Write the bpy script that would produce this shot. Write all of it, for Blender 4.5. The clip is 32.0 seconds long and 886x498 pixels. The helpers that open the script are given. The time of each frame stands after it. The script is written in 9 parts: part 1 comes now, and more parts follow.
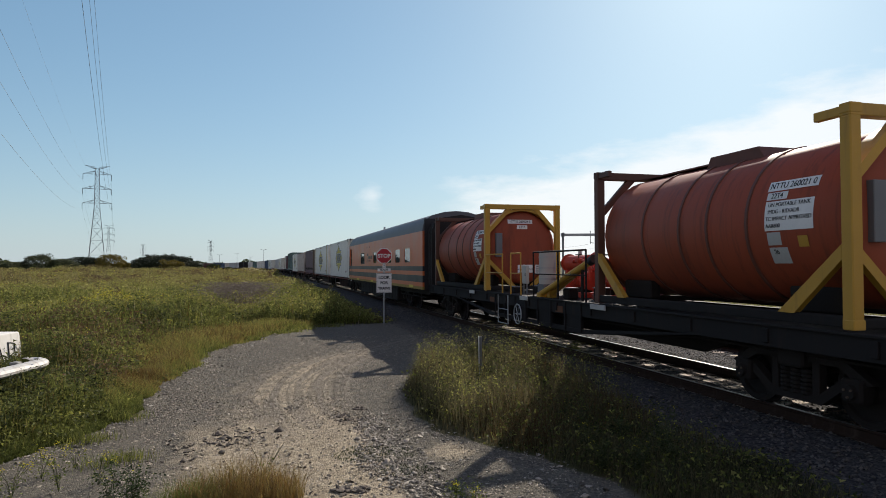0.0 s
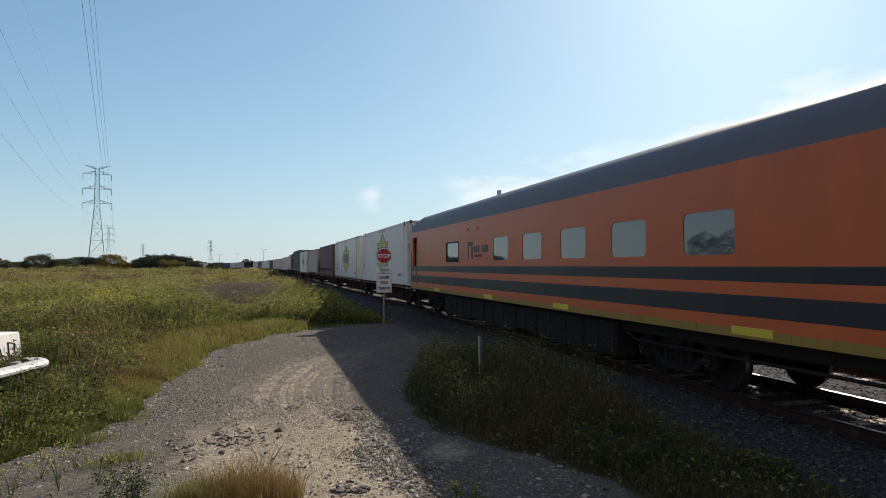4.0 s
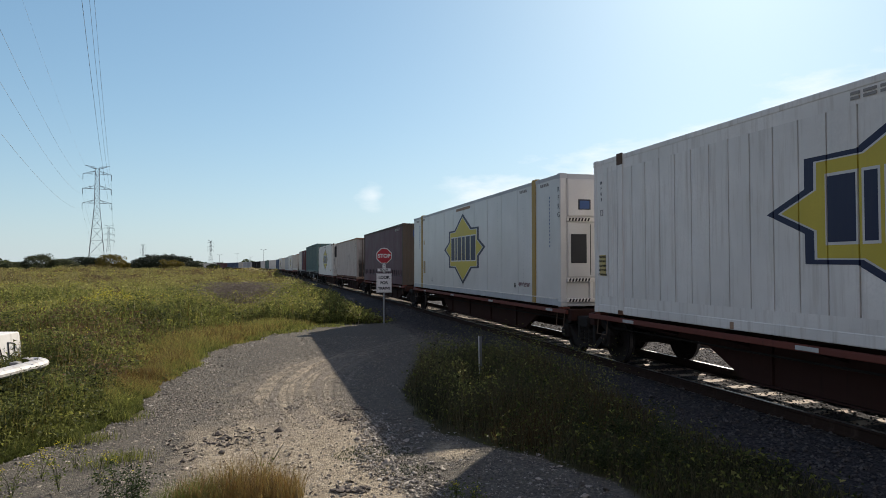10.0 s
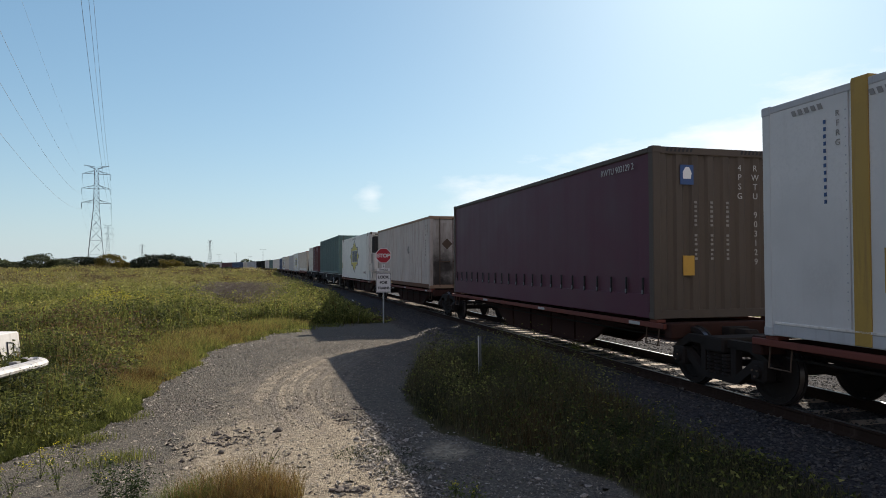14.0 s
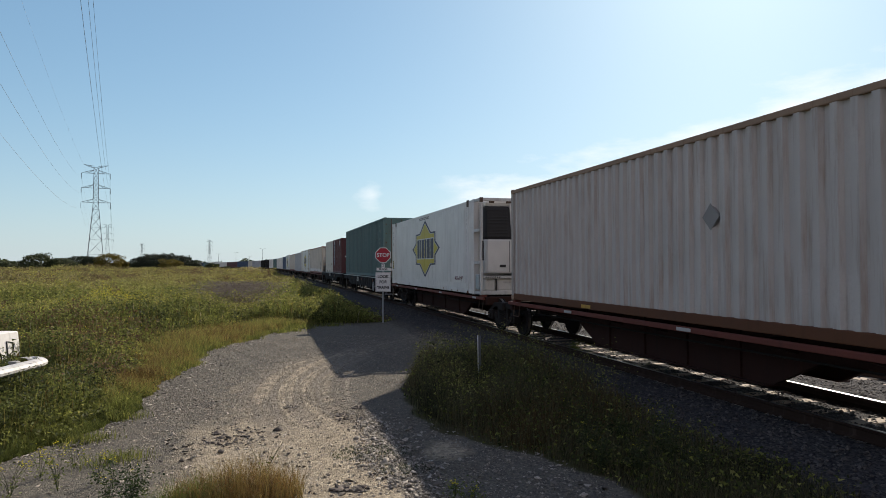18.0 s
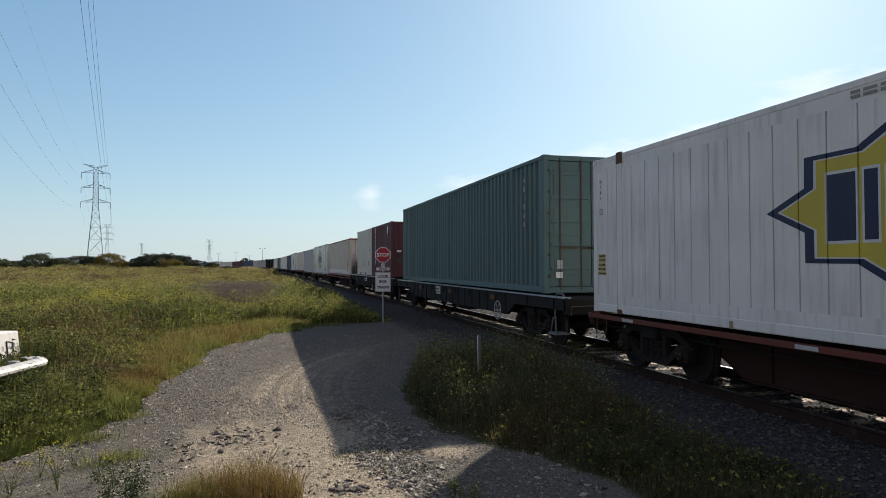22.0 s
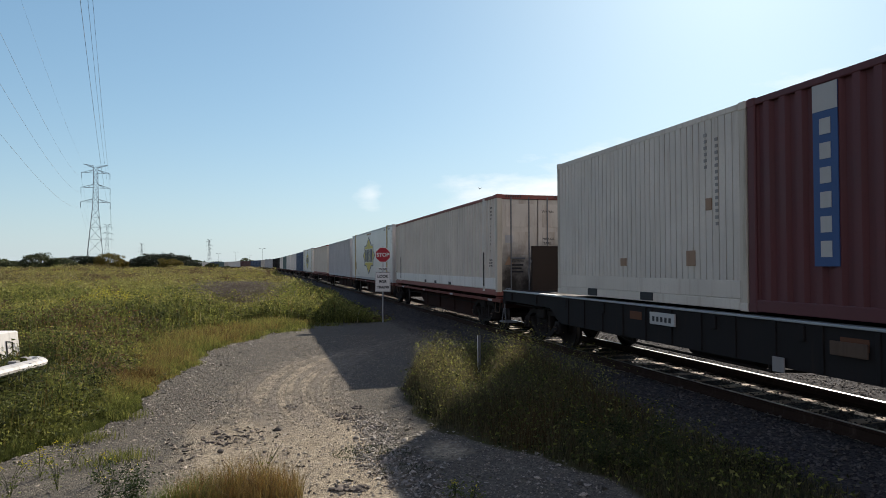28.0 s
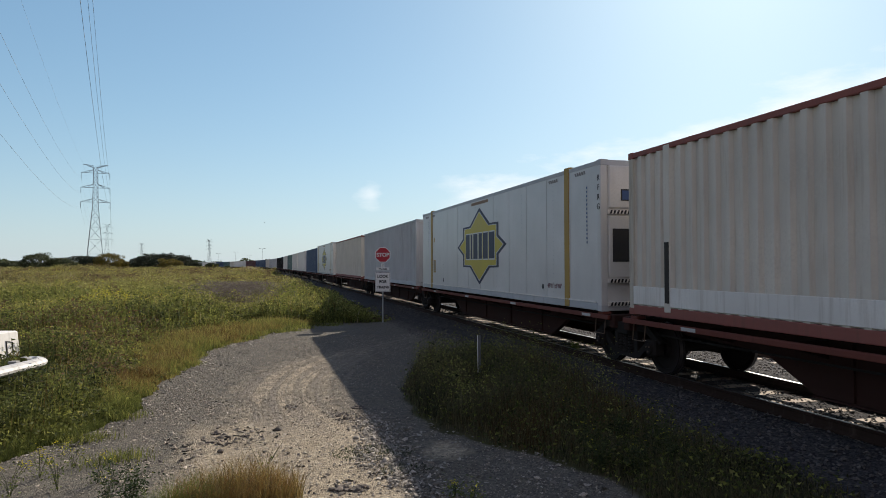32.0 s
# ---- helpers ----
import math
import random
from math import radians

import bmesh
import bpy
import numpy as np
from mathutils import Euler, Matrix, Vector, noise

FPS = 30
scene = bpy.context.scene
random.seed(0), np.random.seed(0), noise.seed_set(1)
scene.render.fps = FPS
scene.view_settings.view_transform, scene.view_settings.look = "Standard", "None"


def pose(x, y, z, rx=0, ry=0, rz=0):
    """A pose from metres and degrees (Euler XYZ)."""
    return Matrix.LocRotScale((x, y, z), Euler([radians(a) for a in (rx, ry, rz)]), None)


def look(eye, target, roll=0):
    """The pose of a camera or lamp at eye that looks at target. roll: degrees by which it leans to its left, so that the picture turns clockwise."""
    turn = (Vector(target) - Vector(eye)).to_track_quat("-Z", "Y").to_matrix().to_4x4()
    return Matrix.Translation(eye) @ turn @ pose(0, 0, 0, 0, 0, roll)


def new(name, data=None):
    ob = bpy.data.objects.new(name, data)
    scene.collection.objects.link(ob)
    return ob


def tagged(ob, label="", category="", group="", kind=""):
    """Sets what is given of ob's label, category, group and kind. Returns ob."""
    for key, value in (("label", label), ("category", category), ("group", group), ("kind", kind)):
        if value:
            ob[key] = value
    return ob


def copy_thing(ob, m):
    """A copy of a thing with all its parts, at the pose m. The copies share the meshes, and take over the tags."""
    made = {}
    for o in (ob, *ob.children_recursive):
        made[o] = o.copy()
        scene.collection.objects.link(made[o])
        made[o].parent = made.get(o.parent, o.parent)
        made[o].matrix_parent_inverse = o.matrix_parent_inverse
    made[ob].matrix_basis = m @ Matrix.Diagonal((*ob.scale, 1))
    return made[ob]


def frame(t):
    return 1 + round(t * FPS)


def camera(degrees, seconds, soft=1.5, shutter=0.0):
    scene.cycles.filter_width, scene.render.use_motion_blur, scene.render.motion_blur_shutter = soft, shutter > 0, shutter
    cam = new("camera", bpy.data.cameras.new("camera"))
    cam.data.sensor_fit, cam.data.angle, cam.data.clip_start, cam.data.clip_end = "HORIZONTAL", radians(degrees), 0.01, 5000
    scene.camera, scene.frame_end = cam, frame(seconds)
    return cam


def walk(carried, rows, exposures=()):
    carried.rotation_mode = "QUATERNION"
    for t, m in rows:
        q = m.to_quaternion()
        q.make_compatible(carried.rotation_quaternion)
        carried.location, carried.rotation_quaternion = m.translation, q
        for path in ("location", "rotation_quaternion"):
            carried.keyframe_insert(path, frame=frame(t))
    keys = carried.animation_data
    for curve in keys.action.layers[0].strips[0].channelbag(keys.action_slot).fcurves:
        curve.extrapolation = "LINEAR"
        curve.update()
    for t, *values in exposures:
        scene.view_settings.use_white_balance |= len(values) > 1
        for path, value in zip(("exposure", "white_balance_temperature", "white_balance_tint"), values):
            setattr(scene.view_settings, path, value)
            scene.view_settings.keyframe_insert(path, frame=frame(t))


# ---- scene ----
# Axes: the track runs along +Y, the train comes towards -Y; z = 0 is the top of the rails.
cam = camera(67.32, 32.0, soft=0.9)
EYE_Z = 1.925


def aim(yaw, pitch, roll):
    """A pose of the camera on its stand: yaw to the right of +Y, pitch up, roll, in degrees."""
    y, p = radians(yaw), radians(pitch)
    way = Vector((math.sin(y) * math.cos(p), math.cos(y) * math.cos(p), math.sin(p)))
    eye = Vector((0, 0, EYE_Z))
    return look(eye, eye + way, roll)


walk(cam, [(0.0, aim(15.06, 1.42, -0.15)), (10.0, aim(15.06, 1.42, -0.15)), (14.0, aim(15.11, 1.40, -0.15)),
           (20.0, aim(15.15, 1.34, -0.15)), (32.0, aim(15.17, 1.33, -0.15))],
     exposures=[(0.0, 0.36), (1.5, 0.37), (3.0, 0.42), (6.0, 0.50), (21.0, 0.50), (22.5, 0.56), (24.0, 0.68), (25.0, 0.66), (27.5, 0.54), (29.0, 0.46), (32.0, 0.49)])

# ---- light ----
SUN_AZ, SUN_EL = 40.1, 29.2
scene.view_settings.exposure = 0.46
world = bpy.data.worlds.new("sky")
scene.world = world
world.use_nodes = True
BACK_FILL = (2.72, 2.6, 3.05, 1)
HAZE, CLOUD = (3.35, 3.78, 4.2, 1), (5.6, 5.7, 5.75, 1)


def sky_nodes():
    nt = world.node_tree
    nt.nodes.clear()
    out = nt.nodes.new("ShaderNodeOutputWorld")
    bg = nt.nodes.new("ShaderNodeBackground")
    sky = nt.nodes.new("ShaderNodeTexSky")
    sky.sky_type, sky.sun_disc = "NISHITA", False
    sky.sun_elevation, sky.sun_rotation = radians(SUN_EL), radians(SUN_AZ)
    sky.air_density, sky.dust_density, sky.ozone_density = 1.0, 0.6, 1.5
    bg.inputs["Strength"].default_value = 0.138
    soft = nt.nodes.new("ShaderNodeGamma")
    soft.inputs["Gamma"].default_value = 0.72
    nt.links.new(sky.outputs[0], soft.inputs["Color"])
    def blend(fac, a, b, kind="MIX"):
        m = nt.nodes.new("ShaderNodeMix")
        m.data_type, m.blend_type = "RGBA", kind
        for sock, v in ((m.inputs["Factor"], fac), (m.inputs["A"], a), (m.inputs["B"], b)):
            if isinstance(v, (float, tuple)):
                sock.default_value = v
            else:
                nt.links.new(v, sock)
        return m.outputs["Result"]

    def calc(op, a, b=0.0, c=0.0, clamp=False):
        n = nt.nodes.new("ShaderNodeMath")
        n.operation, n.use_clamp = op, clamp
        for k, v in enumerate((a, b, c)):
            if isinstance(v, float):
                n.inputs[k].default_value = v
            else:
                nt.links.new(v, n.inputs[k])
        return n.outputs[0]

    # the brightness round the sun levels off in thin haze
    base = blend(1.0, soft.outputs[0], (0.745, 1.03, 1.20, 1), "MULTIPLY")
    level = nt.nodes.new("ShaderNodeVectorMath")
    level.operation = "MULTIPLY_ADD"
    level.inputs[1].default_value, level.inputs[2].default_value = (0.045, 0.048, 0.045), (1, 1, 1)
    nt.links.new(base, level.inputs[0])
    even = nt.nodes.new("ShaderNodeVectorMath")
    even.operation = "DIVIDE"
    nt.links.new(base, even.inputs[0])
    nt.links.new(level.outputs[0], even.inputs[1])
    base = even.outputs[0]
    # the blue deepens towards the zenith
    tc = nt.nodes.new("ShaderNodeTexCoord")
    xyz = nt.nodes.new("ShaderNodeSeparateXYZ")
    nt.links.new(tc.outputs["Generated"], xyz.inputs[0])
    up = calc("MAXIMUM", xyz.outputs["Z"], 0.0)
    base = blend(calc("MULTIPLY_ADD", up, 1.7, -0.68, clamp=True), base, blend(1.0, base, (0.40, 0.52, 0.80, 1), "MULTIPLY"))
    # pale haze towards the horizon, and the cloud bank low in the sunny quarter
    haze = calc("POWER", calc("SUBTRACT", 1.0, up), 11.0)
    base = blend(calc("MULTIPLY", haze, 0.66), base, HAZE)
    bear = calc("ARCTAN2", xyz.outputs["X"], xyz.outputs["Y"])
    n1 = nt.nodes.new("ShaderNodeTexNoise")
    n1.inputs["Scale"].default_value, n1.inputs["Detail"].default_value, n1.inputs["Roughness"].default_value = 5.0, 7.0, 0.6
    mp = nt.nodes.new("ShaderNodeMapping")
    mp.inputs["Scale"].default_value = (1, 1, 3.2)
    nt.links.new(tc.outputs["Generated"], mp.inputs["Vector"])
    nt.links.new(mp.outputs[0], n1.inputs["Vector"])
    puff = calc("MULTIPLY_ADD", n1.outputs["Fac"], 0.16, -0.08)
    rim = calc("MULTIPLY_ADD", calc("SUBTRACT", bear, radians(19.0)), 0.25, 0.128)
    over = calc("SUBTRACT", calc("ADD", rim, puff), up)
    bank = calc("MULTIPLY", over, 26.0, clamp=True)
    side = calc("MULTIPLY", calc("ADD", calc("SUBTRACT", bear, radians(14.0)), calc("MULTIPLY", puff, 1.2)), 11.0, clamp=True)
    far = calc("MULTIPLY", calc("SUBTRACT", radians(110.0), bear), 2.0, clamp=True)
    cloud = calc("MULTIPLY", calc("MULTIPLY", bank, side), calc("MULTIPLY", far, 0.8))
    small = nt.nodes.new("ShaderNodeVectorMath")
    small.operation = "DISTANCE"
    small.inputs[1].default_value = (0.156, 0.983, 0.103)
    nt.links.new(tc.outputs["Generated"], small.inputs[0])
    wisp = calc("MULTIPLY", calc("SUBTRACT", calc("MULTIPLY_ADD", puff, 0.6, 0.026), small.outputs["Value"]), 40.0, clamp=True)
    cloud = calc("MAXIMUM", cloud, calc("MULTIPLY", wisp, 0.55))
    base = blend(cloud, base, CLOUD)
    # added pale fill over the unseen half of the sky behind the camera
    away = calc("MULTIPLY_ADD", xyz.outputs["X"], -0.26, calc("MULTIPLY", xyz.outputs["Y"], -0.965))
    back_fill = calc("MULTIPLY", calc("MULTIPLY_ADD", away, 1.4, 0.25, clamp=True), 0.85)
    base = blend(back_fill, base, BACK_FILL)
    nt.links.new(base, bg.inputs["Color"])
    nt.links.new(bg.outputs[0], out.inputs["Surface"])


sky_nodes()
sun = new("sun", bpy.data.lights.new("sun", "SUN"))
sun.data.energy, sun.data.angle, sun.data.color = 5.0, radians(0.53), (1.0, 0.90, 0.78)
sun.matrix_world = look((60 * math.sin(radians(SUN_AZ)), 60 * math.cos(radians(SUN_AZ)), 60 * math.tan(radians(SUN_EL))), (0, 0, 0))


# ---- materials ----
def nodes_of(m):
    m.use_nodes = True
    nt = m.node_tree
    return nt, nt.nodes["Principled BSDF"]


def noise_tex(nt, vec, scale, detail=4.0, rough=0.55, stretch=(1, 1, 1)):
    mp = nt.nodes.new("ShaderNodeMapping")
    mp.inputs["Scale"].default_value = stretch
    nt.links.new(vec, mp.inputs["Vector"])
    n = nt.nodes.new("ShaderNodeTexNoise")
    n.inputs["Scale"].default_value, n.inputs["Detail"].default_value, n.inputs["Roughness"].default_value = scale, detail, rough
    nt.links.new(mp.outputs[0], n.inputs["Vector"])
    return n.outputs["Fac"]


def ramp(nt, fac, lo, hi, c0=(0, 0, 0, 1), c1=(1, 1, 1, 1)):
    r = nt.nodes.new("ShaderNodeValToRGB")
    r.color_ramp.elements[0].position, r.color_ramp.elements[1].position = lo, hi
    r.color_ramp.elements[0].color, r.color_ramp.elements[1].color = c0, c1
    nt.links.new(fac, r.inputs["Fac"])
    return r.outputs["Color"]


def mix(nt, fac, a, b, kind="MIX"):
    m = nt.nodes.new("ShaderNodeMix")
    m.data_type, m.blend_type = "RGBA", kind
    for sock, v in ((m.inputs["Factor"], fac), (m.inputs["A"], a), (m.inputs["B"], b)):
        if isinstance(v, (int, float)):
            sock.default_value = v
        elif isinstance(v, tuple):
            sock.default_value = (*v, 1) if len(v) == 3 else v
        else:
            nt.links.new(v, sock)
    return m.outputs["Result"]


def bump(nt, bsdf, height, strength, dist=0.02):
    b = nt.nodes.new("ShaderNodeBump")
    b.inputs["Strength"].default_value, b.inputs["Distance"].default_value = strength, dist
    nt.links.new(height, b.inputs["Height"])
    nt.links.new(b.outputs[0], bsdf.inputs["Normal"])


def place_of(nt):
    """Object coordinates, shifted by the object's own random number."""
    tc = nt.nodes.new("ShaderNodeTexCoord")
    oi = nt.nodes.new("ShaderNodeObjectInfo")
    add = nt.nodes.new("ShaderNodeVectorMath")
    add.operation = "MULTIPLY_ADD"
    add.inputs[1].default_value = (1, 1, 1)
    sc = nt.nodes.new("ShaderNodeVectorMath")
    sc.operation = "SCALE"
    sc.inputs[0].default_value = (37.0, 19.0, 53.0)
    nt.links.new(oi.outputs["Random"], sc.inputs["Scale"])
    nt.links.new(tc.outputs["Object"], add.inputs[0])
    nt.links.new(sc.outputs[0], add.inputs[2])
    return add.outputs[0]


def paint(name, col, rough=0.55, metal=0.0, stain=(0.12, 0.09, 0.07), amount=0.35, streak=0.5, relief=0.08, spec=0.4):
    """Weathered paint: cloudy fading, stains and streaks that run down."""
    m = bpy.data.materials.new(name)
    nt, bsdf = nodes_of(m)
    v = place_of(nt)
    big = noise_tex(nt, v, 0.9, 3)
    fine = noise_tex(nt, v, 26.0, 5)
    run = noise_tex(nt, v, 3.0, 5, 0.65, (1, 3.2, 0.22))
    c = mix(nt, ramp(nt, big, 0.3, 0.75), tuple(x * 0.84 for x in col), tuple(min(1, x * 1.08) for x in col))
    c = mix(nt, ramp(nt, fine, 0.45, 0.8), c, tuple(x * 0.92 for x in col))
    if amount:
        spot = nt.nodes.new("ShaderNodeMath")
        spot.operation, spot.inputs[1].default_value = "MULTIPLY", amount
        nt.links.new(ramp(nt, run, 0.60 - 0.12 * streak, 0.82), spot.inputs[0])
        c = mix(nt, spot.outputs[0], c, stain)
    nt.links.new(c, bsdf.inputs["Base Color"])
    bsdf.inputs["Metallic"].default_value = metal
    bsdf.inputs["Specular IOR Level"].default_value = spec
    rr = nt.nodes.new("ShaderNodeMapRange")
    rr.inputs["To Min"].default_value, rr.inputs["To Max"].default_value = max(0.05, rough - 0.12), min(1, rough + 0.15)
    nt.links.new(big, rr.inputs["Value"])
    nt.links.new(rr.outputs[0], bsdf.inputs["Roughness"])
    bump(nt, bsdf, fine, relief, 0.004)
    return m


def soot_paint(name, col, spots, stain, soot=(0.022, 0.018, 0.015)):
    """Grimy door paint with blown soot marks: spots of (x, z, half width, half height) on the leading end."""
    m = paint(name, col, 0.62, amount=0.8, stain=stain, streak=0.9)
    nt = m.node_tree
    bsdf = nt.nodes["Principled BSDF"]
    base = bsdf.inputs["Base Color"].links[0].from_socket
    tc = nt.nodes.new("ShaderNodeTexCoord").outputs["Object"]
    rag = noise_tex(nt, tc, 2.6, 5, 0.65)
    for x, z, rx, rz in spots:
        mp = nt.nodes.new("ShaderNodeMapping")
        mp.inputs["Location"].default_value = (-x / rx, 0, -z / rz)
        mp.inputs["Scale"].default_value = (1 / rx, 0, 1 / rz)
        nt.links.new(tc, mp.inputs["Vector"])
        ln = nt.nodes.new("ShaderNodeVectorMath")
        ln.operation = "LENGTH"
        nt.links.new(mp.outputs[0], ln.inputs[0])
        ad = nt.nodes.new("ShaderNodeMath")
        ad.operation, ad.inputs[1].default_value = "MULTIPLY_ADD", 1.3
        nt.links.new(rag, ad.inputs[0])
        nt.links.new(ln.outputs["Value"], ad.inputs[2])
        am = nt.nodes.new("ShaderNodeMapRange")
        am.inputs["From Min"].default_value, am.inputs["From Max"].default_value = 2.0, 0.95
        am.inputs["To Max"].default_value = 0.95
        nt.links.new(ad.outputs[0], am.inputs["Value"])
        base = mix(nt, am.outputs[0], base, soot)
    nt.links.new(base, bsdf.inputs["Base Color"])
    return m


M = {}
M["door_cream"] = soot_paint("sooty_cream_door", (0.56, 0.52, 0.45), [(-0.85, 0.35, 0.55, 1.0), (0.55, 0.45, 0.75, 0.95), (-0.15, 0.25, 0.8, 0.6)], (0.22, 0.14, 0.08))
M["door_beige"] = soot_paint("sooty_beige_door", (0.42, 0.39, 0.35), [(-0.90, 0.6, 0.42, 1.2), (0.0, 0.10, 1.2, 0.45), (-0.5, 0.9, 0.3, 0.5), (0.75, 0.5, 0.40, 1.0)], (0.10, 0.07, 0.05))
M["white"] = paint("reefer_white", (0.69, 0.665, 0.62), 0.45, amount=0.55, stain=(0.27, 0.21, 0.15), streak=0.8)
M["white_clean"] = paint("panel_white", (0.55, 0.54, 0.52), 0.35, amount=0.22, stain=(0.35, 0.32, 0.28))
M["yellow"] = paint("logo_yellow", (0.62, 0.50, 0.04), 0.5, amount=0.15)
M["emblem_yellow"] = paint("emblem_yellow", (0.50, 0.40, 0.045), 0.5, amount=0.3, stain=(0.30, 0.24, 0.06))
M["strip_yellow"] = paint("strip_yellow", (0.36, 0.23, 0.045), 0.55, amount=0.6, stain=(0.13, 0.08, 0.04))
M["faded_sticker"] = paint("faded_sticker", (0.50, 0.40, 0.14), 0.6, amount=0.6, stain=(0.5, 0.46, 0.38))
M["skirt_yellow"] = paint("grimy_yellow_skirt", (0.30, 0.20, 0.035), 0.6, amount=0.6, stain=(0.07, 0.045, 0.02))
M["rust_plate"] = paint("rusted_plate", (0.034, 0.026, 0.022), 0.85, amount=0.6, stain=(0.12, 0.060, 0.030), streak=0.3, relief=0.3, spec=0.15)
M["navy"] = paint("logo_navy", (0.012, 0.016, 0.05), 0.5, amount=0.1)
M["beige"] = paint("container_beige", (0.50, 0.465, 0.425), 0.6, amount=0.7, stain=(0.22, 0.12, 0.065), streak=0.8)
M["cream"] = paint("container_cream", (0.58, 0.54, 0.465), 0.55, amount=0.45, stain=(0.24, 0.15, 0.09))
M["grey"] = paint("container_grey", (0.42, 0.43, 0.44), 0.55, amount=0.4)
M["maroon"] = paint("container_maroon", (0.10, 0.030, 0.033), 0.6, amount=0.3, stain=(0.05, 0.02, 0.02))
M["curtain"] = paint("curtain_maroon", (0.078, 0.017, 0.034), 0.6, amount=0.25, stain=(0.03, 0.02, 0.02))
M["brown"] = paint("end_brown", (0.080, 0.062, 0.047), 0.7, amount=0.6, stain=(0.03, 0.022, 0.016))
M["rust"] = paint("rust", (0.11, 0.045, 0.02), 0.85, amount=0.6, stain=(0.06, 0.03, 0.015), relief=0.3)
M["green"] = paint("container_green", (0.082, 0.145, 0.141), 0.6, amount=0.5, stain=(0.10, 0.07, 0.05))
M["blue"] = paint("container_blue", (0.03, 0.06, 0.13), 0.55, amount=0.25)
M["sill_red"] = paint("wagon_oxide", (0.135, 0.042, 0.030), 0.7, amount=0.5, stain=(0.03, 0.02, 0.015), spec=0.2)
M["sill_dark"] = paint("grimy_oxide", (0.04, 0.019, 0.015), 0.85, amount=0.6, stain=(0.015, 0.012, 0.01), spec=0.12)
M["sill_grey"] = paint("wagon_grey", (0.019, 0.018, 0.018), 0.8, amount=0.4, stain=(0.05, 0.03, 0.02), spec=0.15)
M["under"] = paint("running_gear", (0.022, 0.019, 0.017), 0.85, 0.0, amount=0.5, stain=(0.03, 0.02, 0.012), spec=0.12)
M["steel"] = paint("worn_steel", (0.20, 0.198, 0.195), 0.33, 0.9, amount=0.3)
M["rail_side"] = paint("rail_rust", (0.035, 0.022, 0.016), 0.9, 0.0, amount=0.4, spec=0.1)
M["galv"] = paint("galvanised", (0.38, 0.40, 0.41), 0.5, 0.6, amount=0.15)
M["galv_dull"] = paint("dull_galvanised", (0.17, 0.18, 0.19), 0.7, 0.3, amount=0.1)
M["tank"] = paint("tank_orange", (0.29, 0.064, 0.030), 0.55, amount=0.85, stain=(0.075, 0.030, 0.022), streak=0.8, spec=0.25)
M["frame_yellow"] = paint("frame_yellow", (0.47, 0.27, 0.035), 0.5, amount=0.6, stain=(0.14, 0.06, 0.03))
M["frame_dark"] = paint("frame_brown", (0.10, 0.045, 0.03), 0.6, amount=0.5, stain=(0.04, 0.02, 0.015))
M["pump_red"] = paint("pump_red", (0.42, 0.045, 0.022), 0.5, amount=0.5, stain=(0.10, 0.03, 0.02))
M["car_orange"] = paint("car_orange", (0.52, 0.11, 0.025), 0.38, amount=0.2, stain=(0.2, 0.06, 0.03))
M["car_black"] = paint("car_black", (0.015, 0.016, 0.02), 0.45, amount=0.2, stain=(0.07, 0.05, 0.04))
M["roof_grey"] = paint("roof_grey", (0.11, 0.11, 0.125), 0.55, amount=0.35)
M["rubber"] = paint("rubber", (0.018, 0.017, 0.017), 0.8, amount=0.2)
M["rod"] = paint("rusty_rod", (0.10, 0.07, 0.05), 0.75, amount=0.6, stain=(0.05, 0.03, 0.02), spec=0.2)
M["sooted"] = paint("sooted_concrete", (0.12, 0.12, 0.125), 0.85, amount=0.4, spec=0.1)
M["concrete"] = paint("whitewashed_concrete", (0.70, 0.68, 0.64), 0.85, amount=0.4, stain=(0.2, 0.18, 0.15), relief=0.4)
M["sleeper"] = paint("sleeper_concrete", (0.34, 0.27, 0.20), 0.85, amount=0.4, relief=0.4)
M["sign_white"] = paint("sign_white", (0.74, 0.74, 0.72), 0.4, amount=0.10, stain=(0.4, 0.38, 0.33))
M["sign_red"] = paint("sign_red", (0.42, 0.015, 0.03), 0.4, amount=0.1)
M["ink"] = paint("ink", (0.02, 0.02, 0.022), 0.6, amount=0.0)
M["ink_pale"] = paint("ink_pale", (0.42, 0.42, 0.40), 0.6, amount=0.1)
M["print"] = paint("faded_print", (0.26, 0.25, 0.235), 0.7, amount=0.2)
M["ink_dim"] = paint("ink_dim", (0.20, 0.085, 0.105), 0.6, amount=0.1)
M["tank_ring"] = paint("tank_ring", (0.12, 0.045, 0.03), 0.6, amount=0.5, stain=(0.05, 0.025, 0.02))
M["rail_white"] = paint("rail_white", (0.56, 0.55, 0.52), 0.6, amount=0.85, stain=(0.16, 0.12, 0.09), streak=1.2, relief=0.3)
M["tank_cover"] = paint("grimy_plastic", (0.50, 0.48, 0.44), 0.55, amount=0.7, stain=(0.20, 0.16, 0.12))
M["ink_red"] = paint("ink_red", (0.32, 0.03, 0.04), 0.6, amount=0.1)
M["logo_blue"] = paint("logo_blue", (0.03, 0.075, 0.20), 0.5, amount=0.15)
M["rust_beige"] = paint("rusting_beige", (0.30, 0.20, 0.13), 0.7, amount=0.7, stain=(0.13, 0.06, 0.03), relief=0.2)
M["dirty_beige"] = paint("grimy_beige", (0.40, 0.36, 0.32), 0.65, amount=0.8, stain=(0.09, 0.055, 0.035), streak=1.0)
M["dirty_cream"] = paint("grimy_cream", (0.48, 0.44, 0.36), 0.6, amount=0.8, stain=(0.13, 0.09, 0.06), streak=0.9)
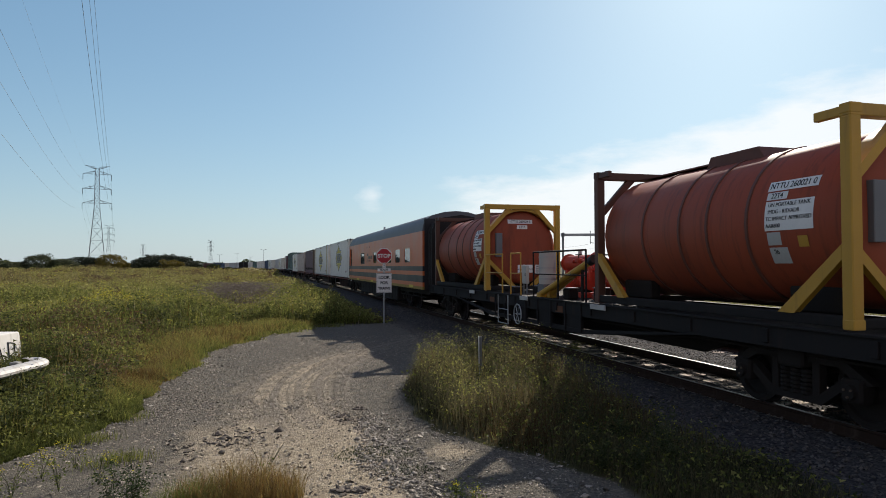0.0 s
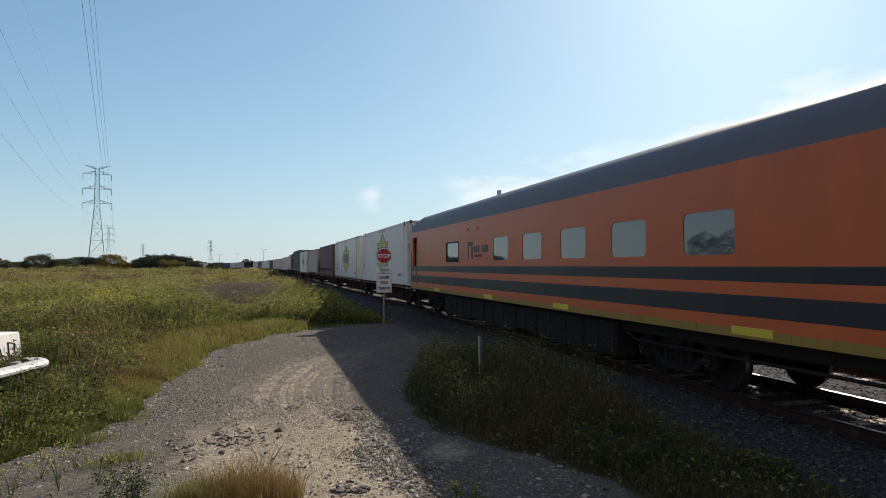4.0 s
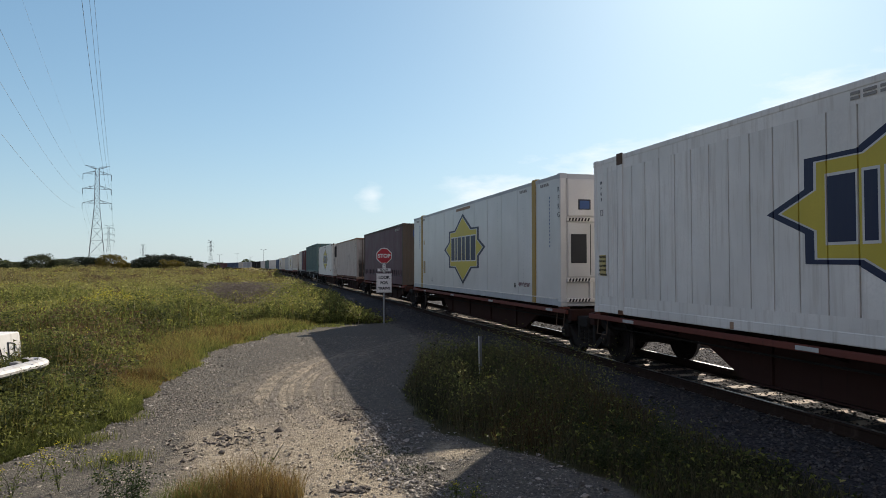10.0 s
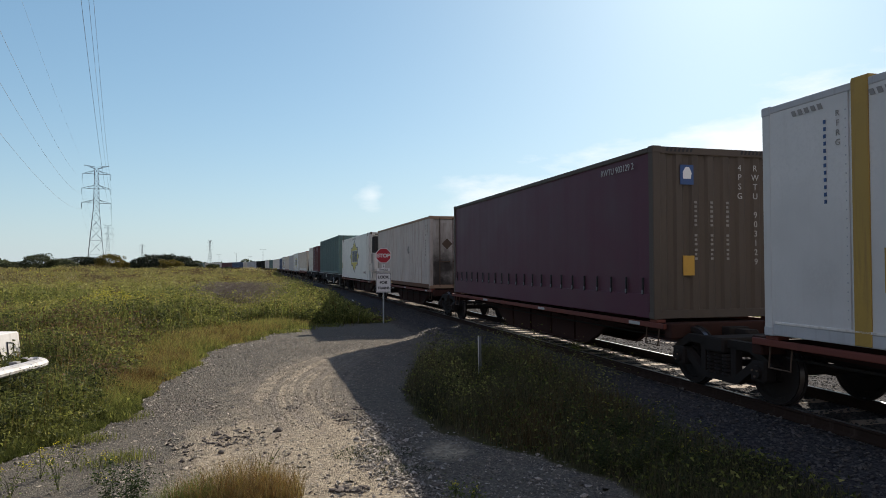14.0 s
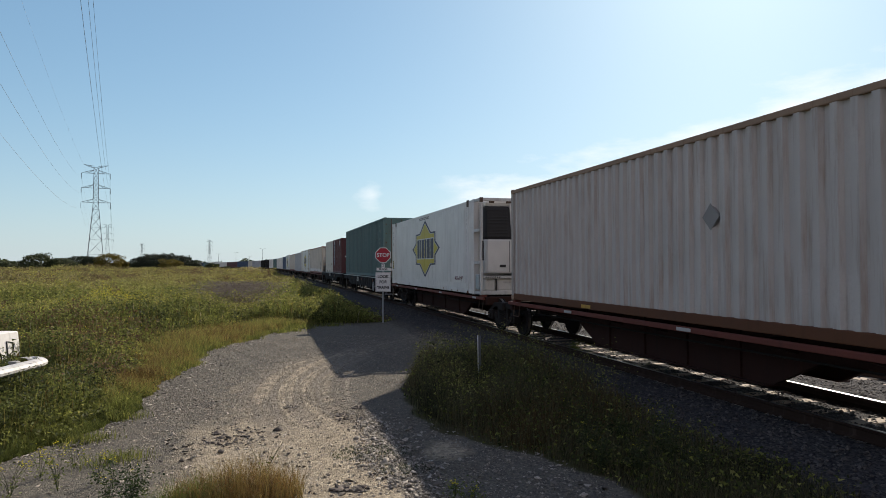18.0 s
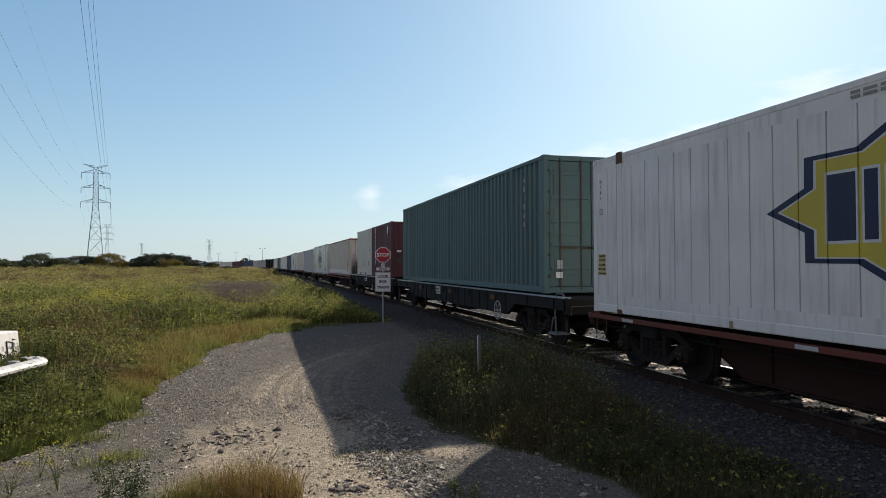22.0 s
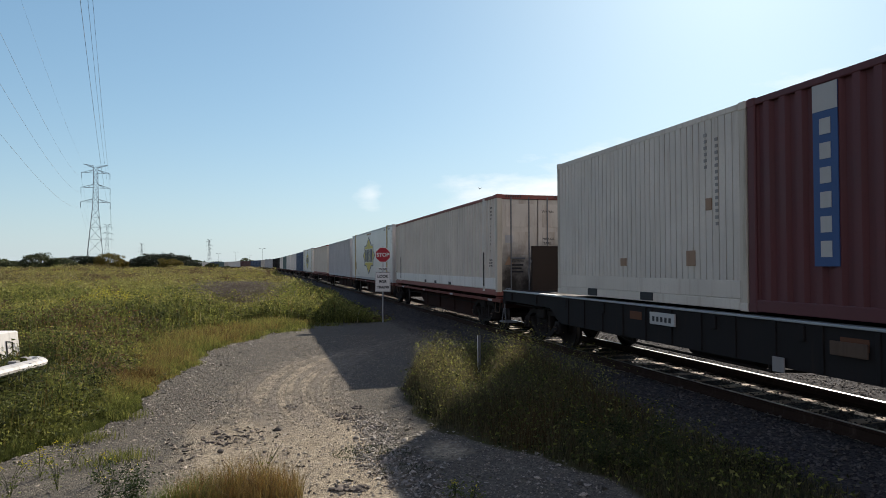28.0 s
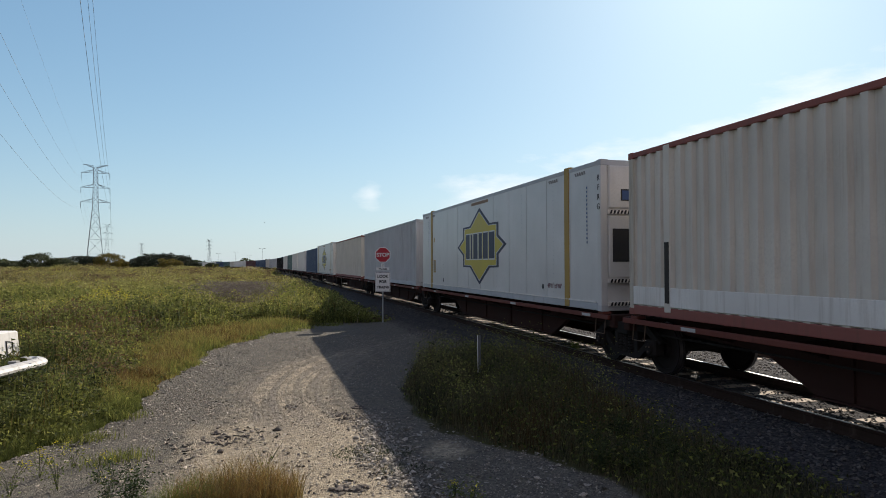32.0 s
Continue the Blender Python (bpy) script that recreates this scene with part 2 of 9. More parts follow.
M["faded_red"] = paint("faded_red", (0.23, 0.075, 0.058), 0.65, amount=0.7, stain=(0.12, 0.06, 0.04))
M["soot"] = paint("soot", (0.03, 0.025, 0.02), 0.8, amount=0.2)
M["timber"] = paint("weathered_post", (0.30, 0.29, 0.27), 0.85, amount=0.3, relief=0.3)


def glass_dark():
    m = bpy.data.materials.new("tinted_window")
    nt, bsdf = nodes_of(m)
    bsdf.inputs["Base Color"].default_value = (0.045, 0.060, 0.070, 1)
    bsdf.inputs["Roughness"].default_value = 0.03
    bsdf.inputs["IOR"].default_value = 1.95
    return m


M["glass"] = glass_dark()


# ---- mesh tools ----
class G:
    """Collects vertices and faces of one mesh."""

    def __init__(self):
        self.v, self.f = [], []

    def add(self, vs, fs):
        o = len(self.v)
        self.v += [tuple(p) for p in vs]
        self.f += [tuple(i + o for i in f) for f in fs]
        return self

    def box(self, x0, y0, z0, x1, y1, z1):
        (x0, x1), (y0, y1), (z0, z1) = sorted((x0, x1)), sorted((y0, y1)), sorted((z0, z1))
        return self.add([(x0, y0, z0), (x1, y0, z0), (x1, y1, z0), (x0, y1, z0), (x0, y0, z1), (x1, y0, z1), (x1, y1, z1), (x0, y1, z1)],
                        [(3, 2, 1, 0), (4, 5, 6, 7), (0, 1, 5, 4), (1, 2, 6, 5), (2, 3, 7, 6), (3, 0, 4, 7)])

    def cbox(self, x0, y0, z0, x1, y1, z1, c=0.01):
        """A box with chamfered upright edges and top and bottom rims."""
        (x0, x1), (y0, y1), (z0, z1) = sorted((x0, x1)), sorted((y0, y1)), sorted((z0, z1))
        c = min(c, (x1 - x0) / 3, (y1 - y0) / 3, (z1 - z0) / 3)

        def ring(d, z):
            return [(x0 + c + d, y0 + d, z), (x1 - c - d, y0 + d, z), (x1 - d, y0 + c + d, z), (x1 - d, y1 - c - d, z),
                    (x1 - c - d, y1 - d, z), (x0 + c + d, y1 - d, z), (x0 + d, y1 - c - d, z), (x0 + d, y0 + c + d, z)]
        e = c * 0.5
        vs = ring(e, z0) + ring(0, z0 + c) + ring(0, z1 - c) + ring(e, z1)
        fs = [tuple(reversed(range(8))), tuple(range(24, 32))]
        for k in range(3):
            fs += [(8 * k + i, 8 * k + (i + 1) % 8, 8 * k + 8 + (i + 1) % 8, 8 * k + 8 + i) for i in range(8)]
        return self.add(vs, fs)

    def cyl(self, p, q, r, n=10, r2=None):
        p, q = Vector(p), Vector(q)
        d = (q - p).normalized()
        a = d.orthogonal().normalized()
        b = d.cross(a)
        r2 = r if r2 is None else r2
        w = [(math.cos(2 * math.pi * i / n), math.sin(2 * math.pi * i / n)) for i in range(n)]
        vs = [p + a * (c * r) + b * (s * r) for c, s in w] + [q + a * (c * r2) + b * (s * r2) for c, s in w]
        return self.add(vs, [(i, (i + 1) % n, n + (i + 1) % n, n + i) for i in range(n)] + [tuple(reversed(range(n))), tuple(range(n, 2 * n))])

    def pipe(self, pts, r, n=8):
        """One continuous tube through the points."""
        pts = [Vector(p) for p in pts]
        o, a = len(self.v), None
        closed = (pts[0] - pts[-1]).length < 1e-6
        last = len(pts) - 1
        for k, p in enumerate(pts):
            q0 = pts[k - 1] if k else (pts[-2] if closed else pts[0])
            q1 = pts[k + 1] if k < last else (pts[1] if closed else pts[-1])
            d = (q1 - q0).normalized()
            a = (a - d * a.dot(d)).normalized() if a else d.orthogonal().normalized()
            b = d.cross(a)
            self.v += [tuple(p + a * (r * math.cos(2 * math.pi * i / n)) + b * (r * math.sin(2 * math.pi * i / n))) for i in range(n)]
        for k in range(last):
            self.f += [(o + k * n + i, o + k * n + (i + 1) % n, o + (k + 1) * n + (i + 1) % n, o + (k + 1) * n + i) for i in range(n)]
        if not closed:
            self.f += [tuple(o + i for i in reversed(range(n))), tuple(o + last * n + i for i in range(n))]
        return self

    def prism(self, poly, axis, a, b):
        """A polygon of 2D points, pushed along axis from a to b. The two other axes keep their order."""
        def at(p, w):
            q = list(p)
            q.insert("xyz".index(axis), w)
            return q
        n = len(poly)
        return self.add([at(p, a) for p in poly] + [at(p, b) for p in poly],
                        [tuple(range(n)), tuple(reversed(range(n, 2 * n)))] + [(i, n + i, n + (i + 1) % n, (i + 1) % n) for i in range(n)])

    def wave(self, line, x_sign, z0, z1, back):
        """An upright sheet along y that follows a line of (y, depth outward), closed at the back."""
        n = len(line)
        vs = [(x_sign * d, y, z) for z in (z0, z1) for y, d in line] + [(x_sign * back, line[0][0], z0), (x_sign * back, line[-1][0], z0),
                                                                       (x_sign * back, line[-1][0], z1), (x_sign * back, line[0][0], z1)]
        fs = [(i, i + 1, n + i + 1, n + i) for i in range(n - 1)]
        fs += [(2 * n, 2 * n + 1, 2 * n + 2, 2 * n + 3), (0, n, 2 * n + 3, 2 * n), (n - 1, 2 * n + 1, 2 * n + 2, 2 * n - 1)]
        return self.add(vs, fs)

    def turn(self, m, start=0):
        self.v[start:] = [tuple(m @ Vector(p)) for p in self.v[start:]]
        return self

    def mesh(self, name, smooth=False):
        me = bpy.data.meshes.new(name)
        me.from_pydata(self.v, [], self.f)
        bm = bmesh.new()
        bm.from_mesh(me)
        bmesh.ops.recalc_face_normals(bm, faces=bm.faces)
        bm.to_mesh(me)
        bm.free()
        if smooth:
            me.polygons.foreach_set("use_smooth", [True] * len(me.polygons))
            me.set_sharp_from_angle(angle=radians(40))
        return me


def part(name, geo, material, parent=None, label="", smooth=False, at=None):
    """Links a mesh as one object under a thing or a part."""
    me = geo if isinstance(geo, bpy.types.Mesh) else geo.mesh(name, smooth)
    if not me.materials:
        me.materials.append(M[material] if isinstance(material, str) else material)
    ob = new(name, me)
    if parent:
        ob.parent = parent
    if at is not None:
        ob.location = at
    return tagged(ob, label)


def thing(name, label, category, group="", kind="", m=None):
    ob = new(name)
    ob.empty_display_size = 0.3
    if m is not None:
        ob.matrix_basis = m
    return tagged(ob, label, category, group, kind)


def text(name, body, size, material, parent, x, y, z, rz=0.0, bold=0.0):
    """Lettering in the built-in font, standing upright and facing -Y, turned by rz."""
    cu = bpy.data.curves.new(name, "FONT")
    cu.body, cu.size, cu.align_x, cu.align_y, cu.extrude, cu.offset = body, size, "CENTER", "CENTER", 0.002, bold
    ob = new(name, cu)
    bpy.context.view_layer.update()
    me = bpy.data.meshes.new_from_object(ob.evaluated_get(bpy.context.evaluated_depsgraph_get()))
    bpy.data.objects.remove(ob)
    me.transform(Matrix.Rotation(radians(90), 4, "X"))
    me.materials.clear()
    me.materials.append(M[material])
    o = new(name, me)
    o.parent = parent
    o.matrix_basis = pose(x, y, z, 0, 0, rz)
    return o


# ---- the ground ----
NEAR_SIDE = 6.389
TRACK_X = NEAR_SIDE + 1.22
# the line ahead: straight past the crossing, a slight bend to the left, straight again, then a long left curve
ARC = np.arange(-140.0, 780.0, 0.5)
HEADING = 0.014 * np.clip((ARC - 25.0) / 40.0, 0, 1) + np.maximum(0, ARC - 172.0) / 1300.0
LINE_X = TRACK_X - np.cumsum(np.sin(HEADING)) * 0.5
LINE_Y = -140.5 + np.cumsum(np.cos(HEADING)) * 0.5


def on_track(a, off=0.0):
    """Place and heading in degrees at the arc length a along the track, off metres to its right."""
    th = float(np.interp(a, ARC, HEADING))
    return float(np.interp(a, ARC, LINE_X)) + off * math.cos(th), float(np.interp(a, ARC, LINE_Y)) + off * math.sin(th), math.degrees(th)


def smooth01(v, a, b):
    k = np.clip((v - a) / (b - a), 0, 1)
    return k * k * (3 - 2 * k)


def track_dist(x, y):
    """Signed distance to the right of the track's centre line, for arrays."""
    return (x - np.interp(y, LINE_Y, LINE_X)) * np.cos(np.interp(y, LINE_Y, HEADING))


def road_left(y):
    """The gravel road's left edge: it comes from beside the camera and swings right to the crossing."""
    return -2.95 + 0.87 * smooth01(y, 8.0, 11.0) + 0.10 * np.maximum(0, y - 11.0) + 4.0 * smooth01(y, 17.3, 31.0) + 0.09 * np.sin(y * 1.3) + 0.06 * np.sin(y * 4.1) + 0.035 * np.sin(y * 11.3 + 1)


def road_right(y):
    """The road's right edge, where the tall grass strip begins."""
    return 2.25 + 1.3 * smooth01(-y, -8.9, -5.8) + 3.2 * smooth01(y, 11.0, 17.5) + 0.07 * np.sin(y * 1.7 + 1) + 0.04 * np.sin(y * 6.3)


def gravel_mask(x, y):
    """1 on the gravel road and the ballast, 0 on soil."""
    lft, rgt = road_left(y), road_right(y)
    road = smooth01(x, lft - 0.3, lft + 0.3) * (1 - smooth01(x, rgt - 0.2, rgt + 0.2)) * (1 - smooth01(y, 24.5, 26.0))
    cross = smooth01(x, 1.0, 2.0) * smooth01(y, 17, 19) * (1 - smooth01(y, 24.5, 26.5)) * (1 - smooth01(x, 15.0, 16.5))
    return np.maximum(road, cross)


def sand_mask(x, y):
    """1 where fine tan dust lies on the road: the near middle and the turning wheel tracks."""
    mid = -0.13 + 0.055 * (y - 11.3) ** 2
    track = np.exp(-((x - mid - 0.5) / 0.95) ** 2) * smooth01(y, 8.0, 9.5) * (1 - smooth01(y, 15.0, 20.0))
    near = smooth01(x, -1.5, -0.1) * (1 - smooth01(x, 1.0, 1.7)) * (1 - smooth01(y, 8.8, 11.5))
    pocket = np.exp(-((x - 2.15) / 0.28) ** 2 - ((y - 7.75) / 0.35) ** 2)
    return np.maximum(np.maximum(0.75 * track, near), pocket) * gravel_mask(x, y)


def wander(x, y, scale, seed):
    """Smooth uneven patches between about -1 and 1."""
    rng = np.random.default_rng(seed)
    v = 0.0
    for k in range(6):
        a, q = rng.uniform(0, 2 * np.pi), scale * (0.6 + 0.45 * k)
        v = v + np.sin(q * (x * np.cos(a) + y * np.sin(a)) + rng.uniform(0, 6.28) + 1.1 * np.sin(0.6 * q * (y * np.cos(a) - x * np.sin(a)) + k)) / (1 + 0.45 * k)
    return v / 2.2


def bed_mask(x, y):
    d = np.abs(track_dist(x, y))
    d2 = np.abs(track_dist(x, y) - 4.0)
    return np.maximum(1 - smooth01(d, 2.3, 3.1), 1 - smooth01(d2, 2.0, 2.8))


def ground_z(x, y):
    z = np.full(np.shape(x), -0.30)
    bed = bed_mask(x, y)
    d = np.abs(track_dist(x, y))
    z = z + bed * (0.13 + 0.03 * smooth01(d, 0.80, 0.95) * (1 - smooth01(d, 1.7, 2.2)))
    field = 1 - smooth01(x, road_left(y) - 3.0, road_left(y) + 0.1)
    z = z + field * (0.05 * np.sin(x * 0.31) * np.sin(y * 0.23) + 0.05)
    z = z + smooth01(-track_dist(x, y), 14.0, 60.0) * smooth01(y, 40.0, 220.0) * (0.9 + 0.35 * np.sin(x * 0.11 + 1) * np.sin(y * 0.06))
    uneven = gravel_mask(x, y) * (0.010 * np.sin(x * 3.1 + 0.7 * np.sin(y * 0.5)) + 0.006 * np.sin(x * 7 + y * 2.3))
    return z + uneven


def axis_steps(lo, hi, fine_lo, fine_hi, step, grow):
    mid = list(np.arange(fine_lo, fine_hi + 1e-6, step))
    up, d = [mid[-1]], step
    while up[-1] < hi:
        d *= grow
        up.append(min(hi, up[-1] + d))
    dn, d = [mid[0]], step
    while dn[-1] > lo:
        d *= grow
        dn.append(max(lo, dn[-1] - d))
    return np.array(dn[:0:-1] + mid + up[1:])


def grid_mesh(name, xs, ys, zf, attrs):
    gx, gy = np.meshgrid(xs, ys)
    gx, gy = gx.ravel(), gy.ravel()
    gz = zf(gx, gy)
    nx, ny = len(xs), len(ys)
    i, j = np.meshgrid(np.arange(nx - 1), np.arange(ny - 1))
    a = (j * nx + i).ravel()
    quads = np.stack([a, a + 1, a + nx + 1, a + nx], 1).astype(np.int32)
    me = bpy.data.meshes.new(name)
    me.vertices.add(len(gx))
    me.vertices.foreach_set("co", np.stack([gx, gy, gz], 1).astype(np.float32).ravel())
    me.loops.add(quads.size)
    me.loops.foreach_set("vertex_index", quads.ravel())
    me.polygons.add(len(quads))
    me.polygons.foreach_set("loop_start", np.arange(0, quads.size, 4, dtype=np.int32))
    me.polygons.foreach_set("loop_total", np.full(len(quads), 4, dtype=np.int32))
    me.update(calc_edges=True)
    for key, fn in attrs.items():
        at = me.attributes.new(key, "FLOAT", "POINT")
        at.data.foreach_set("value", fn(gx, gy).astype(np.float32))
    me.polygons.foreach_set("use_smooth", np.ones(len(quads), dtype=bool))
    return me


def ground_material():
    m = bpy.data.materials.new("gravel_and_soil")
    nt, bsdf = nodes_of(m)
    tc = nt.nodes.new("ShaderNodeTexCoord").outputs["Object"]

    def field_of(name):
        a = nt.nodes.new("ShaderNodeAttribute")
        a.attribute_name = name
        return a.outputs["Fac"]

    def calc(op, a, b=0.0, c=0.0, clamp=False):
        n = nt.nodes.new("ShaderNodeMath")
        n.operation, n.use_clamp = op, clamp
        for k, v in enumerate((a, b, c)):
            if isinstance(v, float):
                n.inputs[k].default_value = v
            else:
                nt.links.new(v, n.inputs[k])
        return n.outputs[0]

    def cells(scale):
        v = nt.nodes.new("ShaderNodeTexVoronoi")
        v.inputs["Scale"].default_value = scale
        nt.links.new(tc, v.inputs["Vector"])
        return v
    big = noise_tex(nt, tc, 0.55, 4)
    mid = noise_tex(nt, tc, 3.0, 5, 0.6)
    fine = noise_tex(nt, tc, 45.0, 4, 0.7)
    grain = noise_tex(nt, tc, 140.0, 3, 0.7)
    vor, cob = cells(58.0), cells(27.0)
    # grey crushed gravel, speckled stone by stone
    grey = mix(nt, ramp(nt, vor.outputs["Color"], 0.15, 0.9), (0.074, 0.069, 0.058), (0.235, 0.215, 0.178))
    grey = mix(nt, ramp(nt, mid, 0.35, 0.68), grey, (0.155, 0.140, 0.112))
    # tan dust with small stones bedded in it
    dust = mix(nt, ramp(nt, mid, 0.3, 0.7), (0.29, 0.242, 0.170), (0.42, 0.355, 0.255))
    dust = mix(nt, ramp(nt, grain, 0.45, 0.95), dust, (0.29, 0.24, 0.175))
    chip = calc("MULTIPLY", ramp(nt, cob.outputs["Color"], 0.62, 0.7), ramp(nt, cob.outputs["Distance"], 0.42, 0.30))
    dust = mix(nt, calc("MULTIPLY", chip, 0.40), dust, (0.50, 0.44, 0.34))
    sand = calc("ADD", field_of("sand"), calc("MULTIPLY_ADD", mid, 0.9, -0.45))
    road = mix(nt, ramp(nt, sand, 0.18, 0.72), grey, dust)
    # wheel tracks that sweep round the bend: streaks along one family of curves
    sep = nt.nodes.new("ShaderNodeSeparateXYZ")
    nt.links.new(tc, sep.inputs[0])
    along = calc("SUBTRACT", sep.outputs["Y"], 11.3)
    centre = calc("MULTIPLY_ADD", calc("MULTIPLY", along, along), 0.055, -0.13)
    steep = calc("SQRT", calc("MULTIPLY_ADD", calc("MULTIPLY", along, along), 0.0121, 1.0))
    across = calc("DIVIDE", calc("SUBTRACT", sep.outputs["X"], centre), steep)
    line = nt.nodes.new("ShaderNodeCombineXYZ")
    nt.links.new(calc("MULTIPLY", across, 1.0), line.inputs[0])
    nt.links.new(calc("MULTIPLY", along, 0.035), line.inputs[1])
    streak = noise_tex(nt, line.outputs[0], 5.5, 2, 0.5)
    reach = calc("MULTIPLY", ramp(nt, calc("ABSOLUTE", calc("SUBTRACT", across, 0.6)), 0.9, 2.1, (1, 1, 1, 1), (0, 0, 0, 1)), ramp(nt, calc("MULTIPLY", sep.outputs["Y"], 0.05), 0.43, 0.54))
    road = mix(nt, calc("MULTIPLY", calc("MULTIPLY", ramp(nt, streak, 0.52, 0.60), reach), 0.70), road, (0.36, 0.31, 0.245))
    road = mix(nt, calc("MULTIPLY", calc("MULTIPLY", ramp(nt, streak, 0.48, 0.38), reach), 0.55), road, (0.15, 0.132, 0.11))
    road = mix(nt, 1.0, road, ramp(nt, cob.outputs["Color"], 0.15, 0.85, (0.70, 0.70, 0.72, 1), (1.06, 1.05, 1.02, 1)), "MULTIPLY")
    soil = mix(nt, ramp(nt, mid, 0.3, 0.7), (0.045, 0.04, 0.022), (0.10, 0.085, 0.045))
    soil = mix(nt, ramp(nt, big, 0.4, 0.7), soil, (0.07, 0.075, 0.025))
    edge = calc("MULTIPLY_ADD", mid, 0.9, calc("SUBTRACT", field_of("gravel"), 0.45), True)
    c = mix(nt, ramp(nt, edge, 0.3, 0.6), soil, road)
    ballast = mix(nt, ramp(nt, cells(36.0).outputs["Color"], 0.1, 0.9), (0.022, 0.022, 0.025), (0.085, 0.08, 0.078))
    c = mix(nt, field_of("bed"), c, ballast)
    nt.links.new(c, bsdf.inputs["Base Color"])
    bsdf.inputs["Roughness"].default_value = 0.95
    bsdf.inputs["Specular IOR Level"].default_value = 0.08
    rise = calc("ADD", calc("ADD", calc("MULTIPLY", vor.outputs["Distance"], -0.8), fine), calc("MULTIPLY", calc("MULTIPLY", streak, reach), 1.6))
    bump(nt, bsdf, calc("ADD", rise, calc("MULTIPLY", mid, 1.2)), 0.9, 0.025)
    return m


ground = new("ground", grid_mesh("ground", axis_steps(-2500, 2500, -9, 14, 0.10, 1.16), axis_steps(-400, 4500, 2.5, 32, 0.12, 1.12), ground_z,
                                 {"gravel": gravel_mask, "bed": bed_mask, "sand": sand_mask}))
ground.data.materials.append(ground_material())
tagged(ground, "gravel road, bare soil and grassland beside the railway", "ground", kind="structure")


# ---- the track ----
def track_sweep(profile, a0, a1, off0, name, material):
    """Sweeps a rail's section of (offset, z) along the track."""
    g = G()
    marks = list(np.arange(a0, a1, 6.0))
    n = len(profile)
    for a in marks:
        for o, z in profile:
            x, y, _ = on_track(a, off0 + o)
            g.v.append((x, y, z))
    for k in range(len(marks) - 1):
        g.f += [(k * n + i, k * n + (i + 1) % n, (k + 1) * n + (i + 1) % n, (k + 1) * n + i) for i in range(n)]
    return g


RAIL = [(-0.07, -0.16), (0.07, -0.16), (0.07, -0.15), (0.01, -0.12), (0.01, -0.045), (0.036, -0.03), (0.036, -0.006), (-0.036, -0.006), (-0.036, -0.03), (-0.01, -0.045), (-0.01, -0.12), (-0.07, -0.15)]
HEAD = [(-0.030, -0.010), (0.030, -0.010), (0.030, -0.004), (0.017, 0.0), (-0.017, 0.0), (-0.030, -0.004)]


def railway(centre, what):
    tr = thing("railway_track", what, "railway track", kind="structure")
    for o in (-0.7525, 0.7525):
        r = part("rail", track_sweep(RAIL, -80, 700, centre + o, "rail", "rail_side"), "rail_side", tr)
        part("rail_head", track_sweep(HEAD, -80, 700, centre + o, "rail_head", "steel"), "steel", r, "polished running surface")
    return tr


track_near = railway(0.0, "standard-gauge steel track on concrete sleepers in ballast")
track_far = railway(4.0, "second steel track beyond the train on concrete sleepers")


# ---- the train ----
RUN = []


def carried_by_train(ob, u, z, off=0.0):
    """Notes a thing of the train: u is where its middle stands on the track at 16 s."""
    RUN.append((ob, u, z, off))
    ob.matrix_basis = pose(TRACK_X, u, z)
    return ob


def travelled(t):
    d = t - 16.0
    return 5.31 * d + 0.00327 * d * d


def corrugation(y0, y1, pitch, depth, out, land=0.36):
    n = max(1, round((y1 - y0) / pitch))
    p = (y1 - y0) / n
    line = []
    for i in range(n):
        a = y0 + i * p
        line += [(a, out), (a + p * land, out), (a + p * 0.5, out - depth), (a + p * (0.5 + land), out - depth)]
    return line + [(y1, out)]


def grooves(y0, y1, pitch, out, w=0.016, d=0.022):
    n = max(1, round((y1 - y0) / pitch))
    p = (y1 - y0) / n
    line = [(y0, out)]
    for i in range(1, n):
        a = y0 + i * p
        line += [(a - w, out), (a - w * 0.7, out - d), (a + w * 0.7, out - d), (a + w, out)]
    return line + [(y1, out)]


STAR_EDGE = [(-2.32, 0.0), (-1.69, 0.27), (-1.685, 0.64), (-0.95, 0.65), (0.0, 1.16), (0.95, 0.65), (1.685, 0.64), (1.69, 0.27), (2.32, 0.0)]
BLOCK_EDGE = [(-1.0, 1.0), (1.0, 1.0)]


def painted(edge, x, proud, cy, cz, ky, kz, cuts, w=0.011, d=0.033):
    """A flat shape on a grooved wall: one sheet of paint that follows every groove down and up again."""
    ey, ez = [cy + a * ky for a, b in edge], [b * kz for a, b in edge]
    line = [(y, 0.0) for y in ey if all(abs(y - c) > w for c in cuts)]
    for c in cuts:
        line += [(y, q) for y, q in ((c - w, 0.0), (c - 0.7 * w, d), (c + 0.7 * w, d), (c + w, 0.0)) if ey[0] < y < ey[-1]]
    line.sort()
    g = G()
    for y, q in line:
        h = float(np.interp(y, ey, ez)) + 0.0005
        g.v += [(x - proud + q, y, cz - h), (x - proud + q, y, cz + h), (x + 0.05, y, cz + h), (x + 0.05, y, cz - h)]
    for k in range(len(line) - 1):
        a, b = 4 * k, 4 * k + 4
        g.f += [(a, a + 1, b + 1, b), (a + 1, a + 2, b + 2, b + 1), (a + 2, a + 3, b + 3, b + 2), (a + 3, a, b, b + 3)]
    n = 4 * (len(line) - 1)
    g.f += [(3, 2, 1, 0), (n, n + 1, n + 2, n + 3)]
    return g


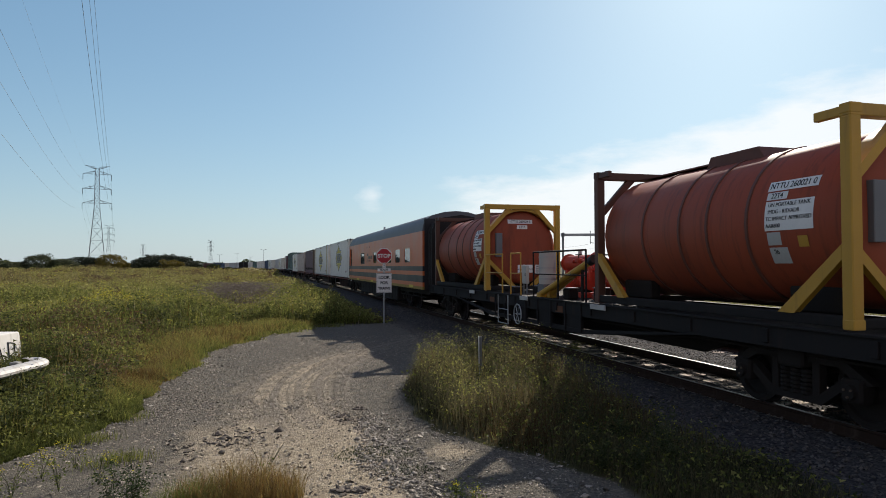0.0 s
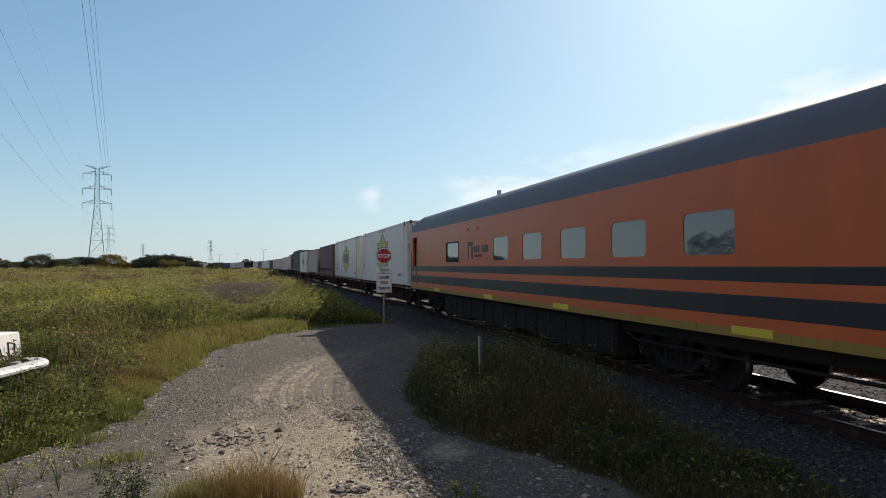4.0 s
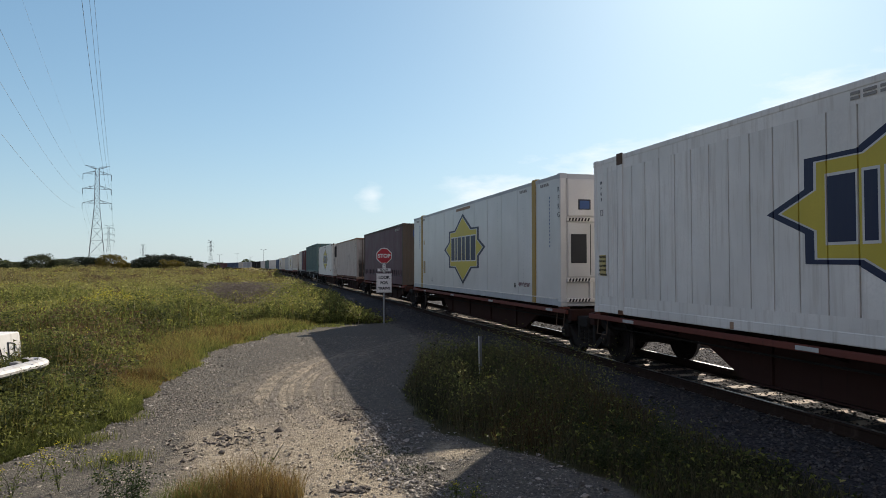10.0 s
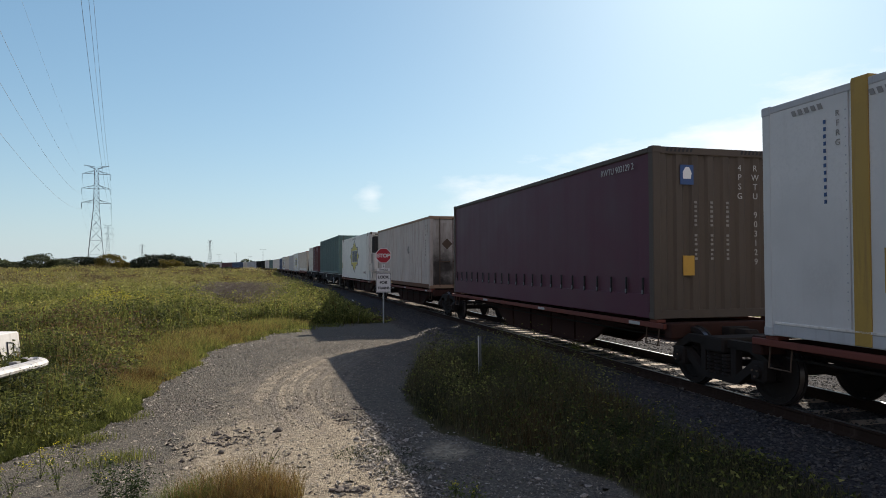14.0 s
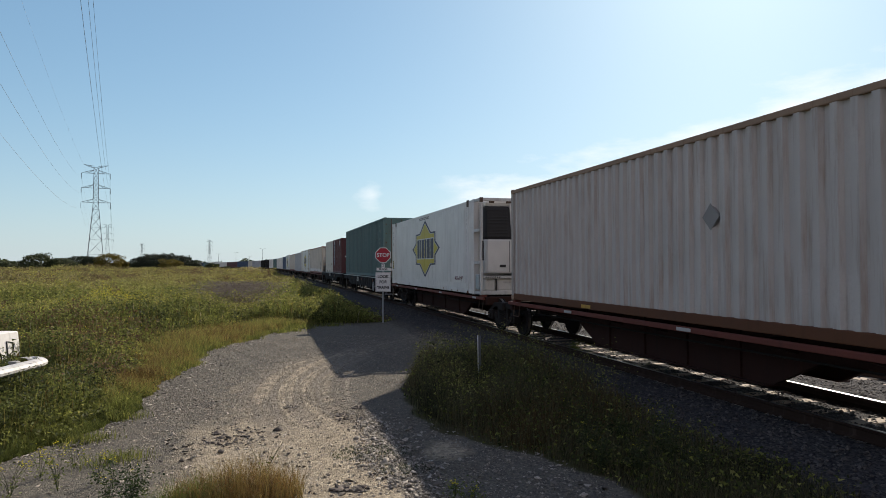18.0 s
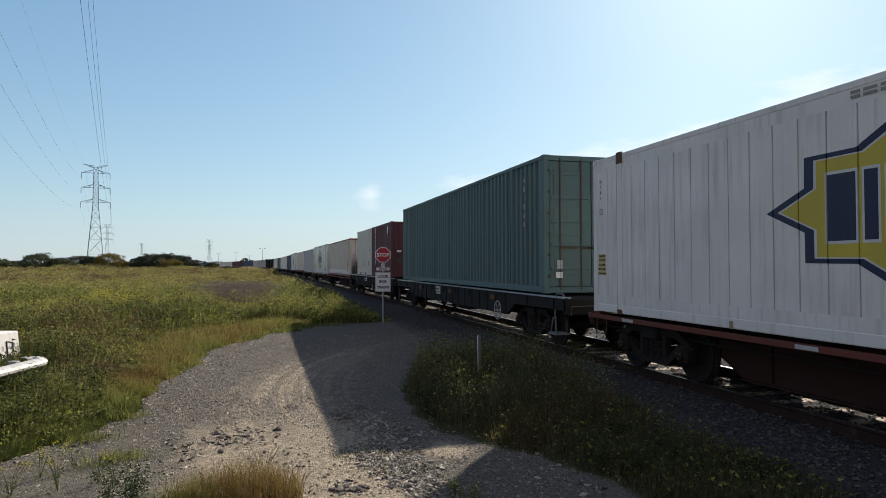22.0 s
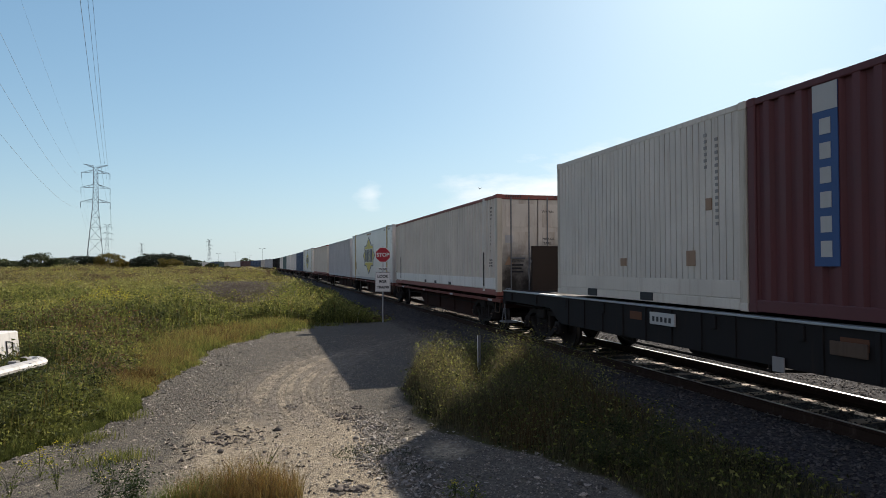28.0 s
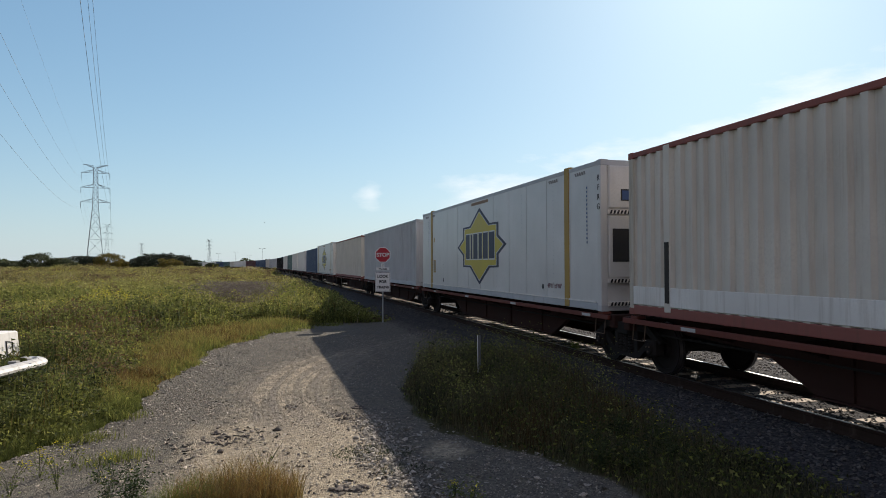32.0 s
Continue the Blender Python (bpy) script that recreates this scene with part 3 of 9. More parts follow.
def star_logo(box, x, cy, cz, cuts=()):
    """The operator's eight-pointed emblem; its lettering is plain upright blocks."""
    logo = part("emblem", painted(STAR_EDGE, x, 0.003, cy, cz, 1.0, 1.0, cuts), "navy", box, "navy outline of an eight-pointed emblem")
    part("emblem_line", painted(STAR_EDGE, x, 0.0045, cy, cz, 0.915, 0.915, cuts), "white_clean", logo, "thin white inner outline")
    part("emblem_field", painted(STAR_EDGE, x, 0.006, cy, cz, 0.89, 0.89, cuts), "emblem_yellow", logo, "yellow field of the emblem")
    edges = [1.40, 0.90, 0.62, 0.10, -0.32, -0.86, -1.44]
    for a, b in zip(edges[:-1], edges[1:]):
        m, r = cy + (a + b) / 2, (a - b) / 2
        part("lettering_edge", painted(BLOCK_EDGE, x, 0.0075, m, cz, r - 0.025, 0.42, cuts), "white_clean", logo)
        part("lettering_block", painted(BLOCK_EDGE, x, 0.009, m, cz, r - 0.055, 0.385, cuts), "navy", logo)


def corner_fittings(box, L, W, H, material):
    me = G().cbox(-0.089, -0.081, -0.059, 0.089, 0.081, 0.059, 0.012).mesh("corner_casting")
    me.materials.append(M[material])
    for x in (-1, 1):
        for y in (-1, 1):
            for z in (0.059, H - 0.059):
                o = part("corner_casting", me, material, box)
                o.location = (x * (W / 2 - 0.084), y * (L / 2 - 0.076), z)


def freight_container(label, L, H, W=2.5, body="white", rail=None, style="corr", front="doors", group="containers on the train", lod=False, bottom=None, end=None, post=None, rods="galv"):
    rail = rail or body
    bottom = bottom or rail
    end = end or body
    post = post or rail
    box = thing("freight_container", label, "container", group)
    hw, hl = W / 2, L / 2
    bz, tz = 0.16, 0.10
    if style == "corr":
        line = corrugation(-hl + 0.13, hl - 0.13, 0.28, 0.055, hw - 0.008)
        bz = 0.17
    elif style == "wide":
        line = []
        n = round((L - 0.26) / 2.0)
        p = (L - 0.26) / n
        for i in range(n):
            a = -hl + 0.13 + i * p
            line += corrugation(a + 0.10, a + p - 0.10, 0.30, 0.075, hw - 0.02, 0.40)
            line += [(a + p - 0.09, hw), (a + p + 0.09, hw)] if i < n - 1 else []
        line = [(-hl + 0.13, hw - 0.012)] + line + [(hl - 0.13, hw - 0.012)]
    elif style == "ribs":
        line = grooves(-hl + 0.13, hl - 0.13, 0.43, hw - 0.006, 0.011, 0.035)
    elif style == "narrow":
        line = grooves(-hl + 0.13, hl - 0.13, 0.15, hw - 0.006, 0.009, 0.022)
    elif style == "flat":
        line = grooves(-hl + 0.13, hl - 0.13, 1.22, hw - 0.006, 0.012, 0.016)
    else:
        line = []
        n = int(L * 5)
        for i in range(n + 1):
            y = -hl + 0.13 + (L - 0.26) * i / n
            line.append((y, hw - 0.03 + 0.006 * math.sin(y * 3.1) * math.sin(y * 1.3) + 0.0015 * math.sin(y * 11.5)))
        bz = 0.42
    lo, hi = (0.33, H - 0.27) if style == "ribs" else (bz, H - tz)
    for s in (-1, 1):
        if style == "ribs":
            a, b = sorted((s * (hw - 0.006), s * (hw - 0.08)))
            part("skirt_plate", G().box(a, -hl + 0.13, bz, b, hl - 0.13, lo), body, box)
            part("header_plate", G().box(a, -hl + 0.13, hi, b, hl - 0.13, H - tz), body, box)
        part("side_panel", G().wave(line, s, lo, hi, hw - 0.08), body if style != "curtain" else "curtain", box)
        part("bottom_rail", G().cbox(s * hw - (0.10 if s > 0 else 0), -hl + 0.15, 0.012, s * hw + (0.10 if s < 0 else 0), hl - 0.15, bz, 0.012), bottom, box)
        part("top_rail", G().cbox(s * hw - (0.09 if s > 0 else 0), -hl + 0.15, H - tz, s * hw + (0.09 if s < 0 else 0), hl - 0.15, H - 0.012, 0.012), rail, box)
        for e in (-1, 1):
            part("corner_post", G().cbox(min(s * hw, s * (hw - 0.15)), min(e * hl, e * (hl - 0.15)), 0.10, max(s * hw, s * (hw - 0.15)), max(e * hl, e * (hl - 0.15)), H - 0.10, 0.015), post, box)
    part("roof", G().box(-hw + 0.08, -hl + 0.14, H - 0.07, hw - 0.08, hl - 0.14, H - 0.03), body, box)
    part("floor", G().box(-hw + 0.09, -hl + 0.14, 0.03, hw - 0.09, hl - 0.14, 0.15), "under", box)
    corner_fittings(box, L, W, H, rail)
    for e in (-1, 1):
        y = e * hl
        part("end_rail", G().cbox(-hw + 0.15, min(y, y - e * 0.12), H - 0.13, hw - 0.15, max(y, y - e * 0.12), H - 0.01, 0.01), rail, box)
        part("end_sill", G().cbox(-hw + 0.15, min(y, y - e * 0.12), 0.01, hw - 0.15, max(y, y - e * 0.12), 0.15, 0.01), rail, box)
        if e < 0 and front == "doors":
            for s in (-1, 1):
                x0, x1 = (-hw + 0.15, -0.012) if s < 0 else (0.012, hw - 0.15)
                door = part("door", G().cbox(x0, y + 0.03, 0.16, x1, y + 0.09, H - 0.14, 0.01), end, box)
                for k in range(3):
                    z = 0.3 + (H - 0.5) * (k + 0.5) / 3
                    part("door_panel", G().cbox(x0 + 0.12, y + 0.015, z - 0.33, x1 - 0.12, y + 0.035, z + 0.33, 0.012), end, door)
                for k in (0.25, 0.75):
                    x = x0 + (x1 - x0) * k
                    rod = part("lock_rod", G().cyl((x, y + 0.0, 0.08), (x, y + 0.0, H - 0.07), 0.019, 8), rods, door)
                    part("handle", G().cbox(x, y - 0.03, 1.05, x + 0.42 * -s, y - 0.005, 1.09, 0.008), rods, rod)
                part("hinge", G().cyl((s * (hw - 0.16), y, 0.4), (s * (hw - 0.16), y, H - 0.4), 0.015, 6), end, door)
        elif e < 0 and front == "corr" or e > 0:
            line2 = corrugation(-hw + 0.15, hw - 0.15, 0.30, 0.04, hl - 0.02)
            g = G().wave(line2, 1, 0.15, H - 0.13, hl - 0.10)
            g.turn(Matrix.Rotation(radians(90 * e), 4, "Z"))
            part("end_panel", g, end, box)
        elif e < 0 and front == "plain":
            part("end_panel", G().cbox(-hw + 0.15, y + 0.02, 0.15, hw - 0.15, y + 0.09, H - 0.13, 0.01), end, box)
    return box


def spring_mesh():
    """A coil spring turned as one wavy profile."""
    g = G()
    prof = [(0.28, 0.06)]
    for k in range(6):
        z = 0.295 + k * 0.054
        prof += [(z, 0.085), (z + 0.03, 0.085), (z + 0.042, 0.058)]
    n = 10
    for z, r in prof:
        g.v += [(r * math.cos(2 * math.pi * i / n), r * math.sin(2 * math.pi * i / n), z) for i in range(n)]
    for k in range(len(prof) - 1):
        g.f += [(k * n + i, k * n + (i + 1) % n, (k + 1) * n + (i + 1) % n, (k + 1) * n + i) for i in range(n)]
    return g


def bogie():
    b = thing("bogie", "dark two-axle wagon bogie with worn steel wheels", "bogie", "bogies of the train")
    for y in (-0.9, 0.9):
        for s in (-1, 1):
            prof = [(0.68, 0.475), (0.705, 0.48), (0.715, 0.455), (0.80, 0.448), (0.80, 0.37), (0.755, 0.355), (0.745, 0.16), (0.80, 0.13), (0.80, 0.0)]
            g = G()
            n = 28
            for px_, r in prof:
                g.v += [(s * px_, y + r * math.cos(2 * math.pi * i / n), 0.45 + r * math.sin(2 * math.pi * i / n)) for i in range(n)]
            for k in range(len(prof) - 1):
                g.f += [(k * n + i, k * n + (i + 1) % n, (k + 1) * n + (i + 1) % n, (k + 1) * n + i) for i in range(n)]
            w = part("wheel", g, "under", b, "grimy disc wheel", smooth=True)
            tr = G()
            for px_, r in ((0.722, 0.457), (0.79, 0.452)):
                tr.v += [(s * px_, y + r * math.cos(2 * math.pi * i / n), 0.45 + r * math.sin(2 * math.pi * i / n)) for i in range(n)]
            tr.f = [(i, (i + 1) % n, n + (i + 1) % n, n + i) for i in range(n)]
            part("tread", tr, "steel", w, "bright rolling tread", smooth=True)
            x0, x1 = sorted((s * 0.88, s * 1.08))
            ax = part("axlebox", G().cbox(x0, y - 0.15, 0.32, x1, y + 0.15, 0.60, 0.03), "under", b)
            part("bearing_cap", G().cyl((s * 1.06, y, 0.45), (s * 1.12, y, 0.45), 0.10, 14, 0.085), "under", ax)
            for k in range(3):
                a = 2 * math.pi * k / 3 + 0.5
                part("cap_bolt", G().cyl((s * 1.11, y + 0.055 * math.cos(a), 0.45 + 0.055 * math.sin(a)), (s * 1.135, y + 0.055 * math.cos(a), 0.45 + 0.055 * math.sin(a)), 0.016, 6), "rod", ax)
        part("axle", G().cyl((-1.0, y, 0.45), (1.0, y, 0.45), 0.08, 10), "under", b)
        part("brake_beam", G().cbox(-0.72, y * 0.42 - 0.04, 0.32, 0.72, y * 0.42 + 0.04, 0.42, 0.01), "under", b)
    for s in (-1, 1):
        x0, x1 = sorted((s * 0.90, s * 1.02))
        part("upper_chord", G().prism([(-1.15, 0.56), (-0.72, 0.82), (0.72, 0.82), (1.15, 0.56), (1.02, 0.52), (0.66, 0.70), (-0.66, 0.70), (-1.02, 0.52)], "x", x0, x1), "under", b)
        part("lower_chord", G().prism([(-1.05, 0.46), (-0.78, 0.46), (-0.42, 0.20), (0.42, 0.20), (0.78, 0.46), (1.05, 0.46), (0.74, 0.58), (0.36, 0.30), (-0.36, 0.30), (-0.74, 0.58)], "x", x0, x1), "under", b)
        for k in (-0.34, 0.34):
            part("column", G().cbox(x0, k - 0.06, 0.28, x1, k + 0.06, 0.74, 0.01), "under", b)
        for k in (-0.17, 0.0, 0.17):
            o = part("spring", spring_mesh(), "under", b, "grimy coil spring")
            o.location = (s * 0.97, k, 0.0)
    part("bolster", G().cbox(-1.1, -0.22, 0.62, 1.1, 0.22, 0.84, 0.03), "under", b)
    return b


BOGIE = []


def put_bogie(u):
    if not BOGIE:
        BOGIE.append(bogie())
        b = BOGIE[0]
    else:
        b = copy_thing(BOGIE[0], pose(0, 0, 0))
    carried_by_train(b, u, 0.0)


def skeletal_wagon(L, floor, group="skeletal wagons"):
    """A red-oxide skeletal container wagon; local z = 0 is the rail."""
    w = thing("skeletal_wagon", "red-oxide skeletal container wagon with fish-bellied main sills", "wagon", group)
    hl = L / 2
    for s in (-1, 1):
        x0, x1 = sorted((s * 0.66, s * 0.56))
        part("main_sill", G().prism([(-hl, floor - 0.24), (-hl, floor - 0.04), (hl, floor - 0.04), (hl, floor - 0.24), (hl - 2.9, floor - 0.34), (hl - 3.8, floor - 0.78), (-hl + 3.8, floor - 0.78), (-hl + 2.9, floor - 0.34)], "x", x0, x1), "sill_dark", w, "grimy fish-bellied main sill")
        a, b = sorted((s * 0.73, s * 0.52))
        part("lower_flange", G().cbox(a, -hl + 3.8, floor - 0.80, b, hl - 3.8, floor - 0.775, 0.006), "sill_dark", w)
        a, b = sorted((s * 1.25, s * 1.18))
        part("side_rail", G().cbox(a, -hl, floor - 0.13, b, hl, floor - 0.045, 0.01), "sill_red", w, "red-oxide side rail")
        for k in range(int(L / 4.1) + 1):
            y = -hl + 0.7 + k * 4.1
            if y < hl - 0.4:
                a, b = sorted((s * 1.257, s * 1.245))
                part("reflector", G().cbox(a, y, floor - 0.115, b, y + 0.36, floor - 0.06, 0.002), "ink_pale", w, "pale reflective plate")
        for k in range(4):
            y = -hl + 4.4 + k * (L - 8.8) / 3
            a, b = sorted((s * 0.70, s * 0.655))
            part("web_stiffener", G().cbox(a, y - 0.015, floor - 0.76, b, y + 0.015, floor - 0.05, 0.004), "sill_dark", w)
    for k in range(9):
        y = -hl + 0.35 + k * (L - 0.7) / 8
        part("outrigger", G().prism([(-1.20, floor - 0.13), (-0.66, floor - 0.28), (0.66, floor - 0.28), (1.20, floor - 0.13), (1.20, floor - 0.05), (-1.20, floor - 0.05)], "y", y - 0.06, y + 0.06), "sill_dark", w)
    part("centre_sill", G().cbox(-0.20, -hl - 0.3, floor - 0.40, 0.20, hl + 0.3, floor - 0.10, 0.02), "under", w)
    for e in (-1, 1):
        part("end_beam", G().cbox(-1.17, e * hl - 0.10, floor - 0.28, 1.17, e * hl + 0.10, floor - 0.03, 0.02), "sill_dark", w)
        part("coupler", G().cbox(-0.13, min(e * (hl + 0.28), e * (hl + 0.62)), floor - 0.36, 0.13, max(e * (hl + 0.28), e * (hl + 0.62)), floor - 0.12, 0.04), "under", w)
        part("air_hose", G().pipe([(-0.35, e * (hl + 0.08), floor - 0.25), (-0.35, e * (hl + 0.25), floor - 0.45), (-0.32, e * (hl + 0.5), floor - 0.50)], 0.022, 6), "rubber", w)
        part("hand_grab", G().pipe([(-1.16, e * (hl - 0.25), floor - 0.13), (-1.19, e * (hl - 0.25), floor - 0.42), (-1.19, e * (hl - 0.62), floor - 0.42), (-1.16, e * (hl - 0.62), floor - 0.13)], 0.013, 6), "rod", w)
        for s in (-1, 1):
            part("corner_lock", G().cbox(s * 1.13 - 0.09, e * (hl - 0.34) - 0.11, floor - 0.045, s * 1.13 + 0.09, e * (hl - 0.34) + 0.11, floor + 0.008, 0.01), "sill_red", w)
    part("air_reservoir", G().cyl((0.0, -1.2, floor - 0.62), (0.0, 0.2, floor - 0.62), 0.19, 14), "under", w)
    part("brake_pipe", G().cyl((-0.95, -hl + 0.3, floor - 0.30), (-0.95, hl - 0.3, floor - 0.30), 0.018, 6), "under", w)
    part("brake_cylinder", G().cyl((0.30, 1.2, floor - 0.55), (0.30, 1.9, floor - 0.55), 0.15, 12), "under", w)
    return w


def flat_wagon(L, floor, group="flat wagons", belly=True, edge="sill_grey"):
    w = thing("flat_wagon", "nearly black steel flat wagon with grimy underframe", "wagon", group)
    hl = L / 2
    for s in (-1, 1):
        x0, x1 = sorted((s * 1.25, s * 1.17))
        t0, t1 = (hl - 4.0, max(1.5, hl - 7.4)) if belly else (hl - 3.0, hl - 3.6)
        deep = 0.68 if belly else 0.64
        if belly:
            part("side_sill", G().box(x0, -hl, floor - 0.32, x1, hl, floor - 0.03), "sill_grey", w)
            part("lower_chord", G().prism([(t0, floor - 0.32), (t1, floor - deep + 0.09), (-t1, floor - deep + 0.09), (-t0, floor - 0.32), (-t0 - 0.3, floor - 0.32), (-t1, floor - deep), (t1, floor - deep), (t0 + 0.3, floor - 0.32)], "x", x0, x1), "sill_grey", w, "bent lower chord of the sill")
            for k in range(int(2 * t1 / 1.5)):
                y = -t1 + 0.1 + k * 1.5
                part("web_plate", G().box(x0 + 0.02, y, floor - deep + 0.085, x1 - 0.02, y + 0.75, floor - 0.315), "sill_grey", w)
        else:
            part("side_sill", G().prism([(-hl, floor - 0.31), (-hl, floor - 0.03), (hl, floor - 0.03), (hl, floor - 0.31), (t0, floor - 0.33), (t1, floor - deep), (-t1, floor - deep), (-t0, floor - 0.33)], "x", x0, x1), "sill_grey", w)
        for k in range(int(2 * t1 / 0.75) + 1):
            y = -t1 + 0.1 + k * 0.75
            a, b = sorted((s * 1.275, s * 1.245))
            part("sill_rib", G().cbox(a, y - 0.03, floor - deep + 0.02, b, y + 0.03, floor - 0.06, 0.006), "sill_grey", w)
            if k % 6 == 1:
                a, b = sorted((s * 1.256, s * 1.24))
                part("sill_plate", G().cbox(a, y + 0.12, floor - 0.30, b, y + 0.50, floor - 0.16, 0.004), "rust", w, "rusty brown plate")
        a, b = sorted((s * 1.285, s * 1.10))
        part("top_flange", G().cbox(a, -hl, floor - 0.055, b, hl, floor - 0.022, 0.006), edge, w, "worn edge of the deck")
        n = int(L / 1.5)
        for k in range(n):
            y = -hl + 0.6 + k * (L - 1.2) / (n - 1)
            a, b = sorted((s * 1.285, s * 1.245))
            part("stake_pocket", G().cbox(a, y - 0.05, floor - 0.27, b, y + 0.05, floor - 0.085, 0.008), "sill_grey", w)
        x0, x1 = sorted((s * 0.44, s * 0.34))
        part("main_sill", G().prism([(-hl, floor - 0.36), (-hl, floor - 0.11), (hl, floor - 0.11), (hl, floor - 0.36), (hl - 3.6, floor - 0.38), (hl - 4.6, floor - 0.72), (-hl + 4.6, floor - 0.72), (-hl + 3.6, floor - 0.38)], "x", x0, x1), "under", w)
        # truss rods and queen posts under the side sill
        part("truss_rod", G().pipe([(s * 1.05, -hl + 3.4, floor - 0.34), (s * 1.05, -1.7, floor - 0.76), (s * 1.05, 1.7, floor - 0.76), (s * 1.05, hl - 3.4, floor - 0.34)], 0.022, 6), "under", w)
        for y in (-1.7, 1.7):
            part("queen_post", G().cbox(s * 1.05 - 0.03, y - 0.03, floor - 0.78, s * 1.05 + 0.03, y + 0.03, floor - 0.31, 0.006), "under", w)
    for k in range(7):
        y = -hl + 2.6 + k * (L - 5.2) / 6
        part("cross_beam", G().prism([(-1.17, floor - 0.20), (-0.44, floor - 0.40), (0.44, floor - 0.40), (1.17, floor - 0.20), (1.17, floor - 0.105), (-1.17, floor - 0.105)], "y", y - 0.05, y + 0.05), "under", w)
    part("deck", G().box(-1.16, -hl + 0.02, floor - 0.10, 1.16, hl - 0.02, floor - 0.045), "sill_grey", w)
    part("centre_sill", G().cbox(-0.2, -hl - 0.3, floor - 0.50, 0.2, hl + 0.3, floor - 0.11, 0.02), "under", w)
    for e in (-1, 1):
        part("end_beam", G().cbox(-1.25, e * hl - 0.08, floor - 0.40, 1.25, e * hl + 0.08, floor - 0.06, 0.02), "sill_grey", w)
        part("coupler", G().cbox(-0.13, min(e * hl, e * (hl + 0.55)), floor - 0.40, 0.13, max(e * hl, e * (hl + 0.55)), floor - 0.18, 0.03), "under", w)
        part("air_hose", G().pipe([(-0.35, e * (hl + 0.06), floor - 0.3), (-0.35, e * (hl + 0.25), floor - 0.52), (-0.32, e * (hl + 0.5), floor - 0.56)], 0.022, 6), "rubber", w)
        part("uncoupling_bar", G().pipe([(-1.15, e * (hl + 0.10), floor - 0.42), (-1.15, e * (hl + 0.12), floor - 0.22), (-0.1, e * (hl + 0.14), floor - 0.20)], 0.014, 6), "rod", w)
    part("air_reservoir", G().cyl((-0.72, -1.2, floor - 0.62), (-0.72, 0.3, floor - 0.62), 0.20, 14), "under", w)
    part("brake_cylinder", G().cyl((0.75, 0.6, floor - 0.58), (0.75, 1.3, floor - 0.58), 0.17, 12), "under", w)
    part("brake_lever", G().cyl((-0.6, 1.0, floor - 0.5), (0.7, 1.5, floor - 0.5), 0.03, 6), "under", w)
    part("brake_pipe", G().cyl((-1.02, -hl + 0.3, floor - 0.40), (-1.02, hl - 0.3, floor - 0.40), 0.018, 6), "under", w)
    return w

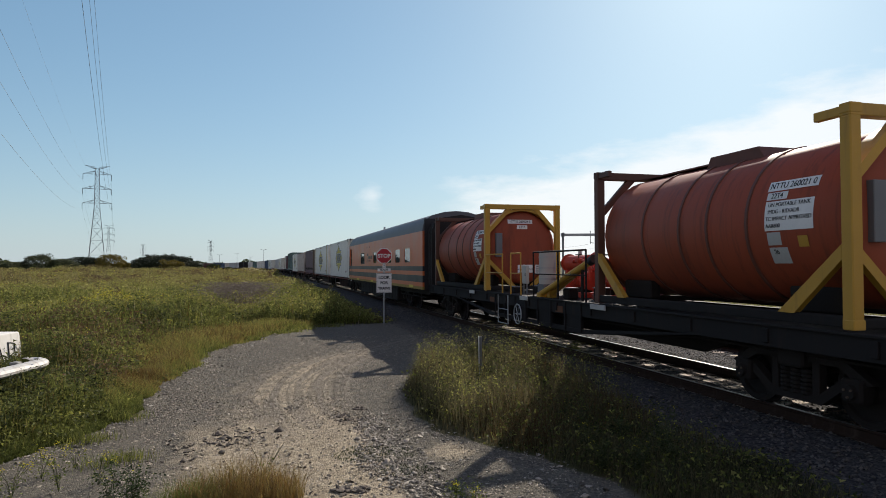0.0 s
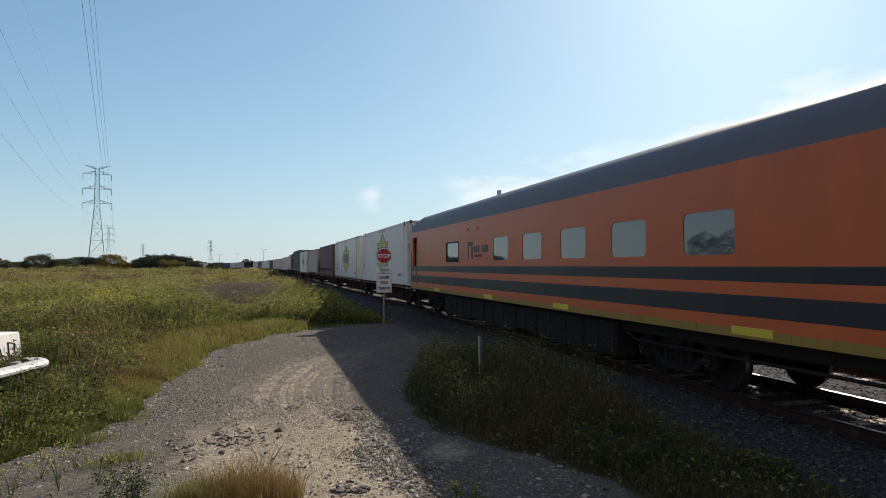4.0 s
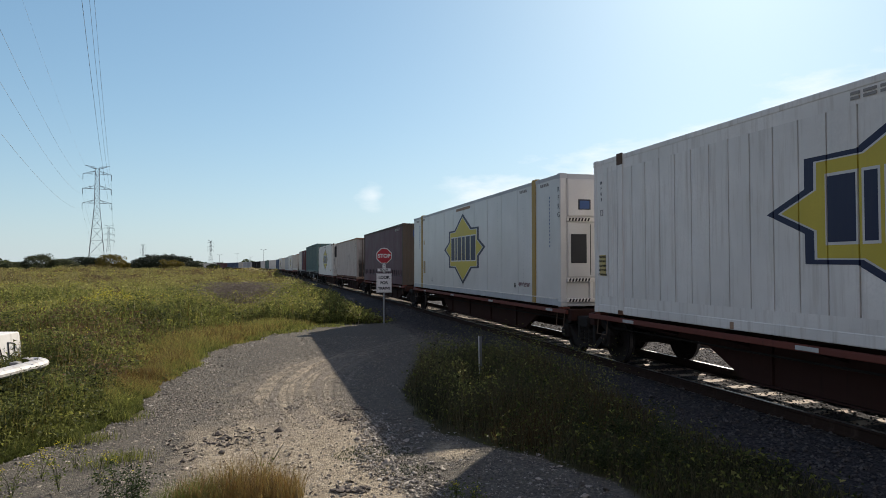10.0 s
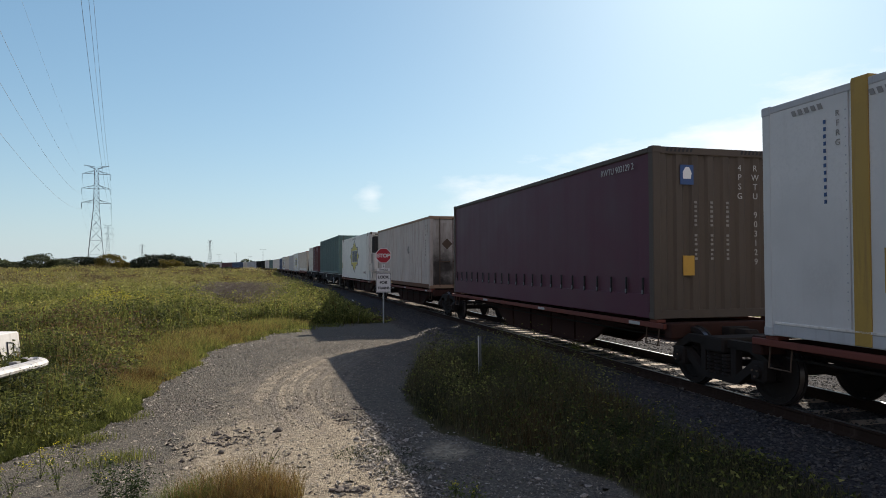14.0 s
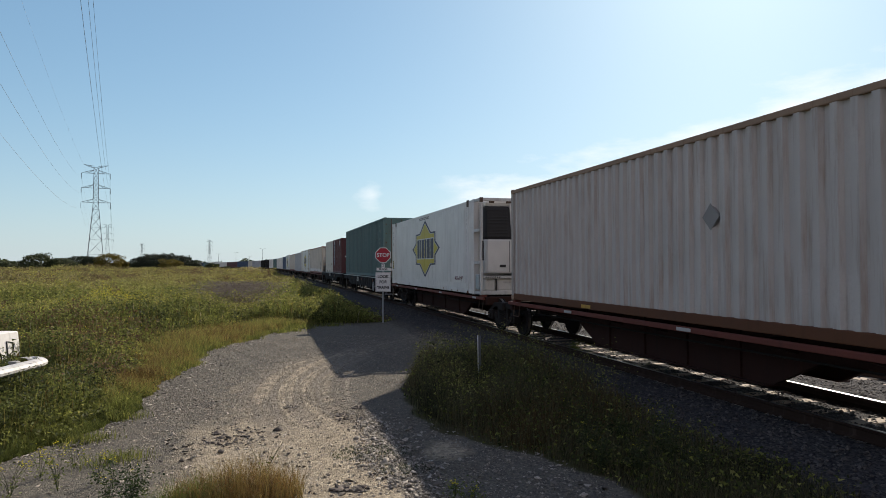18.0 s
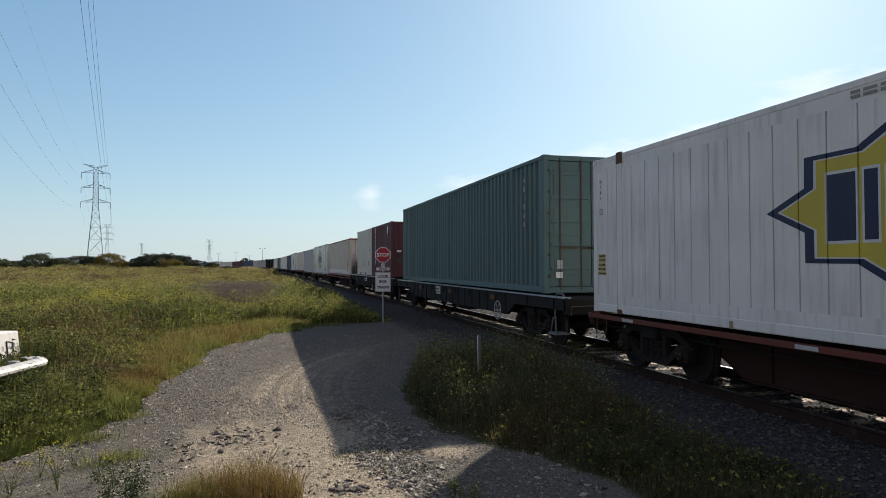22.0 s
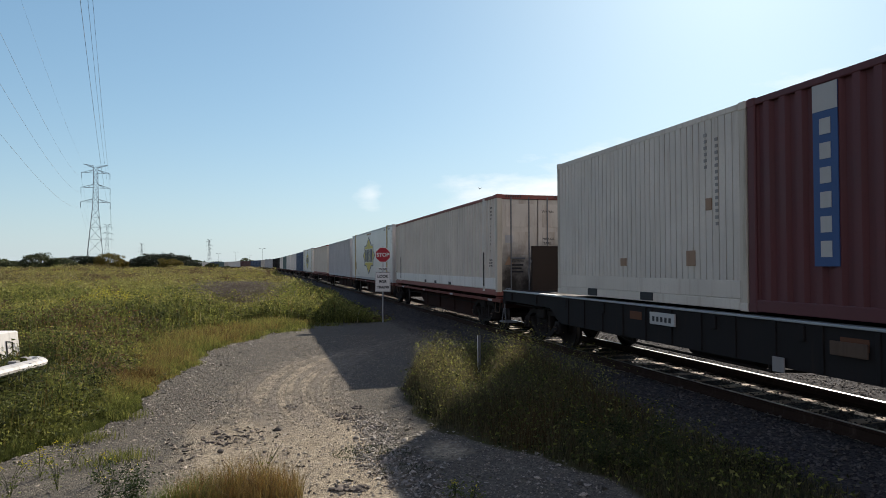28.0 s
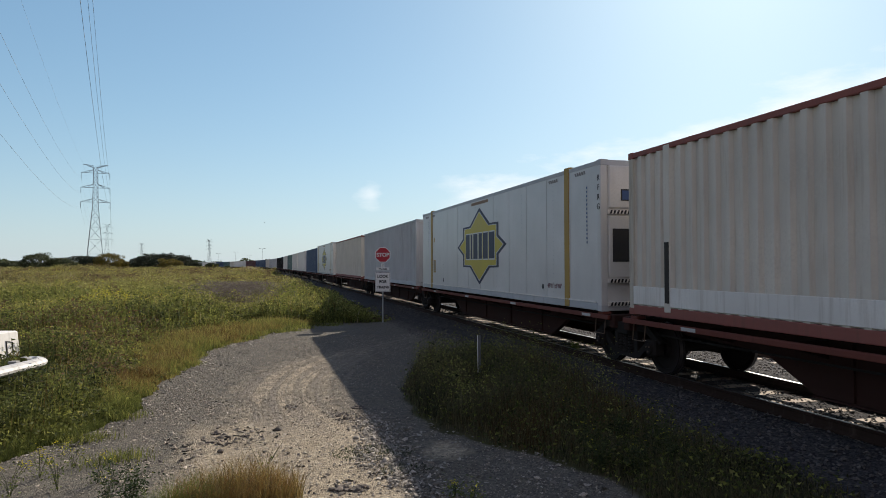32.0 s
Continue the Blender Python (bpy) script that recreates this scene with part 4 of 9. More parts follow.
# -- tank containers --
def tank_container(label):
    L, W, H = 6.058, 2.438, 2.591
    t = thing("tank_container", label, "tank container", "tank containers")
    hl, hw = L / 2, W / 2
    r, cz = 1.13, 1.30
    g = G()
    prof = [(-hl + 0.09, 0.0), (-hl + 0.095, 0.40), (-hl + 0.11, 0.75), (-hl + 0.14, 0.98), (-hl + 0.19, 1.08), (-hl + 0.28, r)]
    prof = prof + [(-y, q) for y, q in reversed(prof)]
    n = 40
    for y, q in prof:
        for i in range(n):
            a = 2 * math.pi * i / n
            g.v.append((q * math.cos(a), y, cz + q * math.sin(a)))
    for k in range(len(prof) - 1):
        g.f += [(k * n + i, k * n + (i + 1) % n, (k + 1) * n + (i + 1) % n, (k + 1) * n + i) for i in range(n)]
    shell = part("tank_shell", g, "tank", t, "faded orange-red painted tank shell", smooth=True)
    for y in (-1.22, -0.35, 0.35, 1.42):
        h = G()
        for yy, q in ((y - 0.032, r - 0.01), (y - 0.022, r + 0.020), (y + 0.022, r + 0.020), (y + 0.032, r - 0.01)):
            for i in range(n):
                a = 2 * math.pi * i / n
                h.v.append((q * math.cos(a), yy, cz + q * math.sin(a)))
        for k in range(3):
            h.f += [(k * n + i, k * n + (i + 1) % n, (k + 1) * n + (i + 1) % n, (k + 1) * n + i) for i in range(n)]
        part("stiffening_ring", h, "tank_ring", shell, smooth=True)
    part("spill_box", G().prism([(-0.78, cz + r - 0.10), (0.58, cz + r - 0.10), (0.46, cz + r + 0.10), (-0.64, cz + r + 0.10)], "x", -0.42, 0.42), "tank_ring", t, "rust-brown low spill box round the manhole")
    part("walkway", G().box(-0.30, 0.5, cz + r + 0.005, 0.30, hl - 0.1, cz + r + 0.03), "tank_ring", t)
    for e in (-1, 1):
        y0, y1 = sorted((e * hl, e * (hl - 0.16)))
        tone = "frame_yellow" if e < 0 else "frame_dark"
        fr = part("end_frame", G().cbox(-hw, y0, H - 0.15, hw, y1, H - 0.005, 0.012), tone, t, "yellow welded end frame" if e < 0 else "dark brown end frame")
        for s in (-1, 1):
            a, b = sorted((s * hw, s * (hw - 0.16)))
            part("post", G().cbox(a, y0, 0.10, b, y1, H - 0.14, 0.015), tone, fr)
            ym = (y0 + y1) / 2
            up = G().prism([(s * (hw - 0.15), H - 0.72), (s * (hw - 0.15), H - 0.88), (s * (hw - 0.86), H - 0.15), (s * (hw - 0.68), H - 0.15)], "y", ym - 0.05, ym + 0.05)
            part("gusset", up, tone, fr)
            dn = G().prism([(s * (hw - 0.15), 0.78), (s * (hw - 0.15), 0.94), (s * (hw - 0.98), 0.13), (s * (hw - 0.80), 0.13)], "y", ym - 0.05, ym + 0.05)
            part("gusset", dn, tone, fr)
            d2 = G().prism([(e * (hl - 0.15), 0.80), (e * (hl - 0.15), 0.98), (e * (hl - 1.15), 0.14), (e * (hl - 0.88), 0.14)], "x", min(s * hw, s * (hw - 0.09)), max(s * hw, s * (hw - 0.09)))
            part("brace", d2, "frame_yellow", fr)
            a, b = sorted((s * (hw - 0.02), s * (hw - 0.10)))
            part("top_stub", G().cbox(a, min(e * (hl - 0.15), e * (hl - 0.55)), H - 0.13, b, max(e * (hl - 0.15), e * (hl - 0.55)), H - 0.02, 0.01), tone, fr)
        part("end_sill", G().cbox(-hw + 0.15, y0, 0.01, hw - 0.15, y1, 0.12, 0.012), "sill_grey", fr)
    for s in (-1, 1):
        a, b = sorted((s * (hw - 0.02), s * (hw - 0.16)))
        part("side_rail", G().cbox(a, -hl + 0.15, 0.02, b, hl - 0.15, 0.15, 0.012), "sill_grey", t)
        for e in (-1, 1):
            part("saddle", G().cbox(s * 0.72 - 0.10, e * 2.1 - 0.45, 0.14, s * 0.72 + 0.10, e * 2.1 + 0.45, 0.46, 0.02), "under", t)
    castings = G().cbox(-0.089, -0.081, -0.059, 0.089, 0.081, 0.059, 0.012)
    for y, tone in ((-1, "frame_yellow"), (1, "frame_dark")):
        me = castings.mesh("corner_casting")
        me.materials.append(M[tone])
        for x in (-1, 1):
            for z in (0.059, H - 0.059):
                part("corner_casting", me, tone, t).location = (x * (W / 2 - 0.084), y * (L / 2 - 0.076), z)
    # yellow collar between the leading frame and the tank's end
    col = G()
    arc = [radians(28 + 124 * i / 18) for i in range(19)]
    for y, q in ((-hl + 0.05, r - 0.03), (-hl + 0.05, r + 0.045), (-hl + 0.30, r + 0.045), (-hl + 0.30, r - 0.03)):
        col.v += [(q * math.cos(a), y, cz + q * math.sin(a)) for a in arc]
    for k in range(4):
        col.f += [(k * 19 + i, k * 19 + i + 1, (k + 1) % 4 * 19 + i + 1, (k + 1) % 4 * 19 + i) for i in range(18)]
    col.f += [(0, 19, 38, 57), (18, 37, 56, 75)]
    part("collar", col, "frame_yellow", t, "yellow welded collar over the tank's end", smooth=True)
    # markings on the near side and the leading end

    def bent(name, y0, y1, z0, z1, material):
        gg = G()
        k = 8
        for i in range(k + 1):
            z = z0 + (z1 - z0) * i / k
            x = -math.sqrt((r + 0.004) ** 2 - (z - cz) ** 2)
            gg.v += [(x, y0, z), (x, y1, z)]
        gg.f = [(2 * i, 2 * i + 1, 2 * i + 3, 2 * i + 2) for i in range(k)]
        return part(name, gg, material, t)
    def bent_text(words, size, y, z, material="ink"):
        o = text("lettering", words, size, material, t, 0, 0, 0)
        for v in o.data.vertices:
            py, pz, depth = y - v.co.x, z + v.co.z, v.co.y
            v.co = (-math.sqrt((r + 0.007) ** 2 - (pz - cz) ** 2) + depth, py, pz)
        o.matrix_basis = Matrix.Identity(4)
    bent("number_plate", -2.40, -1.55, 1.72, 1.85, "sign_white")
    bent("type_plate", -1.93, -1.57, 1.60, 1.70, "sign_white")
    bent("data_plate", -2.39, -1.57, 1.19, 1.58, "sign_white")
    bent("data_plate", -1.84, -1.60, 1.00, 1.17, "ink_pale")
    bent("data_plate", -1.92, -1.60, 0.76, 0.97, "ink_pale")
    bent("warning_triangle", -2.28, -2.12, 0.97, 1.11, "frame_yellow")
    bent_text("NTTU 260021 0", 0.115, -1.97, 1.785)
    bent_text("22T4", 0.10, -1.75, 1.65)
    for k, w in enumerate(("UN PORTABLE TANK", "IMDG - RID/ADR", "TC IMPACT APPROVED", "AAR600")):
        bent_text(w, 0.075, (-1.98, -1.90, -1.98, -1.72)[k], 1.53 - 0.092 * k)
    bent_text("26", 0.09, -1.72, 0.91)
    dish_y, dish_q = [y for y, q in prof[:6]], [q for y, q in prof[:6]]

    def dished(x, z):
        """How far forward the dished end lies at a place on it."""
        return float(np.interp(math.hypot(x, z - cz), dish_q, dish_y))

    def end_label(x0, x1, z0, z1, material="sign_white"):
        """A sticker that follows the dished end."""
        gg = G()
        nx, nz = 8, 4
        for j in range(nz + 1):
            for i in range(nx + 1):
                x, z = x0 + (x1 - x0) * i / nx, z0 + (z1 - z0) * j / nz
                gg.v.append((x, dished(x, z) - 0.005, z))
        gg.f = [(j * (nx + 1) + i, j * (nx + 1) + i + 1, (j + 1) * (nx + 1) + i + 1, (j + 1) * (nx + 1) + i) for j in range(nz) for i in range(nx)]
        return part("end_label", gg, material, t)

    def end_words(words, size, x, z):
        o = text("lettering", words, size, "ink", t, 0, 0, 0)
        for v in o.data.vertices:
            px_, pz = x + v.co.x, z + v.co.z
            v.co = (px_, dished(px_, pz) - 0.009 + v.co.y, pz)
        o.matrix_basis = Matrix.Identity(4)
    end_label(-0.46, 0.34, 2.015, 2.135)
    end_label(-0.17, 0.17, 1.85, 1.965)
    end_label(-0.15, 0.36, 0.52, 0.76)
    end_label(0.42, 0.78, 0.48, 0.76)
    for k, w in enumerate(("MPGM", "UN UIC RAILWAYS", "SAVING")):
        end_words(w, 0.062, 0.105, 0.70 - 0.075 * k)
    end_words("NTTU 260028 8", 0.10, -0.06, 2.075)
    end_words("22T4", 0.10, 0.0, 1.908)
    for k in range(4):
        end_label(0.46, 0.74 - 0.05 * (k % 2), 0.525 + 0.06 * k, 0.55 + 0.06 * k, "ink").location = (0, -0.004, 0)
    yE = -hl + 0.155
    part("document_box", G().cbox(-0.86, yE - 0.12, 1.0, -0.66, yE + 0.3, 1.72, 0.01), "galv_dull", t, "grey flat document box")
    return t


FLAT_Z = 1.18
TANK = tank_container("faded orange-red tank container in a yellow end frame")
carried_by_train(TANK, -75.07, FLAT_Z)
carried_by_train(copy_thing(TANK, pose(0, 0, 0)), -62.22, FLAT_Z)
tank_flat = carried_by_train(flat_wagon(20.6, FLAT_Z), -68.7, 0.0)
for u in (-77.0, -60.6):
    put_bogie(u)


# -- crew car --
def rounded_frame(y0, y1, z0, z1, grow, lip, r, x0, x1):
    """A flat ring round an opening: square outside, rounded inside."""
    g = G()
    inner, outer = [], []
    for cy, cz, a0 in ((y1, z1, 0), (y0, z1, 90), (y0, z0, 180), (y1, z0, 270)):
        sy, sz = (1 if cy == y1 else -1), (1 if cz == z1 else -1)
        for k in range(5):
            a = radians(a0 + 22.5 * k)
            inner.append((cy - sy * (lip + r) + r * math.cos(a), cz - sz * (lip + r) + r * math.sin(a)))
            outer.append((cy + sy * grow, cz + sz * grow))
    n = len(inner)
    for x in (x0, x1):
        g.v += [(x, y, z) for y, z in inner] + [(x, y, z) for y, z in outer]
    for i in range(n):
        j = (i + 1) % n
        for o in (0, 2 * n):
            g.f.append((o + i, o + j, o + n + j, o + n + i))
        g.f += [(i, j, 2 * n + j, 2 * n + i), (n + i, n + j, 3 * n + j, 3 * n + i)]
    return g


def crew_car():
    L, hw = 22.95, 1.45
    c = thing("crew_car", "orange passenger crew car with black bands and a grey roof", "railway carriage")
    hl = L / 2
    zb, ze = 0.95, 3.33
    prof = [(-hw, ze), (-hw + 0.03, 3.55), (-hw + 0.12, 3.76), (-hw + 0.40, 3.97), (-0.5, 4.12), (0, 4.16)]
    prof = prof + [(-x, z) for x, z in reversed(prof[:-1])]
    roof = G()
    n = len(prof)
    for y, k in ((-hl + 0.02, 1.0), (hl - 0.75, 1.0), (hl - 0.45, 0.95), (hl - 0.20, 0.84), (hl - 0.02, 0.66)):
        roof.v += [(x * (0.985 + 0.015 * k), y, ze + (z - ze) * k) for x, z in prof]
    for j in range(4):
        roof.f += [(j * n + i, j * n + i + 1, (j + 1) * n + i + 1, (j + 1) * n + i) for i in range(n - 1)] + [(j * n, (j + 1) * n, (j + 1) * n + n - 1, j * n + n - 1)]
    roof.f += [tuple(range(n)), tuple(range(4 * n, 5 * n))]
    part("roof", roof, "roof_grey", c, "weathered grey arched roof, rounded down at the rear", smooth=True)
    wins = [(-8.52 + 2.175 * k - 0.58, -8.52 + 2.175 * k + 0.58) for k in range(5)] + [(4.15, 5.65)]
    w0, w1 = 2.06, 2.70
    for s in (-1, 1):
        a, b = sorted((s * hw, s * (hw - 0.08)))
        side = part("side_wall", G().box(a, hl - 1.25, 3.1, b, hl - 0.35, ze), "car_orange", c, "orange side wall")
        ys = [-hl] + [v for w in wins for v in w] + [hl - 1.25]
        for k in range(0, len(ys), 2):
            part("wall_panel", G().box(a, ys[k], 1.90, b, ys[k + 1], ze), "car_orange", side)
        for y0, y1 in wins:
            part("wall_panel", G().box(a, y0, 1.90, b, y1, w0), "car_orange", side)
            part("wall_panel", G().box(a, y0, w1, b, y1, ze), "car_orange", side)
        part("wall_panel", G().box(a, hl - 0.35, 1.90, b, hl, ze), "car_orange", side)
        for z0, z1, mt in ((1.70, 1.90, "car_black"), (1.52, 1.70, "car_orange"), (1.24, 1.52, "car_black"), (1.07, 1.24, "car_orange"), (0.95, 1.07, "skirt_yellow")):
            part("band", G().box(a, -hl, z0, b, hl if s > 0 else hl - (0.0), z1), mt, side)
        for y0, y1 in wins:
            win = part("window", G().box(s * (hw - 0.016) - 0.004, y0, w0, s * (hw - 0.016) + 0.004, y1, w1), "glass", c, "tinted window pane with rounded corners")
            edged = y0 > 4
            grow = 0.022 if edged else 0.0
            part("window_frame", rounded_frame(y0, y1, w0, w1, grow, 0.022 if edged else 0.008, 0.10, *sorted((s * (hw + (0.010 if edged else -0.003)), s * (hw - 0.011)))), "rubber" if edged else "car_orange", win)
        d0, d1 = sorted((s * (hw - 0.15), s * (hw - 0.20)))
        for y in (hl - 1.28, hl - 0.35):
            part("door_jamb", G().box(*sorted((s * (hw - 0.082), s * (hw - 0.22)))[:1], y, 1.0, sorted((s * (hw - 0.082), s * (hw - 0.22)))[1], y + 0.03, ze), "car_black", c)
        dr = part("door", G().cbox(d0, hl - 1.22, 1.10, d1, hl - 0.38, 3.10, 0.01), "car_orange", c, "orange recessed entry door")
        q = [(hl - 0.80 + 0.22 * math.cos(radians(a)) * 0.55 + sy * 0.09, 2.48 + sz * 0.22 + 0.12 * math.sin(radians(a))) for sy, sz, a0 in ((1, 1, 0), (-1, 1, 90), (-1, -1, 180), (1, -1, 270)) for a in (a0, a0 + 30, a0 + 60, a0 + 90)]
        part("door_window", G().prism(q, "x", s * (hw - 0.146), s * (hw - 0.16)), "glass", dr, "tinted pane with rounded corners")
        for y in (hl - 1.30, hl - 0.30):
            part("grab_rail", G().cyl((s * (hw + 0.05), y, 1.15), (s * (hw + 0.05), y, 2.55), 0.016, 8), "steel", c)
        for y in (-9.4, -3.6, 1.2, 7.0):
            a2, b2 = sorted((s * (hw + 0.012), s * hw))
            part("jacking_mark", G().box(a2, y - 0.38, 0.99, b2, y + 0.38, 1.10), "yellow", c, "bright yellow jacking-point mark")
    for y0 in (2.05, 3.0):
        part("vent", G().cbox(-hw - 0.003, y0, 3.0, -hw + 0.01, y0 + 0.17, 3.08, 0.002), "tank_ring", c, "small dark vent plate")
    # operator's mark as plain shapes
    part("operator_mark", G().box(-hw - 0.006, 3.0, 2.12, -hw + 0.004, 3.12, 2.66).box(-hw - 0.006, 2.62, 2.52, -hw + 0.004, 2.98, 2.66).box(-hw - 0.006, 2.62, 2.12, -hw + 0.004, 2.76, 2.50), "car_black", c, "dark operator's mark")
    for k in range(7):
        if k == 3:
            continue
        part("lettering_block", G().box(-hw - 0.006, 2.36 - k * 0.19, 2.32, -hw + 0.004, 2.50 - k * 0.19, 2.52), "car_black", c)
    part("text_bar", G().box(-hw - 0.006, 1.75, 2.18, -hw + 0.004, 2.45, 2.25), "maroon", c)
    crest = part("crest", rounded_frame(9.58, 9.82, 2.16, 2.60, 0.0, 0.0, 0.119, -hw - 0.004, -hw + 0.004), "frame_yellow", c, "faded pale yellow oval crest")
    for k in range(2):
        part("crest_bar", G().box(-hw - 0.006, 9.55 - 0.02 * k, 2.36 - 0.09 * k, -hw + 0.004, 9.85 + 0.02 * k, 2.42 - 0.11 * k), "frame_yellow", crest)
    for e in (-1, 1):
        y0, y1 = sorted((e * hl, e * (hl - 0.08)))
        part("end_wall", G().box(-hw + 0.08, y0, zb, hw - 0.08, y1, ze + (0.5 if e < 0 else 0.18)), "car_black", c, "black end wall")
        if e > 0:
            continue
        bel = None
        rp = [(-1.22, 0.95), (-1.22, 3.35), (-1.1, 3.62), (-0.75, 3.84), (0, 3.95), (0.75, 3.84), (1.1, 3.62), (1.22, 3.35), (1.22, 0.95)]
        for k in range(5):
            fold = G().prism(rp, "y", e * (hl + 0.04 + 0.13 * k), e * (hl + 0.12 + 0.13 * k))
            if bel:
                part("bellows_fold", fold, "rubber", bel)
            else:
                bel = part("gangway_bellows", fold, "rubber", c, "black rubber end bellows")
    part("floor_frame", G().cbox(-1.15, -hl + 0.1, 0.72, 1.15, hl - 0.1, 0.96, 0.02), "under", c)
    for y0, y1, z0, s in ((-5.6, -4.35, 0.24, -1), (-4.30, -1.95, 0.20, -1), (-1.90, -0.55, 0.30, -1), (-0.50, 2.05, 0.20, -1), (2.10, 3.30, 0.26, -1), (3.35, 6.55, 0.22, -1),
                          (-5.6, -2.2, 0.24, 1), (-2.1, 1.4, 0.22, 1), (1.5, 6.5, 0.26, 1)):
        a, b = sorted((s * 1.27, s * 0.35))
        bx = part("equipment_box", G().cbox(a, y0, z0, b, y1, 0.86, 0.03), "under", c)
        if s < 0:
            n = max(1, round((y1 - y0) / 0.8))
            for k in range(n):
                q0, q1 = y0 + (y1 - y0) * k / n + 0.05, y0 + (y1 - y0) * (k + 1) / n - 0.05
                lid = part("box_door", G().cbox(a - 0.014, q0, z0 + 0.06, a + 0.01, q1, 0.80, 0.006), "under", bx)
                part("latch", G().cbox(a - 0.026, q1 - 0.10, 0.50, a - 0.01, q1 - 0.06, 0.58, 0.004), "sill_grey", lid) if k % 2 == 0 else None
    for s in (-1, 1):
        part("air_reservoir", G().cyl((s * 0.85, 8.9, 0.60), (s * 0.85, 10.3, 0.60), 0.17, 14), "under", c)
        part("brake_pipe", G().pipe([(s * 1.2, -hl + 0.3, 0.62), (s * 1.2, -6.2, 0.60), (s * 1.15, -5.8, 0.70)], 0.025), "under", c)
    part("roof_antenna", G().prism([(3.34, 4.08), (3.54, 4.08), (3.46, 4.34), (3.36, 4.34)], "x", -0.05 - 0.3, 0.05 - 0.3), "galv", c, "small grey roof fin")
    for s in (-1, 1):
        a, b = sorted((s * 1.34, s * 1.14))
        st = part("step_ladder", G().box(s * 1.31 - 0.015, hl - 1.10, 0.22, s * 1.31 + 0.015, hl - 1.06, 0.98).box(s * 1.31 - 0.015, hl - 0.54, 0.22, s * 1.31 + 0.015, hl - 0.50, 0.98), "under", c, "dark three-tread entry ladder")
        for z in (0.24, 0.48, 0.72):
            part("tread", G().box(a, hl - 1.06, z, b, hl - 0.54, z + 0.03), "under", st)
    part("marker_light", G().cyl((-1.30, hl - 0.02, 0.86), (-1.30, hl + 0.05, 0.86), 0.05, 12), "sign_white", c)
    return c


carried_by_train(crew_car(), -46.48, 0.0)
for u in (-53.6, -37.8):
    put_bogie(u)


# -- containers --
def load(box, u0, u1, z):
    return carried_by_train(box, (u0 + u1) / 2, z)


def side_text(box, words, size, material, y, z, W=2.5, upright=False):
    """Lettering on the near side; upright: one character under the other."""
    x = -W / 2 - 0.003
    if upright:
        for i, ch in enumerate(words):
            if ch != " ":
                text("lettering", ch, size, material, box, x, y, z - i * size * 1.12, -90)
    else:
        text("lettering", words, size, material, box, x, y, z, -90)


def end_text(box, words, size, material, x, z, L, proud=0.016):
    text("lettering", words, size, material, box, x, -L / 2 - proud, z)


def bars(box, x, y0, y1, z, n, h, material="ink"):
    """Unreadable small print as plain bars on the near side."""
    for k in range(n):
        part("print_bar", G().box(x - 0.004, y0, z - k * h * 1.9 - h, x + 0.002, y1 - 0.12 * (k % 2) * (y1 - y0), z - k * h * 1.9), material, box)


def end_bars(box, L, x0, x1, z, n, h, material="ink", proud=0.016):
    y = -L / 2 - proud
    for k in range(n):
        part("print_bar", G().box(x0, y - 0.003, z - k * h * 1.9 - h, x1 - 0.15 * (k % 2) * (x1 - x0), y + 0.004, z - k * h * 1.9), material, box)


def hazard(box, x0, x1, y, z, h=0.07):
    """A row of slanted black strokes on a pale rail of the leading end."""
    n = 7
    w = (x1 - x0) / n
    g = G()
    for k in range(n):
        a = x0 + k * w
        g.prism([(a, z), (a + w * 0.5, z), (a + w * 0.8, z + h), (a + w * 0.3, z + h)], "y", y - 0.004, y + 0.002)
    part("hazard_stripes", g, "ink", box)


